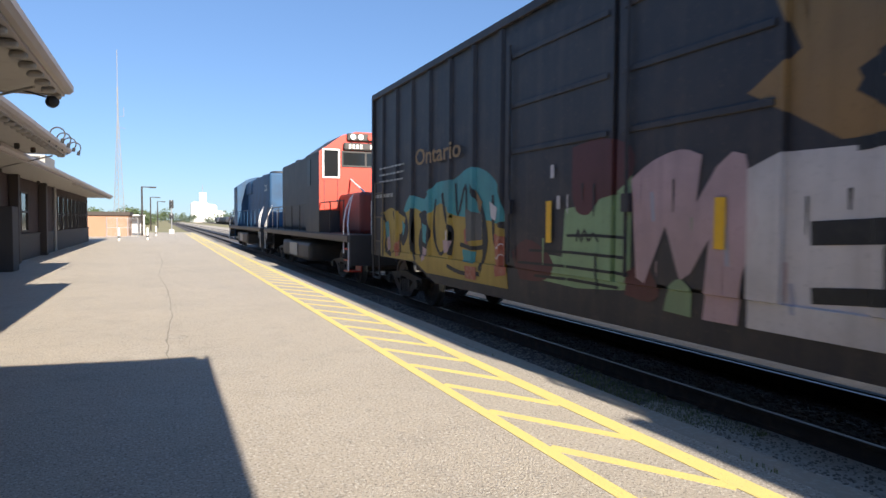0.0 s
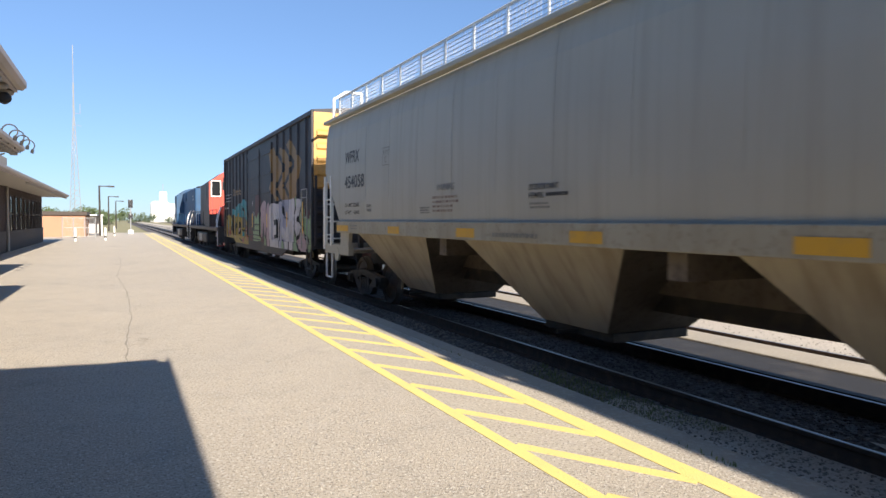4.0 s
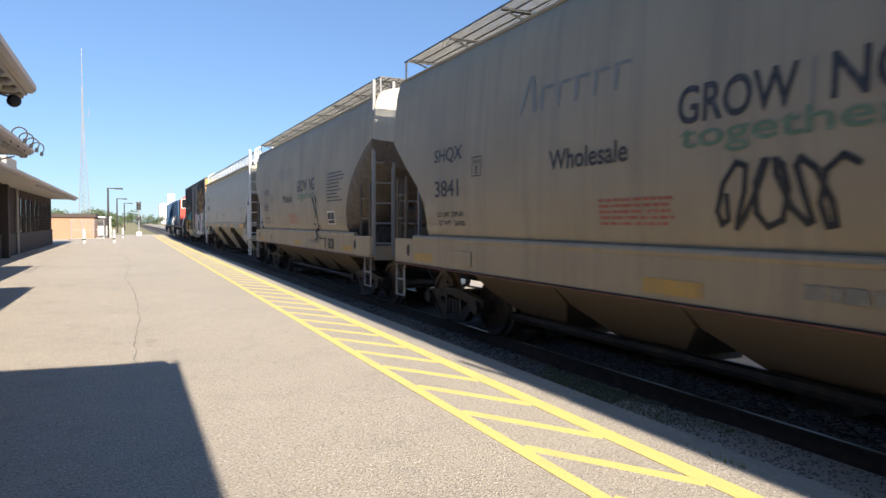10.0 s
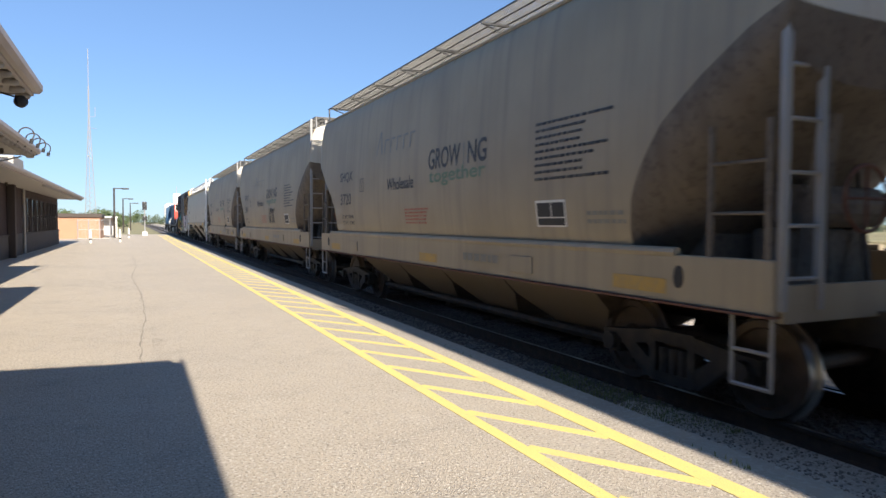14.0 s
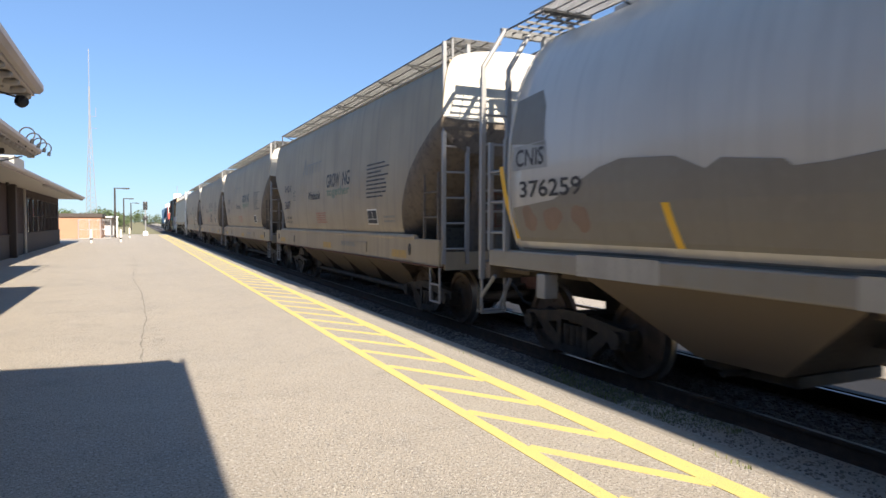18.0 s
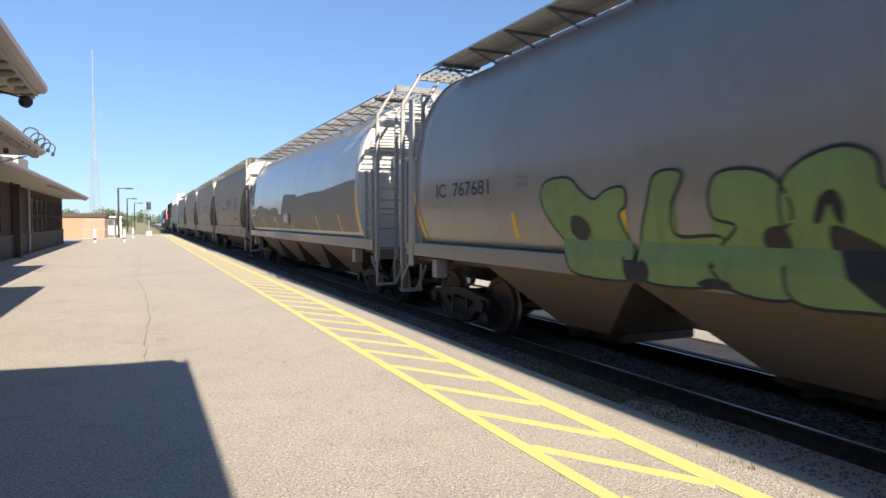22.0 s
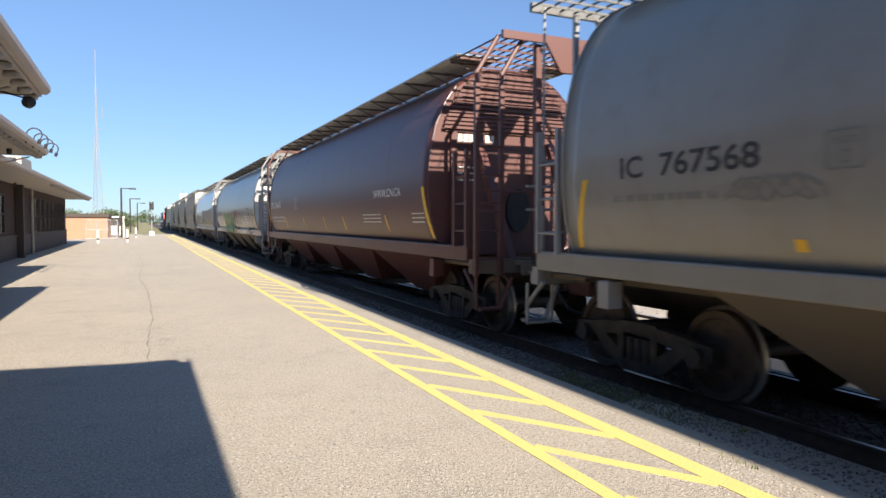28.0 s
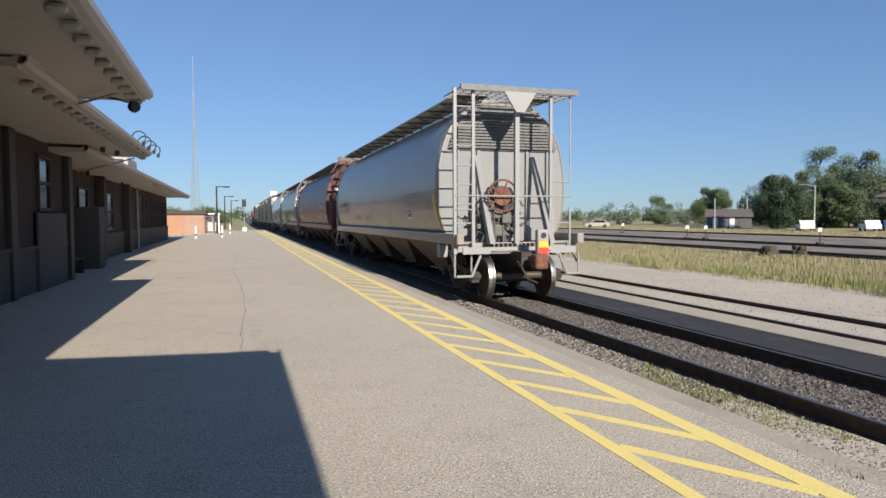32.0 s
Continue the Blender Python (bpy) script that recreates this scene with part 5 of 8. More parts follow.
# --- four grey and brown cylindrical hoppers at the tail ---
def marks_tail(car, F, wide, strip):
    lettering(car, "IC  767568", F - 2.63, F - 4.29, 2.22, 2.44, "lettering_dark", wide)
    bars(car, F - 2.5, F - 3.9, 1.95, 2.06, 1, "lettering_grey", wide, 3, fill=0.6)
    stroke_tag(car, wide, F - 4.0, 1.96, 0.75, 0.20, 5, "lettering_grey", 9, 0.022)
    stroke_tag(car, wide, F - 6.3, 1.72, 0.8, 0.12, 6, "lettering_grey", 5, 0.02)
    stroke_tag(car, wide, F - 8.0, 1.72, 0.7, 0.12, 7, "lettering_grey", 4, 0.02)
    stroke_tag(car, wide, F - 16.3, 1.98, 0.3, 0.2, 8, "lettering_grey", 4, 0.02)
    plate_stencil(car, F - 4.84, 2.16, "C", "lettering_grey", wide)
    patch(car, "placard", [(F - 9.1, 1.92), (F - 9.28, 1.80), (F - 9.46, 1.92), (F - 9.28, 2.04)], "lettering_grey", wide, 0.007)
    patch(car, "placard", [(F - 9.16, 1.92), (F - 9.28, 1.84), (F - 9.40, 1.92), (F - 9.28, 2.0)], "cover_patch", wide, 0.009)
    patch(car, "data_plate", [(F - 14.3, 1.75), (F - 14.85, 1.75), (F - 14.85, 2.02), (F - 14.3, 2.02)], "lettering_white", wide, 0.006)
    bars(car, F - 14.33, F - 14.82, 1.78, 2.0, 2, "lettering_dark", wide, 6, fill=0.8)
    bars(car, F - 14.0, F - 15.8, 2.1, 2.4, 4, "lettering_grey", wide, 9)
    strip(F - 1.75, 0.09, 1.5, 2.25, -0.25)
    strip(-F + 2.42, 0.12, 1.45, 2.35, 0.22)
    for y in (4.54, 8.02, 11.4):
        strip(F - y, 0.10, 1.40, 1.66, 0.0)


def marks_brown(car, F, wide, strip):
    lettering(car, "CN 376630", F - 1.86, F - 3.7, 2.26, 2.50, "lettering_white", wide)
    lettering(car, "LD LMT  224400 LB  101820 KG LD", F - 1.92, F - 4.3, 1.90, 1.97, "lettering_white", wide)
    lettering(car, "LT WT     61600 LB   27920 KG", F - 1.98, F - 4.3, 1.77, 1.84, "lettering_white", wide)
    plate_stencil(car, F - 6.0, 2.18, "C", "lettering_white", wide, 0.34)
    lettering(car, "WWW.CN.CA", F - 13.9, F - 15.5, 2.28, 2.44, "lettering_white", wide)
    bars(car, F - 13.1, F - 14.3, 1.72, 1.95, 3, "lettering_white", wide, 8, fill=0.3)
    bars(car, F - 16.0, F - 16.6, 1.72, 1.95, 3, "lettering_white", wide, 9, fill=0.3)
    strip(F - 1.55, 0.10, 1.60, 2.53, 0.25)
    strip(-F + 2.42, 0.12, 1.5, 2.4, 0.22)
    rnd = random.Random(17)
    for x0, z0, n, w, h in ((-1.15, 3.18, 8, 0.085, 0.13), (-1.15, 2.72, 4, 0.10, 0.03), (-1.15, 2.62, 5, 0.09, 0.03), (-1.15, 2.5, 6, 0.10, 0.04)):
        for k in range(n):
            bm = bmesh.new()
            x = x0 + k * w * 1.25
            box(bm, x, x + w * rnd.uniform(0.7, 1.0), -F + 2.3 - 0.014, -F + 2.3 - 0.008, z0, z0 + h)
            part("end_mark", bm, "lettering_white", car)
    for y in (4.45, 5.46 + 1.7, 8.59 + 1.0, 11.51, 14.61):
        strip(F - y, 0.08, 1.58, 1.92)


def marks_681(car, F, wide, strip):
    lettering(car, "IC  767681", F - 2.49, F - 4.27, 2.18, 2.40, "lettering_dark", wide)
    bars(car, F - 5.0, F - 5.3, 2.2, 2.4, 2, "lettering_grey", wide, 5)
    strip(F - 1.75, 0.09, 1.5, 2.3, 0.25)
    strip(-F + 2.42, 0.12, 1.5, 2.4, 0.22)
    for y in (4.83, 6.99, 10.45, 13.3):
        strip(F - y, 0.09, 1.58, 1.92, 0.0)
    # pale green bubble letters with thin dark outlines over body and sill
    flush = lambda z: max(wide(z), 1.526 if z < 1.45 else 0.0)
    letter_shape(car, F, flush, [(5.6, 2.21), (5.8, 2.3), (6.16, 2.29), (6.37, 2.14), (6.59, 2.04), (6.8, 2.13), (7.06, 2.15), (7.1, 1.98), (6.97, 1.86), (7.06, 1.63), (7.22, 1.23), (6.24, 1.21), (6.02, 1.41), (5.94, 1.57), (5.76, 1.75), (5.59, 1.99)], "graffiti_lime", 0.0080)
    letter_shape(car, F, flush, [(7.41, 2.0), (7.5, 2.23), (7.72, 2.28), (7.87, 2.21), (7.72, 1.94), (7.74, 1.67), (8.25, 1.67), (8.17, 1.45), (8.25, 1.24), (7.39, 1.21), (7.22, 1.45), (7.26, 1.67)], "graffiti_lime", 0.0092)
    letter_shape(car, F, flush, [(8.16, 2.02), (8.25, 2.2), (8.53, 2.23), (8.78, 2.16), (8.93, 1.98), (8.93, 1.79), (8.73, 1.68), (8.84, 1.51), (8.97, 1.21), (8.42, 1.22), (8.13, 1.48), (8.42, 1.75), (8.2, 1.83)], "graffiti_lime", 0.0104)
    letter_shape(car, F, flush, [(8.86, 2.05), (9.02, 2.24), (9.34, 2.33), (9.58, 2.24), (9.64, 2.03), (9.87, 2.0), (10.05, 1.9), (10.05, 1.61), (10.13, 1.44), (10.26, 1.2), (9.62, 1.18), (8.97, 1.2), (8.87, 1.63)], "graffiti_lime", 0.0116)
    letter_shape(car, F, flush, [(9.25, 1.77), (9.49, 1.69), (9.74, 1.52), (9.86, 1.18), (9.64, 1.22), (9.28, 1.5)], "black_paint", 0.0145, False)
    letter_shape(car, F, flush, [(7.03, 1.44), (7.12, 1.52), (7.38, 1.38), (7.36, 1.2), (7.08, 1.22)], "black_paint", 0.0145, False)
    letter_shape(car, F, flush, [(8.71, 1.74), (8.87, 1.76), (8.92, 1.6), (8.75, 1.54), (8.67, 1.63)], "black_paint", 0.0145, False)
    letter_shape(car, F, flush, [(6.17, 1.86), (6.36, 1.84), (6.47, 1.7), (6.32, 1.58), (6.12, 1.67)], "black_paint", 0.0145, False)
    letter_shape(car, F, flush, [(8.02, 1.24), (8.16, 1.31), (8.36, 1.29), (8.38, 1.22)], "black_paint", 0.0145, False)
    letter_shape(car, F, flush, [(9.12, 1.8), (9.18, 1.98), (9.29, 2.03), (9.36, 1.92), (9.34, 1.77), (9.28, 1.85), (9.25, 1.93), (9.18, 1.8)], "black_paint", 0.0145, False)
    # red and black scribbles
    sprayed(car, F, flush, [(10.11, 2.27), (10.48, 2.36), (10.46, 2.25), (10.14, 2.19)], 0.11, "graffiti_red", 0.0090)
    sprayed(car, F, flush, [(10.22, 2.04), (10.68, 2.17), (11.05, 2.27), (11.43, 2.36)], 0.11, "graffiti_red", 0.0096)
    sprayed(car, F, flush, [(10.31, 1.79), (10.62, 2.0), (10.9, 2.13), (11.45, 2.3)], 0.11, "graffiti_red", 0.0102)
    sprayed(car, F, flush, [(10.85, 2.22), (10.87, 2.43)], 0.05, "graffiti_red", 0.0108)
    sprayed(car, F, flush, [(10.23, 1.89), (10.79, 2.09)], 0.11, "graffiti_red", 0.0114)
    sprayed(car, F, flush, [(11.15, 2.11), (11.42, 2.24)], 0.11, "graffiti_red", 0.0120)
    sprayed(car, F, flush, [(10.54, 1.86), (10.77, 1.72)], 0.035, "lettering_dark", 0.0130)
    sprayed(car, F, flush, [(10.84, 2.08), (10.98, 1.86), (11.01, 1.77), (11.02, 2.03), (11.16, 1.75), (11.19, 2.07), (11.28, 1.77), (11.33, 2.1), (11.43, 1.77), (11.42, 2.18)], 0.035, "lettering_dark", 0.0134)
    sprayed(car, F, flush, [(11.39, 1.77), (11.34, 1.44)], 0.035, "lettering_dark", 0.0138)
    sprayed(car, F, flush, [(11.36, 1.75), (11.65, 2.27), (11.7, 1.82), (11.92, 2.28), (11.95, 1.93), (12.04, 2.25)], 0.035, "lettering_dark", 0.0142)
    sprayed(car, F, flush, [(11.21, 1.66), (11.68, 1.75), (11.79, 1.51), (11.81, 1.31), (11.65, 1.24), (11.45, 1.5), (11.45, 1.69)], 0.035, "lettering_dark", 0.0146)
    sprayed(car, F, flush, [(12.08, 1.93), (12.13, 2.24), (12.38, 2.35), (12.48, 2.22), (12.39, 1.92), (12.29, 1.73), (12.13, 1.79), (12.14, 2.04)], 0.035, "lettering_dark", 0.0150)
    sprayed(car, F, flush, [(12.56, 1.92), (12.54, 2.19), (12.75, 2.26), (12.73, 2.0), (12.6, 1.92)], 0.035, "lettering_dark", 0.0154)
    sprayed(car, F, flush, [(12.8, 1.92), (12.82, 2.13), (12.96, 2.2), (12.96, 2.02), (12.84, 1.94)], 0.035, "lettering_dark", 0.0158)
    sprayed(car, F, flush, [(13.0, 2.14), (13.24, 2.17), (13.13, 1.91)], 0.035, "lettering_dark", 0.0162)
    sprayed(car, F, flush, [(12.68, 1.79), (12.71, 1.6), (12.83, 1.81)], 0.035, "lettering_dark", 0.0166)
    sprayed(car, F, flush, [(13.32, 2.15), (13.43, 2.36), (13.58, 2.37), (13.7, 2.18), (13.68, 1.95), (13.54, 1.85), (13.37, 1.93), (13.33, 2.15)], 0.035, "lettering_dark", 0.0170)
    sprayed(car, F, flush, [(13.45, 2.19), (13.49, 2.02), (13.53, 2.19)], 0.035, "lettering_dark", 0.0174)
    sprayed(car, F, flush, [(13.67, 1.86), (13.83, 2.04)], 0.035, "lettering_dark", 0.0178)
    sprayed(car, F, flush, [(14.89, 2.05), (14.84, 2.33), (15.34, 2.38), (15.69, 2.07), (15.93, 1.85)], 0.055, "lettering_dark", 0.0090)
    sprayed(car, F, flush, [(15.35, 2.34), (15.58, 2.33), (16.01, 1.89)], 0.055, "lettering_dark", 0.0095)
    sprayed(car, F, flush, [(16.31, 1.99), (16.41, 2.29), (16.63, 2.26), (16.53, 2.05), (16.78, 2.11), (16.8, 1.98), (16.42, 1.92)], 0.055, "lettering_dark", 0.0100)
    sprayed(car, F, flush, [(15.03, 1.9), (15.32, 2.12), (15.69, 2.04), (15.55, 1.82)], 0.055, "lettering_dark", 0.0105)
    sprayed(car, F, flush, [(15.01, 1.55), (15.54, 1.45), (15.08, 1.47)], 0.055, "lettering_dark", 0.0110)
    sprayed(car, F, flush, [(15.25, 1.48), (15.63, 1.23), (16.26, 1.3), (16.58, 1.35)], 0.055, "lettering_dark", 0.0115)
    sprayed(car, F, flush, [(15.84, 1.39), (15.99, 1.25)], 0.055, "lettering_dark", 0.0120)
    sprayed(car, F, flush, [(16.11, 1.61), (16.19, 1.75), (16.45, 1.82), (16.52, 1.62), (16.18, 1.47)], 0.055, "lettering_dark", 0.0125)
    sprayed(car, F, flush, [(14.34, 1.98), (14.55, 2.14)], 0.055, "lettering_dark", 0.0130)
    patch(car, "data_plate", [(F - 14.44, 1.76), (F - 14.92, 1.76), (F - 14.92, 2.03), (F - 14.44, 2.03)], "lettering_white", wide, 0.006)
    for a, b in ((14.47, 14.66), (14.69, 14.89)):
        for z0, z1 in ((1.79, 1.87), (1.91, 2.0)):
            patch(car, "data_panel", [(F - a, z0), (F - b, z0), (F - b, z1), (F - a, z1)], "dark_patch", wide, 0.009)
    bars(car, F - 13.7, F - 15.6, 2.05, 2.25, 2, "lettering_grey", wide, 9)
    side = lambda z: 1.522
    for y in (11.3, 14.46):
        patch(car, "reflector_strip", [(F - y, 1.26), (F - y - 0.42, 1.26), (F - y - 0.42, 1.38), (F - y, 1.38)], "reflective_yellow", side, 0.003)


def marks_cnis(car, F, wide, strip):
    patch(car, "cover_patch", [(F - 1.72, 2.45), (F - 2.5, 2.45), (F - 2.45, 2.78), (F - 1.72, 2.75)], "cover_patch", wide, 0.004)
    lettering(car, "CNIS", F - 1.79, F - 2.42, 2.49, 2.71, "lettering_dark", wide)
    lettering(car, "376259", F - 1.88, F - 3.16, 2.10, 2.31, "lettering_dark", wide)
    patch(car, "cover_patch", [(F - 1.66, 2.80), (F - 2.42, 2.72), (F - 2.36, 3.2), (F - 2.22, 3.42), (F - 1.66, 3.36)], "buff_paint", wide, 0.004)
    # a dull coat rolled over old graffiti, with an uneven upper edge
    edge = [(1.70, 1.98), (2.6, 2.06), (3.12, 2.25), (3.44, 2.37), (3.81, 2.44), (4.53, 2.40), (4.56, 2.26), (4.89, 2.26), (5.06, 2.34), (5.42, 2.30), (5.65, 2.28), (5.74, 2.22), (6.02, 2.23), (6.63, 2.30), (7.16, 2.29),
            (7.63, 2.22), (7.68, 2.05), (8.1, 2.04), (8.57, 2.03), (8.60, 2.64), (8.96, 2.70), (9.39, 2.68), (9.89, 2.63), (10.26, 2.66), (10.63, 2.63), (10.68, 2.55), (11.44, 2.57), (12.3, 2.63), (13.57, 2.61), (14.71, 2.66), (15.97, 2.74), (16.76, 2.76)]
    for k, (p, q) in enumerate(zip(edge, edge[1:])):
        if k % 4 == 0:
            run = edge[k:k + 5]
            patch(car, "rolled_coat", [(F - y, z) for y, z in run] + [(F - run[-1][0], 1.44), (F - run[0][0], 1.44)], "buff_paint", wide, 0.0045)
    for cy, w in ((2.05, 0.2), (2.55, 0.22), (3.1, 0.2)):
        blob(car, wide, F - cy, 1.84, w * 0.8, 0.15, "graffiti_faded", 0.0065, 0.3, int(cy * 10))
    strip(F - 1.62, 0.10, 1.58, 2.53, 0.25)
    strip(-F + 1.95, 0.13, 1.48, 2.5, 0.10)
    for y in (4.47, 7.05, 9.62, 13.05, 15.33):
        strip(F - y, 0.10, 1.55, 1.98)
    patch(car, "cover_patch", [(F - 6.6, 1.78), (F - 7.0, 1.78), (F - 7.0, 1.95), (F - 6.6, 1.95)], "cover_patch", wide, 0.006)
    side = lambda z: 1.522
    patch(car, "cover_patch", [(F - 7.4, 1.19), (F - 10.6, 1.19), (F - 10.6, 1.43), (F - 7.4, 1.43)], "cover_patch", side, 0.004)
    bars(car, F - 8.5, F - 9.3, 1.27, 1.38, 2, "lettering_grey", side, 4)
    for y in (3.0, 6.2):
        patch(car, "cover_patch", [(F - y, 1.19), (F - y - 1.3, 1.19), (F - y - 1.3, 1.43), (F - y, 1.43)], "cover_patch", side, 0.004)
    bm = bmesh.new()
    box(bm, -1.62, -1.57, F - 9.55, F - 8.75, 1.74, 2.08, bevel=0.01)
    part("route_box", bm, "tank_grey", car, "grey box for route cards")
    patch(car, "card", [(F - 8.85, 1.80), (F - 9.35, 1.80), (F - 9.35, 2.03), (F - 8.85, 2.03)], "graffiti_pale", lambda z: 1.622, 0.003)


cyl_hopper(0.0, 19.45, "tank_grey", "grey_paint", "weathered grey cylindrical hopper car at the train's tail", marks_tail, False, rear=2.15)
cyl_hopper(19.45, 38.6, "tank_brown", "brown_paint", "dark red-brown cylindrical hopper car with white lettering", marks_brown, brake=1, plate=(0.62, 0.97))
cyl_hopper(38.6, 58.2, "tank_grey", "grey_paint", "grey cylindrical hopper car covered in green and black graffiti", marks_681, brake=1, plate=(1.11, 1.32))
cyl_hopper(58.2, 77.0, "tank_new_grey", "grey_paint", "glossy grey cylindrical hopper car with patched lettering", marks_cnis, rear=1.80, brake=1)


# --- four cream covered hoppers ---
def tag_green(car, F, wide):
    stroke_tag(car, wide, F - 8.3, 1.75, 1.1, 0.55, 61, "black_paint", 6, 0.05)


def tag_stalk(car, F, wide):
    flush = lambda z: max(wide(z), 1.553 if z < 1.58 else 0.0)
    letter_shape(car, F, flush, [(9.93, 2.50), (10.02, 2.47), (10.08, 2.32), (10.05, 2.20), (9.98, 2.34)], "black_paint", 0.009, False)
    for k, (w, pts) in enumerate(((0.05, [(10.05, 2.25), (10.07, 2.01), (10.09, 1.73), (10.13, 1.38)]), (0.09, [(9.63, 2.46), (9.75, 2.36), (9.90, 2.14), (10.05, 2.05)]), (0.05, [(9.85, 1.90), (9.96, 2.01), (10.07, 2.07)]),
                                  (0.045, [(9.66, 1.75), (9.84, 1.73), (9.97, 1.61), (10.12, 1.41)]), (0.045, [(10.09, 1.69), (10.22, 1.70), (10.35, 1.63)]), (0.06, [(9.92, 1.30), (10.04, 1.35), (10.15, 1.38), (10.17, 1.50)]))):
        sprayed(car, F, flush, pts, w, "black_paint", 0.0095 + 0.0004 * k)
    lettering(car, "PORT", F - 10.28, F - 10.95, 1.15, 1.40, "black_paint", lambda z: 1.537)
    lettering(car, "BOI", F - 11.10, F - 11.62, 1.13, 1.40, "black_paint", lambda z: 1.537)


cream_hopper(77.0, 92.15, "3697", ("228600", "57400"), 40, shift=0.28)
cream_hopper(92.15, 107.3, "3720", ("228800", "57200"), 30, shift=0.0)
cream_hopper(107.3, 122.3, "3841", ("229100", "56900"), 20, tag_green, 0.08)
cream_hopper(122.3, 137.25, "3660", ("228400", "58600"), 10, tag_stalk, 0.02)


# --- white four-bay hopper ---
def white_hopper(p0, p1):
    car, half, mid = car_thing("white_covered_hopper_car", p0, p1, "tall off-white four-bay covered hopper car", "hopper car")
    running_gear(car, half, (-half + 2.3, half - 2.3))
    F = half
    y1 = half - 0.85
    wide = side_shape(WHITE)
    def floor(e):
        return float(np.interp(e, [0, 1.1, 1.11], [2.95, 1.75, 1.60]))
    st = [-y1 + e for e in (0, 0.55, 1.1, 1.11)] + spread(-y1 + 2, y1 - 2, 8) + [y1 - e for e in (1.11, 1.1, 0.55, 0)]
    body = part("body", shell(WHITE, floor, -y1, y1, st), ("hopper_white", "hopper_grime"), car)
    for f in body.data.polygons:
        if abs(f.center.y) > y1 - 1.3 and f.center.z < 2.9 and f.normal.z < -0.2:
            f.material_index = 1
    for s in (-1, 1):
        bm = bmesh.new()
        a, b = sorted((s * 1.50, s * 1.60))
        box(bm, a, b, -half + 1.9, half - 1.9, 1.52, 1.78, bevel=0.012)
        part("side_sill", bm, "hopper_sill", car)
        bm = bmesh.new()
        a, b = sorted((s * 1.44, s * 1.60))
        box(bm, a, b, -y1, y1, 4.08, 4.16, bevel=0.02)
        part("top_chord", bm, "hopper_white", car)
        seam_rings(car, WHITE[3:7], spread(-y1 + 1.6, y1 - 1.6, 11), "hopper_white")
    for s in (-1, 1):
        bm = bmesh.new()
        box(bm, -1.5, 1.5, s * (half - 0.75) - 0.05, s * (half - 0.75) + 0.05, 1.02, 1.24)
        a, b = sorted((s * (half - 0.75), s * (half - 2.2)))
        box(bm, -1.4, 1.4, a, b, 1.05, 1.12)
        for q in (-1, 1):
            x0, x1 = sorted((q * 1.42, q * 1.54))
            box(bm, x0, x1, *sorted((s * (half - 0.78), s * (half - 2.6))), 1.02, 1.24)
        part("end_platform", bm, "hopper_white", car)
        for q in (-1, 1):
            ladder(car, "end_ladder", "white_paint", *sorted((q * 1.52, q * 1.08)), s * (half - 0.72), 1.1, 4.75 if q * s > 0 else 2.6, 0.42, 0.018, 0.04)
            ladder(car, "side_ladder", "white_paint", s * (half - 1.3), s * (half - 0.8), q * 1.53, 1.2, 2.85, 0.42, 0.018, 0.035, "y")
            bm = bmesh.new()
            ys = (s * (half - 1.25), s * (half - 0.78))
            bar_run(bm, [(q * 1.5, ys[0], 1.04), (q * 1.5, ys[0], 0.44), (q * 1.5, ys[1], 0.44), (q * 1.5, ys[1], 1.04)], 0.024)
            part("stirrup_step", bm, "white_paint", car)
            bm = bmesh.new()
            prism(bm, [(s * (half - 1.95), 1.6), (s * (half - 2.6), 1.6), (s * (half - 2.5), 1.13), (s * (half - 1.95), 1.13)], "x", q * 1.44, q * 1.52)
            part("corner_gusset", bm, "hopper_white", car)
            bm = bmesh.new()
            cyl(bm, (q * 1.55, s * (half - 1.75), 1.02), (q * 1.5, s * (half - 1.75), 1.02), 0.16, 16)
            part("roping_eye", bm, "hopper_white", car)
        for x in (-0.7, 0.7):
            bm = bmesh.new()
            prism(bm, [(s * (half - 0.9), 1.12), (s * (half - 1.05), 1.12), (s * (half - 1.05), 2.9), (s * (half - 0.9), 2.9)], "x", x - 0.05, x + 0.05)
            part("end_post", bm, "hopper_grime", car)
    for k in range(3):
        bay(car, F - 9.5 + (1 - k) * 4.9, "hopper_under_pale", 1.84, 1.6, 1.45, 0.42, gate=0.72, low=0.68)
    bm = bmesh.new()
    box(bm, -0.38, 0.38, -half + 2.4, half - 2.4, 0.95, 1.55)
    for y in (-2.45, 2.45):
        box(bm, -1.44, 1.44, y - 0.12, y + 0.12, 1.25, 1.55)
    part("centre_sill", bm, "hopper_grime", car)
    # roof railing with mesh sides
    zt = 4.78
    for s in (-1, 1):
        bm = bmesh.new()
        x = s * 1.18
        for z in (4.36, zt):
            cyl(bm, (x, -half + 0.8, z), (x, half - 0.8, z), 0.02, 6)
        for y in spread(-half + 0.8, half - 0.8, 18):
            cyl(bm, (x, y, 4.18), (x, y, zt), 0.02, 6)
        part("roof_railing", bm, "white_paint", car)
        bm = bmesh.new()
        for y in spread(-half + 0.8, half - 0.8, 200):
            box(bm, x - 0.003, x + 0.003, y, y + 0.009, 4.37, zt - 0.02)
        for z in spread(4.40, zt - 0.04, 5):
            box(bm, x - 0.003, x + 0.003, -half + 0.8, half - 0.8, z, z + 0.009)
        part("railing_mesh", bm, "galvanised", car)
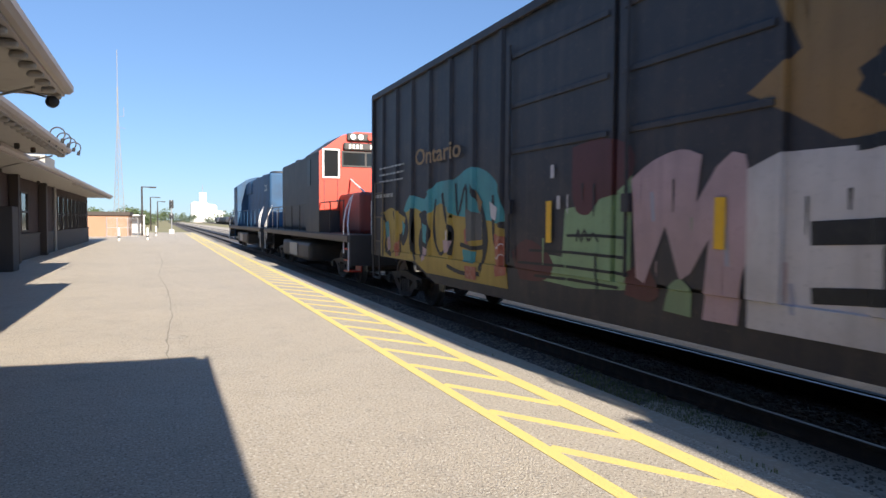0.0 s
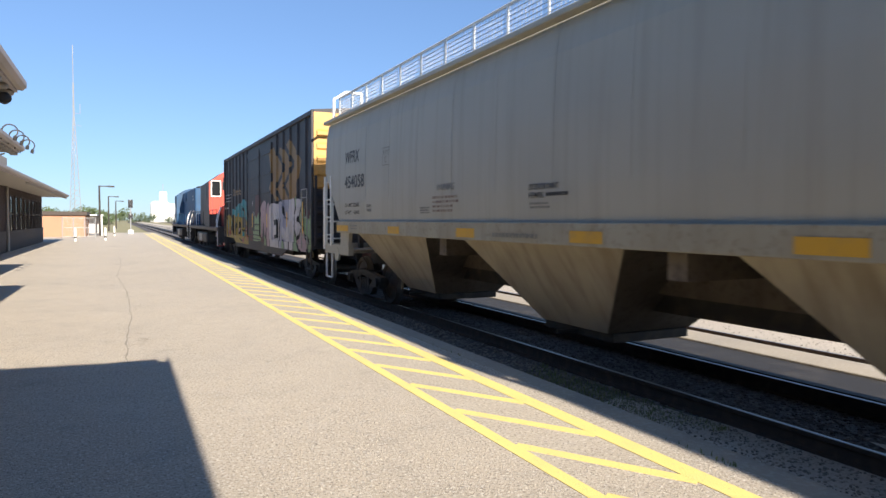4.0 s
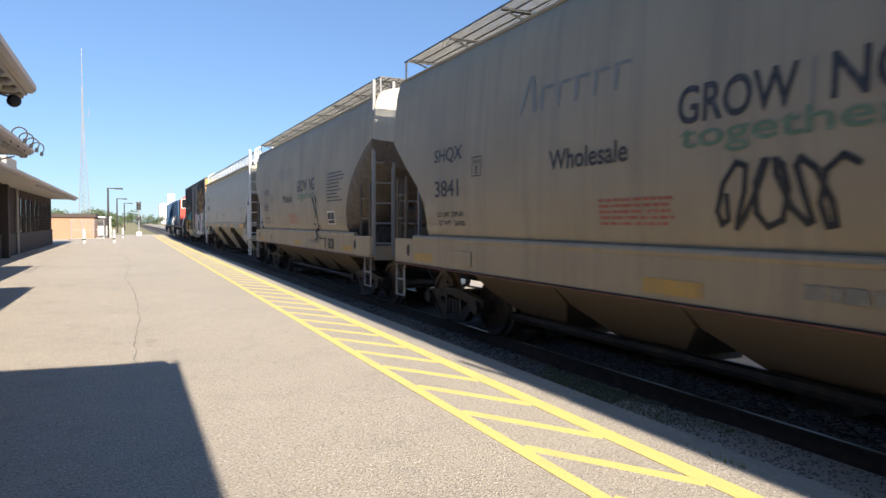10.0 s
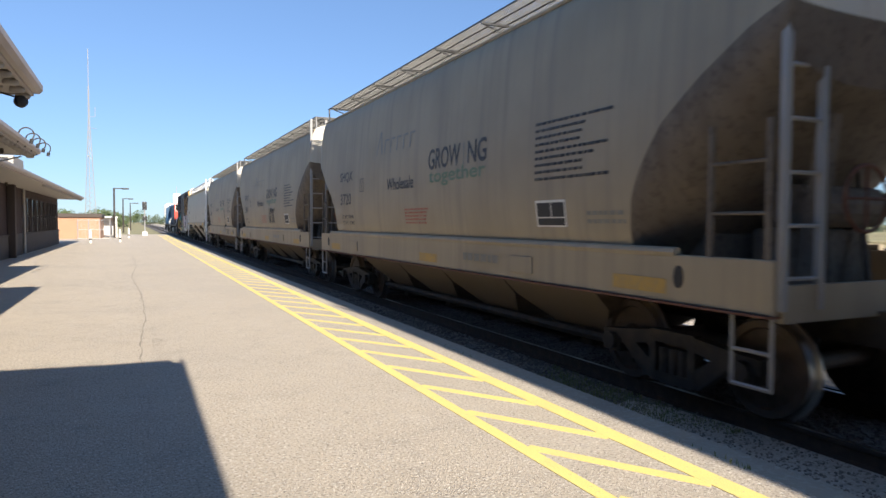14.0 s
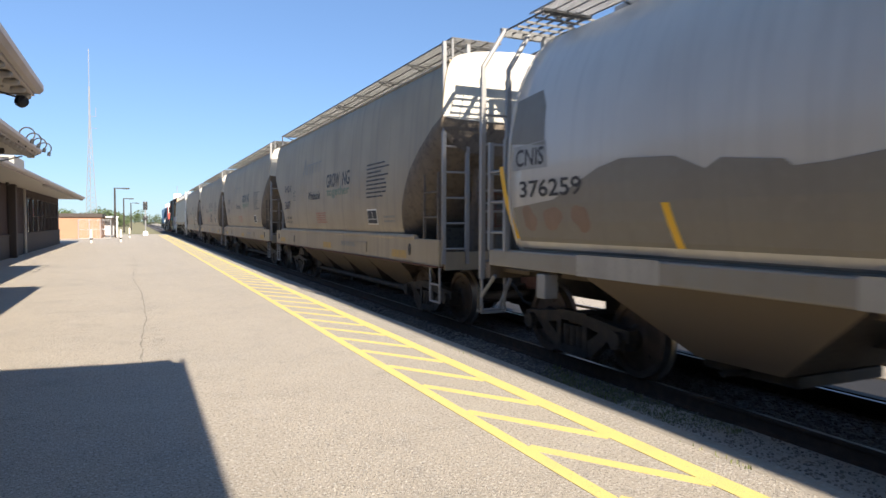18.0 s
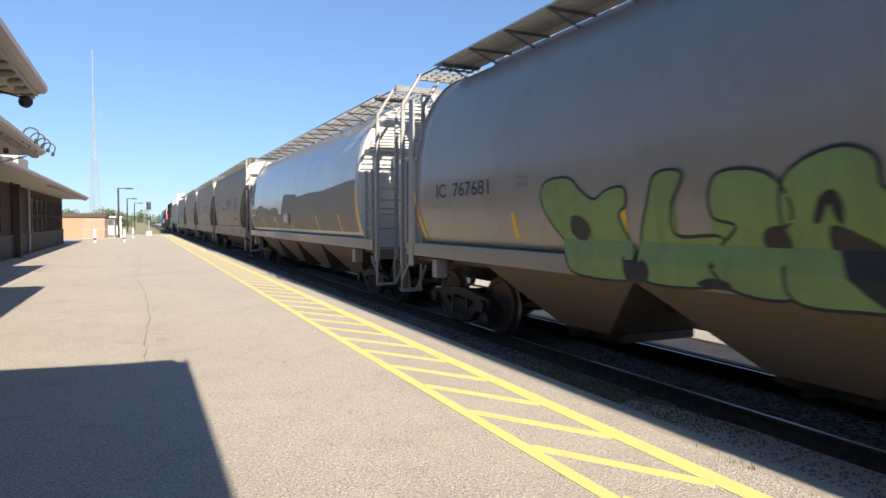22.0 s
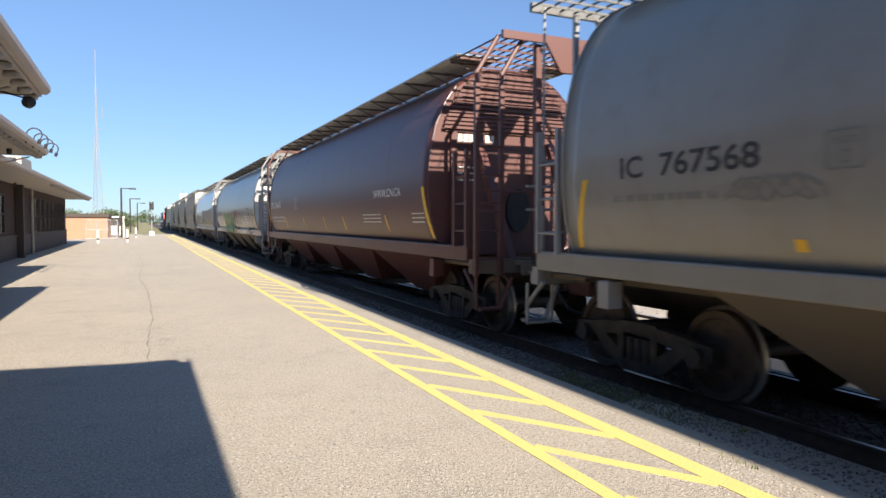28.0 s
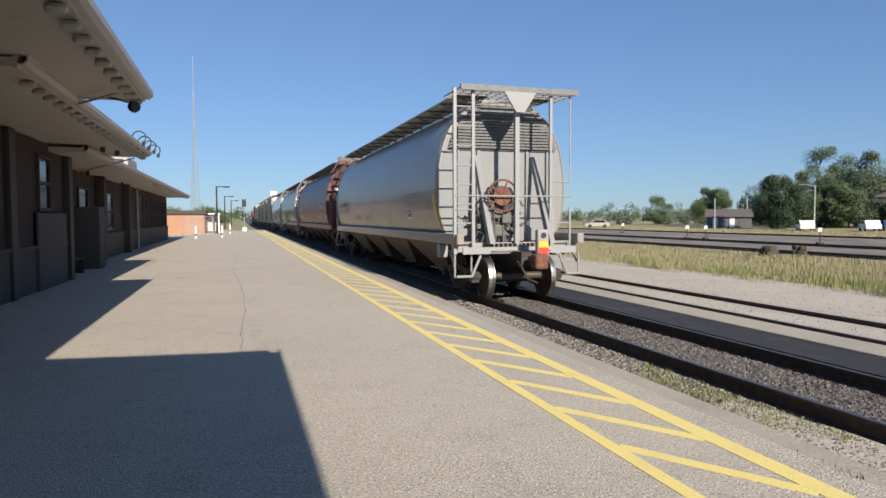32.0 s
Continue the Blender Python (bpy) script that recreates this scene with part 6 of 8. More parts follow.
    for s in (-1, 1):
        y = s * (half - 0.72)
        for q in (-1, 1):
            bm = bmesh.new()
            bar_run(bm, [(q * 1.3, y, 4.2), (q * 1.3, y, 4.75), (q * 1.0, y, 4.95), (q * 0.6, y, 4.95), (q * 0.6, y, 4.3)], 0.035)
            part("ladder_hoop", bm, "white_paint", car)
    roof_walk(car, half, "galvanised", 0.6, 1.1, 4.42, -half + 0.8, half - 0.8)
    hatch_line(car, "hopper_white", 4.5, -y1 + 1.0, y1 - 1.0, 10)
    lettering(car, "WFRX", F - 2.4, F - 3.36, 3.03, 3.29, "lettering_dark", wide)
    lettering(car, "454058", F - 2.4, F - 3.68, 2.49, 2.76, "lettering_dark", wide)
    lettering(car, "LD LMT 222600", F - 2.42, F - 3.37, 2.09, 2.17, "lettering_dark", wide)
    lettering(car, "LT WT    63400", F - 2.42, F - 3.38, 1.93, 2.01, "lettering_dark", wide)
    bars(car, F - 3.84, F - 4.12, 1.94, 2.12, 2, "lettering_grey", wide, 2, fill=0.6)
    plate_stencil(car, F - 4.72, 2.83, "C", "lettering_grey", wide, 0.34)
    lettering(car, "WARNING", F - 7.12, F - 7.74, 2.26, 2.37, "lettering_grey", wide)
    bars(car, F - 6.98, F - 7.94, 1.90, 2.18, 4, "stencil_faded_red", wide, 4, fill=0.5, words=(0.04, 0.14), ragged=0.3)
    bars(car, F - 6.48, F - 6.93, 1.90, 2.02, 3, "lettering_grey", wide, 5, fill=0.6, words=(0.04, 0.12), ragged=0.2)
    lettering(car, "EXTERIOR PAINT", F - 9.74, F - 10.34, 2.17, 2.24, "lettering_dark", wide)
    lettering(car, "HEMPEL", F - 9.74, F - 10.06, 2.07, 2.14, "lettering_dark", wide)
    bars(car, F - 10.1, F - 10.55, 2.07, 2.13, 1, "lettering_dark", wide, 6, fill=0.7, words=(0.05, 0.12))
    bars(car, F - 9.75, F - 10.2, 1.93, 2.02, 2, "lettering_grey", wide, 12, fill=0.6, words=(0.04, 0.12), ragged=0.3)
    bars(car, F - 15.85, F - 16.68, 2.27, 2.42, 3, "lettering_grey", wide, 7, words=(0.05, 0.16), ragged=0.3)
    bars(car, F - 15.72, F - 16.62, 1.88, 1.96, 1, "lettering_grey", wide, 8, words=(0.05, 0.16))
    sill = lambda z: 1.605
    for y, w in ((1.95, 0.85), (5.14, 0.55), (7.9, 0.55), (10.62, 0.55), (13.3, 0.55), (16.0, 1.03)):
        patch(car, "reflector_strip", [(F - y, 1.56), (F - y - w, 1.56), (F - y - w, 1.69), (F - y, 1.69)], "reflective_worn", sill, 0.003)
    bars(car, F - 8.96, F - 10.03, 1.57, 1.64, 1, "lettering_grey", sill, 10, fill=0.75, words=(0.05, 0.1))
    bars(car, F - 15.1, F - 15.75, 1.58, 1.70, 2, "lettering_grey", sill, 11, fill=0.6, words=(0.05, 0.1))
    bars(car, F - 2.96, F - 3.4, 1.58, 1.7, 2, "lettering_grey", sill, 9)
    return car


white_hopper(137.25, 156.4)


# --- graffiti-covered boxcar ---
def boxcar(p0, p1):
    car, half, mid = car_thing("boxcar", p0, p1, "black ribbed boxcar with yellow ends and large graffiti", "boxcar")
    F = half
    running_gear(car, half, (-half + 2.35, half - 2.35))
    y1 = half - 0.90
    prof = [(0.0, 1.02), (1.33, 1.02), (1.33, 4.70), (1.31, 4.79), (0.0, 4.93)]
    DOORS = ((0.45, 1.25), (-1.95, 1.05))
    RIBS = [y for y in spread(-y1 + 0.75, y1 - 0.75, 16) if all(abs(y - d) > w + 0.1 for d, w in DOORS)]
    bm = shell(prof, lambda e: 0.0, -y1 + 0.03, y1 - 0.03, [-y1 + 0.03, 0, y1 - 0.03])
    part("body", bm, "boxcar_black", car)
    # roof ribs
    bm = bmesh.new()
    for y in spread(-y1 + 0.3, y1 - 0.3, 16):
        for s in (-1, 1):
            cyl(bm, (0, y, 4.935), (s * 1.31, y, 4.80), 0.025, 5)
    part("roof_rib", bm, "boxcar_black", car)
    for s in (-1, 1):
        # fish-belly side sill
        bm = bmesh.new()
        prism(bm, [(-y1, 1.12), (-y1, 0.98), (-y1 + 2.8, 0.96), (-y1 + 3.9, 0.64), (y1 - 3.9, 0.64), (y1 - 2.8, 0.96), (y1, 0.98), (y1, 1.12)], "x", s * 1.332, s * 1.36)
        part("side_sill", bm, "boxcar_black", car)
        bm = bmesh.new()
        box(bm, *sorted((s * 1.332, s * 1.40)), -y1, y1, 4.64, 4.77, bevel=0.015)
        part("top_chord", bm, "boxcar_black", car)
        for y in (-y1, y1 - 0.09):
            bm = bmesh.new()
            box(bm, *sorted((s * 1.332, s * 1.40)), y, y + 0.09, 1.0, 4.7, bevel=0.012)
            part("corner_post", bm, "boxcar_black", car)
        # side ribs, none at the doors
        for y in RIBS:
            bm = bmesh.new()
            prism(bm, [(s * 1.331, y - 0.08), (s * 1.385, y - 0.04), (s * 1.385, y + 0.04), (s * 1.331, y + 0.08)], "z", 1.13, 4.63)
            part("side_rib", bm, "boxcar_black", car)
        for y, w in DOORS:
            bm = bmesh.new()
            box(bm, *sorted((s * 1.332, s * 1.385)), y - w, y + w, 1.16, 4.46)
            d = part("door", bm, "boxcar_black", car)
            bm = bmesh.new()
            for z in (2.75, 3.4, 4.1):
                box(bm, *sorted((s * 1.386, s * 1.41)), y - w + 0.08, y + w - 0.08, z, z + 0.07, bevel=0.01)
            part("door_rib", bm, "boxcar_black", d)
            bm = bmesh.new()
            cyl(bm, (s * 1.43, y + w - 0.2, 1.2), (s * 1.43, y + w - 0.2, 4.3), 0.02, 6)
            box(bm, *sorted((s * 1.395, s * 1.45)), y + w - 0.26, y + w - 0.14, 1.9, 2.1)
            part("lock_rod", bm, "boxcar_black", d)
    # corrugated ends
    for s in (-1, 1):
        bm = bmesh.new()
        a, b = sorted((s * (y1 - 0.028), s * y1))
        # lower half black: rusty dark steel plus the following car's shadow, as colour
        box(bm, -1.33, 1.33, a, b, 1.02, 2.68)
        part("lower_end_wall", bm, "boxcar_black", car)
        bm = bmesh.new()
        box(bm, -1.33, 1.33, a, b, 2.681, 4.72)
        e = part("end_wall", bm, "boxcar_yellow", car, "yellow-orange corrugated steel end")
        for k in range(9):
            z = 1.35 + k * 0.35
            bm = bmesh.new()
            prism(bm, [(s * (y1 + 0.001), z - 0.10), (s * (y1 + 0.05), z - 0.05), (s * (y1 + 0.05), z + 0.05), (s * (y1 + 0.001), z + 0.10)], "x", -1.25, 1.25)
            part("corrugation", bm, "boxcar_yellow" if z > 2.7 else "boxcar_black", e)
        ladder(car, "end_ladder", "boxcar_black", *sorted((s * 1.3, s * 0.85)), s * (y1 + 0.09), 1.1, 3.0)
        for q in (-1, 1):
            ladder(car, "side_ladder", "cover_patch" if s < 0 else "hopper_under", s * (y1 - 0.98), s * (y1 - 0.38), q * 1.43, 1.0, 2.66, 0.55, 0.013, 0.014, "y")
            bm = bmesh.new()
            bar_run(bm, [(q * 1.43, s * (y1 - 0.98), 2.66), (q * 1.43, s * (y1 - 0.38), 2.66)], 0.014, 5)
            part("grab_bar", bm, "cover_patch" if s < 0 else "hopper_under", car)
            bm = bmesh.new()
            ys = (s * (y1 - 0.6), s * (y1 - 0.12))
            bar_run(bm, [(q * 1.38, ys[0], 1.0), (q * 1.38, ys[0], 0.46), (q * 1.38, ys[1], 0.46), (q * 1.38, ys[1], 1.0)], 0.022)
            part("stirrup_step", bm, "boxcar_black", car)
    bm = bmesh.new()
    box(bm, -0.5, 0.5, -2.5, 2.5, 0.55, 0.95)
    part("underframe_gear", bm, "iron_dark", car)
    # paint on the platform side follows the ribs and doors
    cuts = []
    for y in RIBS:
        cuts += [(y - 0.08, 1.331), (y - 0.04, 1.386), (y + 0.04, 1.386), (y + 0.08, 1.331)]
    for d, w in DOORS:
        cuts += [(d - w - 0.004, 1.331), (d - w, 1.386), (d + w, 1.386), (d + w + 0.004, 1.331)]
    cuts.sort()
    cut_y, cut_x = [c[0] for c in cuts], [c[1] for c in cuts]
    O = F - 0.80

    def P(name, pts, mat, lift, parent=None):
        """A sprayed or painted patch; y from the car's front corner."""
        bm = bmesh.new()
        f = bm.faces.new([bm.verts.new((0, O - y, z)) for y, z in pts])
        bmesh.ops.triangulate(bm, faces=[f])
        lo, hi = min(O - y for y, _ in pts), max(O - y for y, _ in pts)
        for c in cut_y:
            if lo < c < hi:
                bmesh.ops.bisect_plane(bm, geom=list(bm.verts) + list(bm.edges) + list(bm.faces), plane_co=(0, c, 0), plane_no=(0, 1, 0))
        for c in (1.12, 1.13):
            bmesh.ops.bisect_plane(bm, geom=list(bm.verts) + list(bm.edges) + list(bm.faces), plane_co=(0, 0, c), plane_no=(0, 0, 1))
        for v in bm.verts:
            v.co.x = -(float(np.interp(v.co.y, cut_y, cut_x)) + lift + 0.0)
            if v.co.z < 1.125:
                v.co.x = -(1.362 + lift)
        bmesh.ops.recalc_face_normals(bm, faces=bm.faces)
        return part(name, bm, mat, car)

    def line(pts, width, mat, lift, name="spray_line"):
        """A sprayed line through the points, as one ribbon."""
        left, right = [], []
        for i, (y, z) in enumerate(pts):
            a, b = pts[max(i - 1, 0)], pts[min(i + 1, len(pts) - 1)]
            d = Vector((b[0] - a[0], b[1] - a[1])).normalized() * width / 2
            left.append((y - d.y, z + d.x))
            right.append((y + d.y, z - d.x))
        return P(name, left + right[::-1], mat, lift)

    def curve(pts, n=5):
        """More points along a smooth line."""
        out = []
        for i in range(len(pts) - 1):
            a, b, c, d = [Vector(pts[min(max(k, 0), len(pts) - 1)]) for k in (i - 1, i, i + 1, i + 2)]
            for k in range(n):
                t = k / n
                v = 0.5 * (2 * b + (c - a) * t + (2 * a - 5 * b + 4 * c - d) * t * t + (3 * b - a - 3 * c + d) * t ** 3)
                out.append((v.x, v.y))
        return out + [tuple(pts[-1])]

    K = "black_paint"
    # three tan arrowheads parted by dark zigzags
    P("arrow_mark", [(11.65, 4.28), (11.15, 4.1), (12.1, 3.49), (11.12, 2.9), (11.95, 2.42), (14.83, 2.45), (14.79, 2.62), (14.48, 2.86), (14.89, 3.14), (15.54, 3.51), (14.07, 4.32), (13.55, 4.15), (13.6, 3.98), (12.62, 4.17), (12.5, 3.95), (12.0, 4.12)], "graffiti_tan", 0.003)
    for k, zig in enumerate(([(11.9, 4.24), (13.40, 3.47), (12.10, 2.84), (12.66, 2.48)], [(13.45, 4.1), (14.63, 3.49), (13.32, 2.90), (14.11, 2.42)])):
        for i, (p, q) in enumerate(zip(zig, zig[1:])):
            line([p, q], 0.18, K, 0.006 + 0.0008 * i)
    # big pale letters on black
    P("spray_letter", curve([(9.62, 2.25), (9.95, 2.42), (10.35, 2.5), (10.62, 2.42)], 3) + [(10.56, 1.98), (10.8, 2.3), (10.98, 2.42), (11.12, 2.38), (11.2, 2.1), (11.26, 1.8), (11.1, 1.3), (11.05, 0.88), (10.64, 0.88), (10.78, 1.72), (10.5, 1.3), (10.36, 1.22), (10.15, 1.75), (10.05, 1.55), (9.85, 1.15), (9.72, 1.2), (9.75, 1.6)], "graffiti_pink", 0.010)
    P("spray_letter", [(11.14, 2.25), (11.47, 2.37), (12.08, 2.33), (12.45, 2.36), (12.62, 2.1), (12.56, 1.6), (12.53, 1.2), (12.62, 0.88), (11.15, 0.88), (11.3, 1.5), (11.34, 1.94)], "graffiti_pale", 0.010)
    P("spray_letter", [(12.45, 2.36), (12.73, 2.44), (13.0, 2.4), (13.26, 2.2), (13.42, 1.95), (13.45, 2.37), (13.68, 2.43), (13.96, 2.44), (14.01, 1.7), (13.97, 0.88), (12.62, 0.88), (12.53, 1.2), (12.56, 1.6)], "graffiti_lilac", 0.0103)
    P("spray_shape", [(13.02, 1.84), (13.43, 1.41), (13.79, 1.81), (13.94, 1.78), (13.92, 0.9), (13.5, 0.9), (13.24, 1.3)], "graffiti_pale", 0.0115)
    P("spray_letter", [(14.18, 2.42), (14.46, 2.47), (14.67, 2.42), (14.68, 2.05), (14.64, 1.57), (14.57, 0.88), (14.05, 0.88), (14.1, 1.7)], "graffiti_pale", 0.010)
    P("spray_letter", [(15.16, 2.43), (15.57, 2.37), (15.18, 1.83), (15.52, 1.63), (15.12, 1.22), (14.66, 1.49), (14.68, 2.02)], "graffiti_pale", 0.0102)
    P("spray_letter", [(15.54, 1.59), (15.8, 1.47), (16.28, 1.16), (16.15, 0.9), (15.55, 0.9), (15.26, 0.98), (15.15, 1.17)], "graffiti_pink", 0.010)
    P("spray_shape", curve([(10.12, 0.9), (10.2, 1.14), (10.36, 1.24), (10.5, 1.16)], 3) + [(10.50, 0.88)], "graffiti_green", 0.012)
    P("spray_shape", [(13.02, 1.60), (13.42, 0.88), (13.0, 0.88)], "graffiti_green", 0.012)
    P("spray_shape", [(14.66, 1.42), (15.24, 0.88), (14.6, 0.88)], "graffiti_green", 0.012)
    P("spray_shape", [(14.72, 2.50), (15.06, 2.44), (14.92, 2.26), (14.72, 2.08)], "graffiti_green", 0.009)
    P("spray_shape", [(15.24, 1.84), (15.71, 2.22), (15.70, 1.52), (15.52, 1.67)], "graffiti_green", 0.0105)
    P("spray_shape", [(15.78, 2.13), (16.1, 2.04), (16.4, 1.96), (16.74, 1.84), (16.74, 0.95), (16.40, 0.90), (16.38, 1.26), (15.9, 1.53), (15.74, 1.56)], "graffiti_green", 0.010)
    P("spray_shape", curve([(16.11, 2.10), (16.13, 1.93), (16.26, 1.83), (16.43, 1.86), (16.44, 2.06)], 3), "graffiti_maroon", 0.0115)
    # black outlines and counters
    for w, pts in ((0.19, [(11.72, 1.71), (12.36, 1.74)]), (0.07, [(12.44, 1.87), (12.36, 1.6), (12.37, 1.28)]), (0.13, [(11.74, 1.22), (12.38, 1.27)]), (0.075, [(12.75, 1.84), (12.55, 1.56), (12.53, 1.18), (12.62, 0.9)]),
                   (0.10, [(12.08, 2.37), (12.45, 2.39), (12.73, 2.47), (13.06, 2.40), (13.26, 2.21), (13.40, 1.86)]), (0.07, [(13.0, 1.66), (13.24, 1.17), (13.4, 0.88)]), (0.05, [(13.38, 1.90), (13.6, 1.85), (13.79, 1.85)]),
                   (0.15, [(14.11, 2.50), (14.04, 1.7), (13.99, 0.88)]), (0.09, [(15.66, 2.41), (15.40, 2.08)]), (0.09, [(15.40, 2.08), (15.19, 1.82)]), (0.10, [(15.17, 1.82), (15.55, 1.62)]), (0.09, [(15.55, 1.63), (15.11, 1.21)]),
                   (0.10, [(15.13, 2.52), (14.92, 2.23), (14.65, 1.98)]), (0.09, [(14.68, 1.9), (14.63, 1.5), (14.58, 0.88)]), (0.12, [(14.66, 1.50), (14.95, 1.2), (15.3, 0.88)]), (0.12, [(15.52, 1.65), (15.85, 1.52), (16.35, 1.19), (16.30, 0.9)])):
        line(pts, w, K, 0.0145)
    for pts in ([(9.95, 2.1), (9.98, 1.8)], [(10.9, 1.9), (10.95, 1.4)], [(11.55, 1.3), (11.6, 1.05)], [(13.9, 1.6), (13.92, 1.2)], [(14.5, 1.9), (14.52, 1.5)]):
        line(pts, 0.05, "graffiti_lilac", 0.014)
    # green fill and dark red over the doors
    P("spray_shape", [(9.62, 2.4), (9.58, 1.45), (9.62, 1.05), (8.6, 0.98), (7.6, 1.02), (7.1, 1.2), (7.6, 1.38), (8.3, 1.35), (8.35, 1.95), (8.75, 2.0), (9.05, 2.12), (9.2, 2.3)], "graffiti_green", 0.003)
    P("spray_shape", curve([(8.5, 2.15), (8.6, 1.92), (8.85, 1.88), (9.05, 2.05), (9.3, 2.1), (9.62, 2.3), (9.6, 2.6), (9.1, 2.75), (8.5, 2.7)], 3), "graffiti_maroon", 0.005)
    P("spray_shape", curve([(7.0, 1.35), (7.4, 1.55), (7.9, 1.42), (8.1, 1.2), (7.8, 1.0), (7.2, 0.98)], 3), "graffiti_maroon", 0.006)
    P("spray_shape", curve([(9.55, 1.25), (9.85, 1.35), (10.05, 1.1), (9.9, 0.96), (9.5, 1.0)], 3), "graffiti_maroon", 0.006)
    for z, y0, y1_ in ((1.40, 7.5, 9.5), (1.22, 7.2, 9.6), (1.62, 8.4, 9.5), (1.06, 7.6, 9.4)):
        line([(y0, z), ((y0 + y1_) / 2, z + 0.015), (y1_, z)], 0.035, K, 0.009)
    line(curve([(8.62, 1.55), (8.65, 1.7), (8.72, 1.55), (8.78, 1.7), (8.86, 1.56), (8.95, 1.66), (9.05, 1.56)], 3), 0.03, K, 0.010)
    # drips and overspray
    rnd = random.Random(5)
    for k in range(34):
        y, z = rnd.uniform(7.0, 16.6), rnd.uniform(1.2, 2.3)
        l = rnd.uniform(0.12, 0.5)
        w = rnd.uniform(0.008, 0.02)
        P("spray_drip", [(y - w, z), (y + w, z), (y + w * 0.5, z - l), (y - w * 0.5, z - l)], ("graffiti_pale", "graffiti_green", K, "graffiti_pink", K)[k % 5], 0.017 + 0.0002 * k)
    # colourful piece near the front end
    P("spray_ground", curve([(2.2, 2.0), (2.6, 2.32), (3.4, 2.22), (4.0, 2.5), (4.8, 2.52), (5.4, 2.68), (6.0, 2.6), (6.5, 2.3), (6.7, 1.8)], 3) + [(5.0, 1.5), (2.4, 1.7)], "graffiti_teal", 0.002)
    P("spray_ground", curve([(0.75, 1.95), (1.4, 2.08), (2.2, 1.95), (2.9, 2.05), (3.6, 1.9), (4.2, 2.12), (4.9, 1.85), (5.6, 1.75), (6.2, 1.8), (6.75, 1.65)], 3) + [(6.85, 0.8), (3.6, 0.8), (3.0, 0.98), (0.75, 0.98)], "graffiti_gold", 0.004)
    strokes = ([(0.85, 1.95), (1.15, 1.6), (1.0, 1.2), (1.5, 1.05)], [(1.55, 2.0), (1.75, 1.5), (1.6, 1.1)], [(1.9, 2.0), (2.3, 1.95), (2.5, 1.6), (2.2, 1.3), (2.0, 1.5), (2.05, 1.05)], [(2.8, 2.05), (2.75, 1.4), (3.0, 1.0)],
               [(3.15, 1.9), (3.5, 1.95), (3.75, 1.6), (3.6, 1.2), (3.3, 1.1), (3.15, 1.4), (3.35, 1.7), (3.55, 1.5)], [(4.0, 2.2), (3.9, 1.6), (4.2, 1.2), (4.5, 1.3)], [(4.3, 2.3), (4.5, 1.8), (4.8, 1.6), (4.7, 1.2)],
               [(4.9, 2.45), (5.0, 1.9), (5.3, 2.4), (5.35, 1.8)], [(5.1, 1.4), (5.6, 1.35), (6.1, 1.4)], [(5.5, 2.4), (5.9, 2.0), (6.1, 1.5), (5.9, 1.0)], [(6.3, 2.2), (6.35, 1.5), (6.7, 1.1)], [(4.6, 1.0), (5.2, 0.92), (5.9, 0.95)])
    for k, pts in enumerate(strokes):
        line(curve(pts, 4), 0.07 if k % 3 else 0.10, K, 0.008 + 0.0003 * k)
    fills = (("graffiti_pink", [(1.15, 1.5), (1.3, 1.6), (1.4, 1.2), (1.2, 1.1)]), ("graffiti_teal", [(1.0, 1.75), (1.25, 1.8), (1.3, 1.45), (1.1, 1.4)]), ("graffiti_teal", [(2.15, 1.8), (2.35, 1.7), (2.2, 1.45)]), ("lettering_red", [(1.75, 1.25), (1.95, 1.4), (2.0, 1.05), (1.8, 1.02)]),
             ("graffiti_teal", [(3.3, 1.75), (3.55, 1.7), (3.5, 1.35), (3.35, 1.4)]), ("graffiti_pink", [(3.35, 1.3), (3.55, 1.25), (3.5, 1.05), (3.35, 1.0)]), ("graffiti_pale", [(4.45, 1.6), (4.6, 1.7), (4.62, 1.35), (4.5, 1.3)]), ("graffiti_pink", [(4.35, 1.45), (4.75, 1.45), (4.7, 1.25), (4.4, 1.22)]),
             ("lettering_red", [(5.25, 1.65), (5.4, 1.7), (5.42, 1.4), (5.28, 1.42)]), ("dark_patch", [(5.3, 2.0), (5.95, 1.9), (5.95, 1.5), (5.35, 1.45)]), ("graffiti_teal", [(5.2, 1.32), (5.75, 1.3), (5.7, 1.1), (5.25, 1.12)]), ("lettering_red", [(5.35, 1.05), (5.8, 1.05), (5.8, 0.84), (5.4, 0.84)]),
             ("graffiti_tan", [(5.7, 2.3), (5.95, 2.1), (5.85, 1.9)]), ("lettering_red", [(6.35, 1.6), (6.8, 1.55), (6.8, 1.0), (6.45, 0.95)]), ("graffiti_pale", [(6.2, 2.1), (6.45, 2.0), (6.4, 1.8), (6.25, 1.85)]))
    for k, (m, pts) in enumerate(fills):
        P("spray_shape", pts, m, 0.0125 + 0.0002 * k)
    for q in (1.38, 1.22):
        line(curve([(6.42, q), (6.5, q + 0.08), (6.56, q), (6.63, q + 0.08), (6.72, q)], 3), 0.02, "graffiti_pale", 0.017)
    # a faded place name and small print
    small = lambda z: 1.386
    lettering(car, "Ontario", O - 3.05, O - 5.2, 2.88, 3.2, "graffiti_tan", small, "faded_mark")
    bars(car, O - 0.7, O - 2.4, 2.55, 3.0, 3, "cover_patch", small, 6, fill=0.25)
    bars(car, O - 0.4, O - 1.7, 2.2, 2.4, 1, "cover_patch", small, 7, fill=0.4)
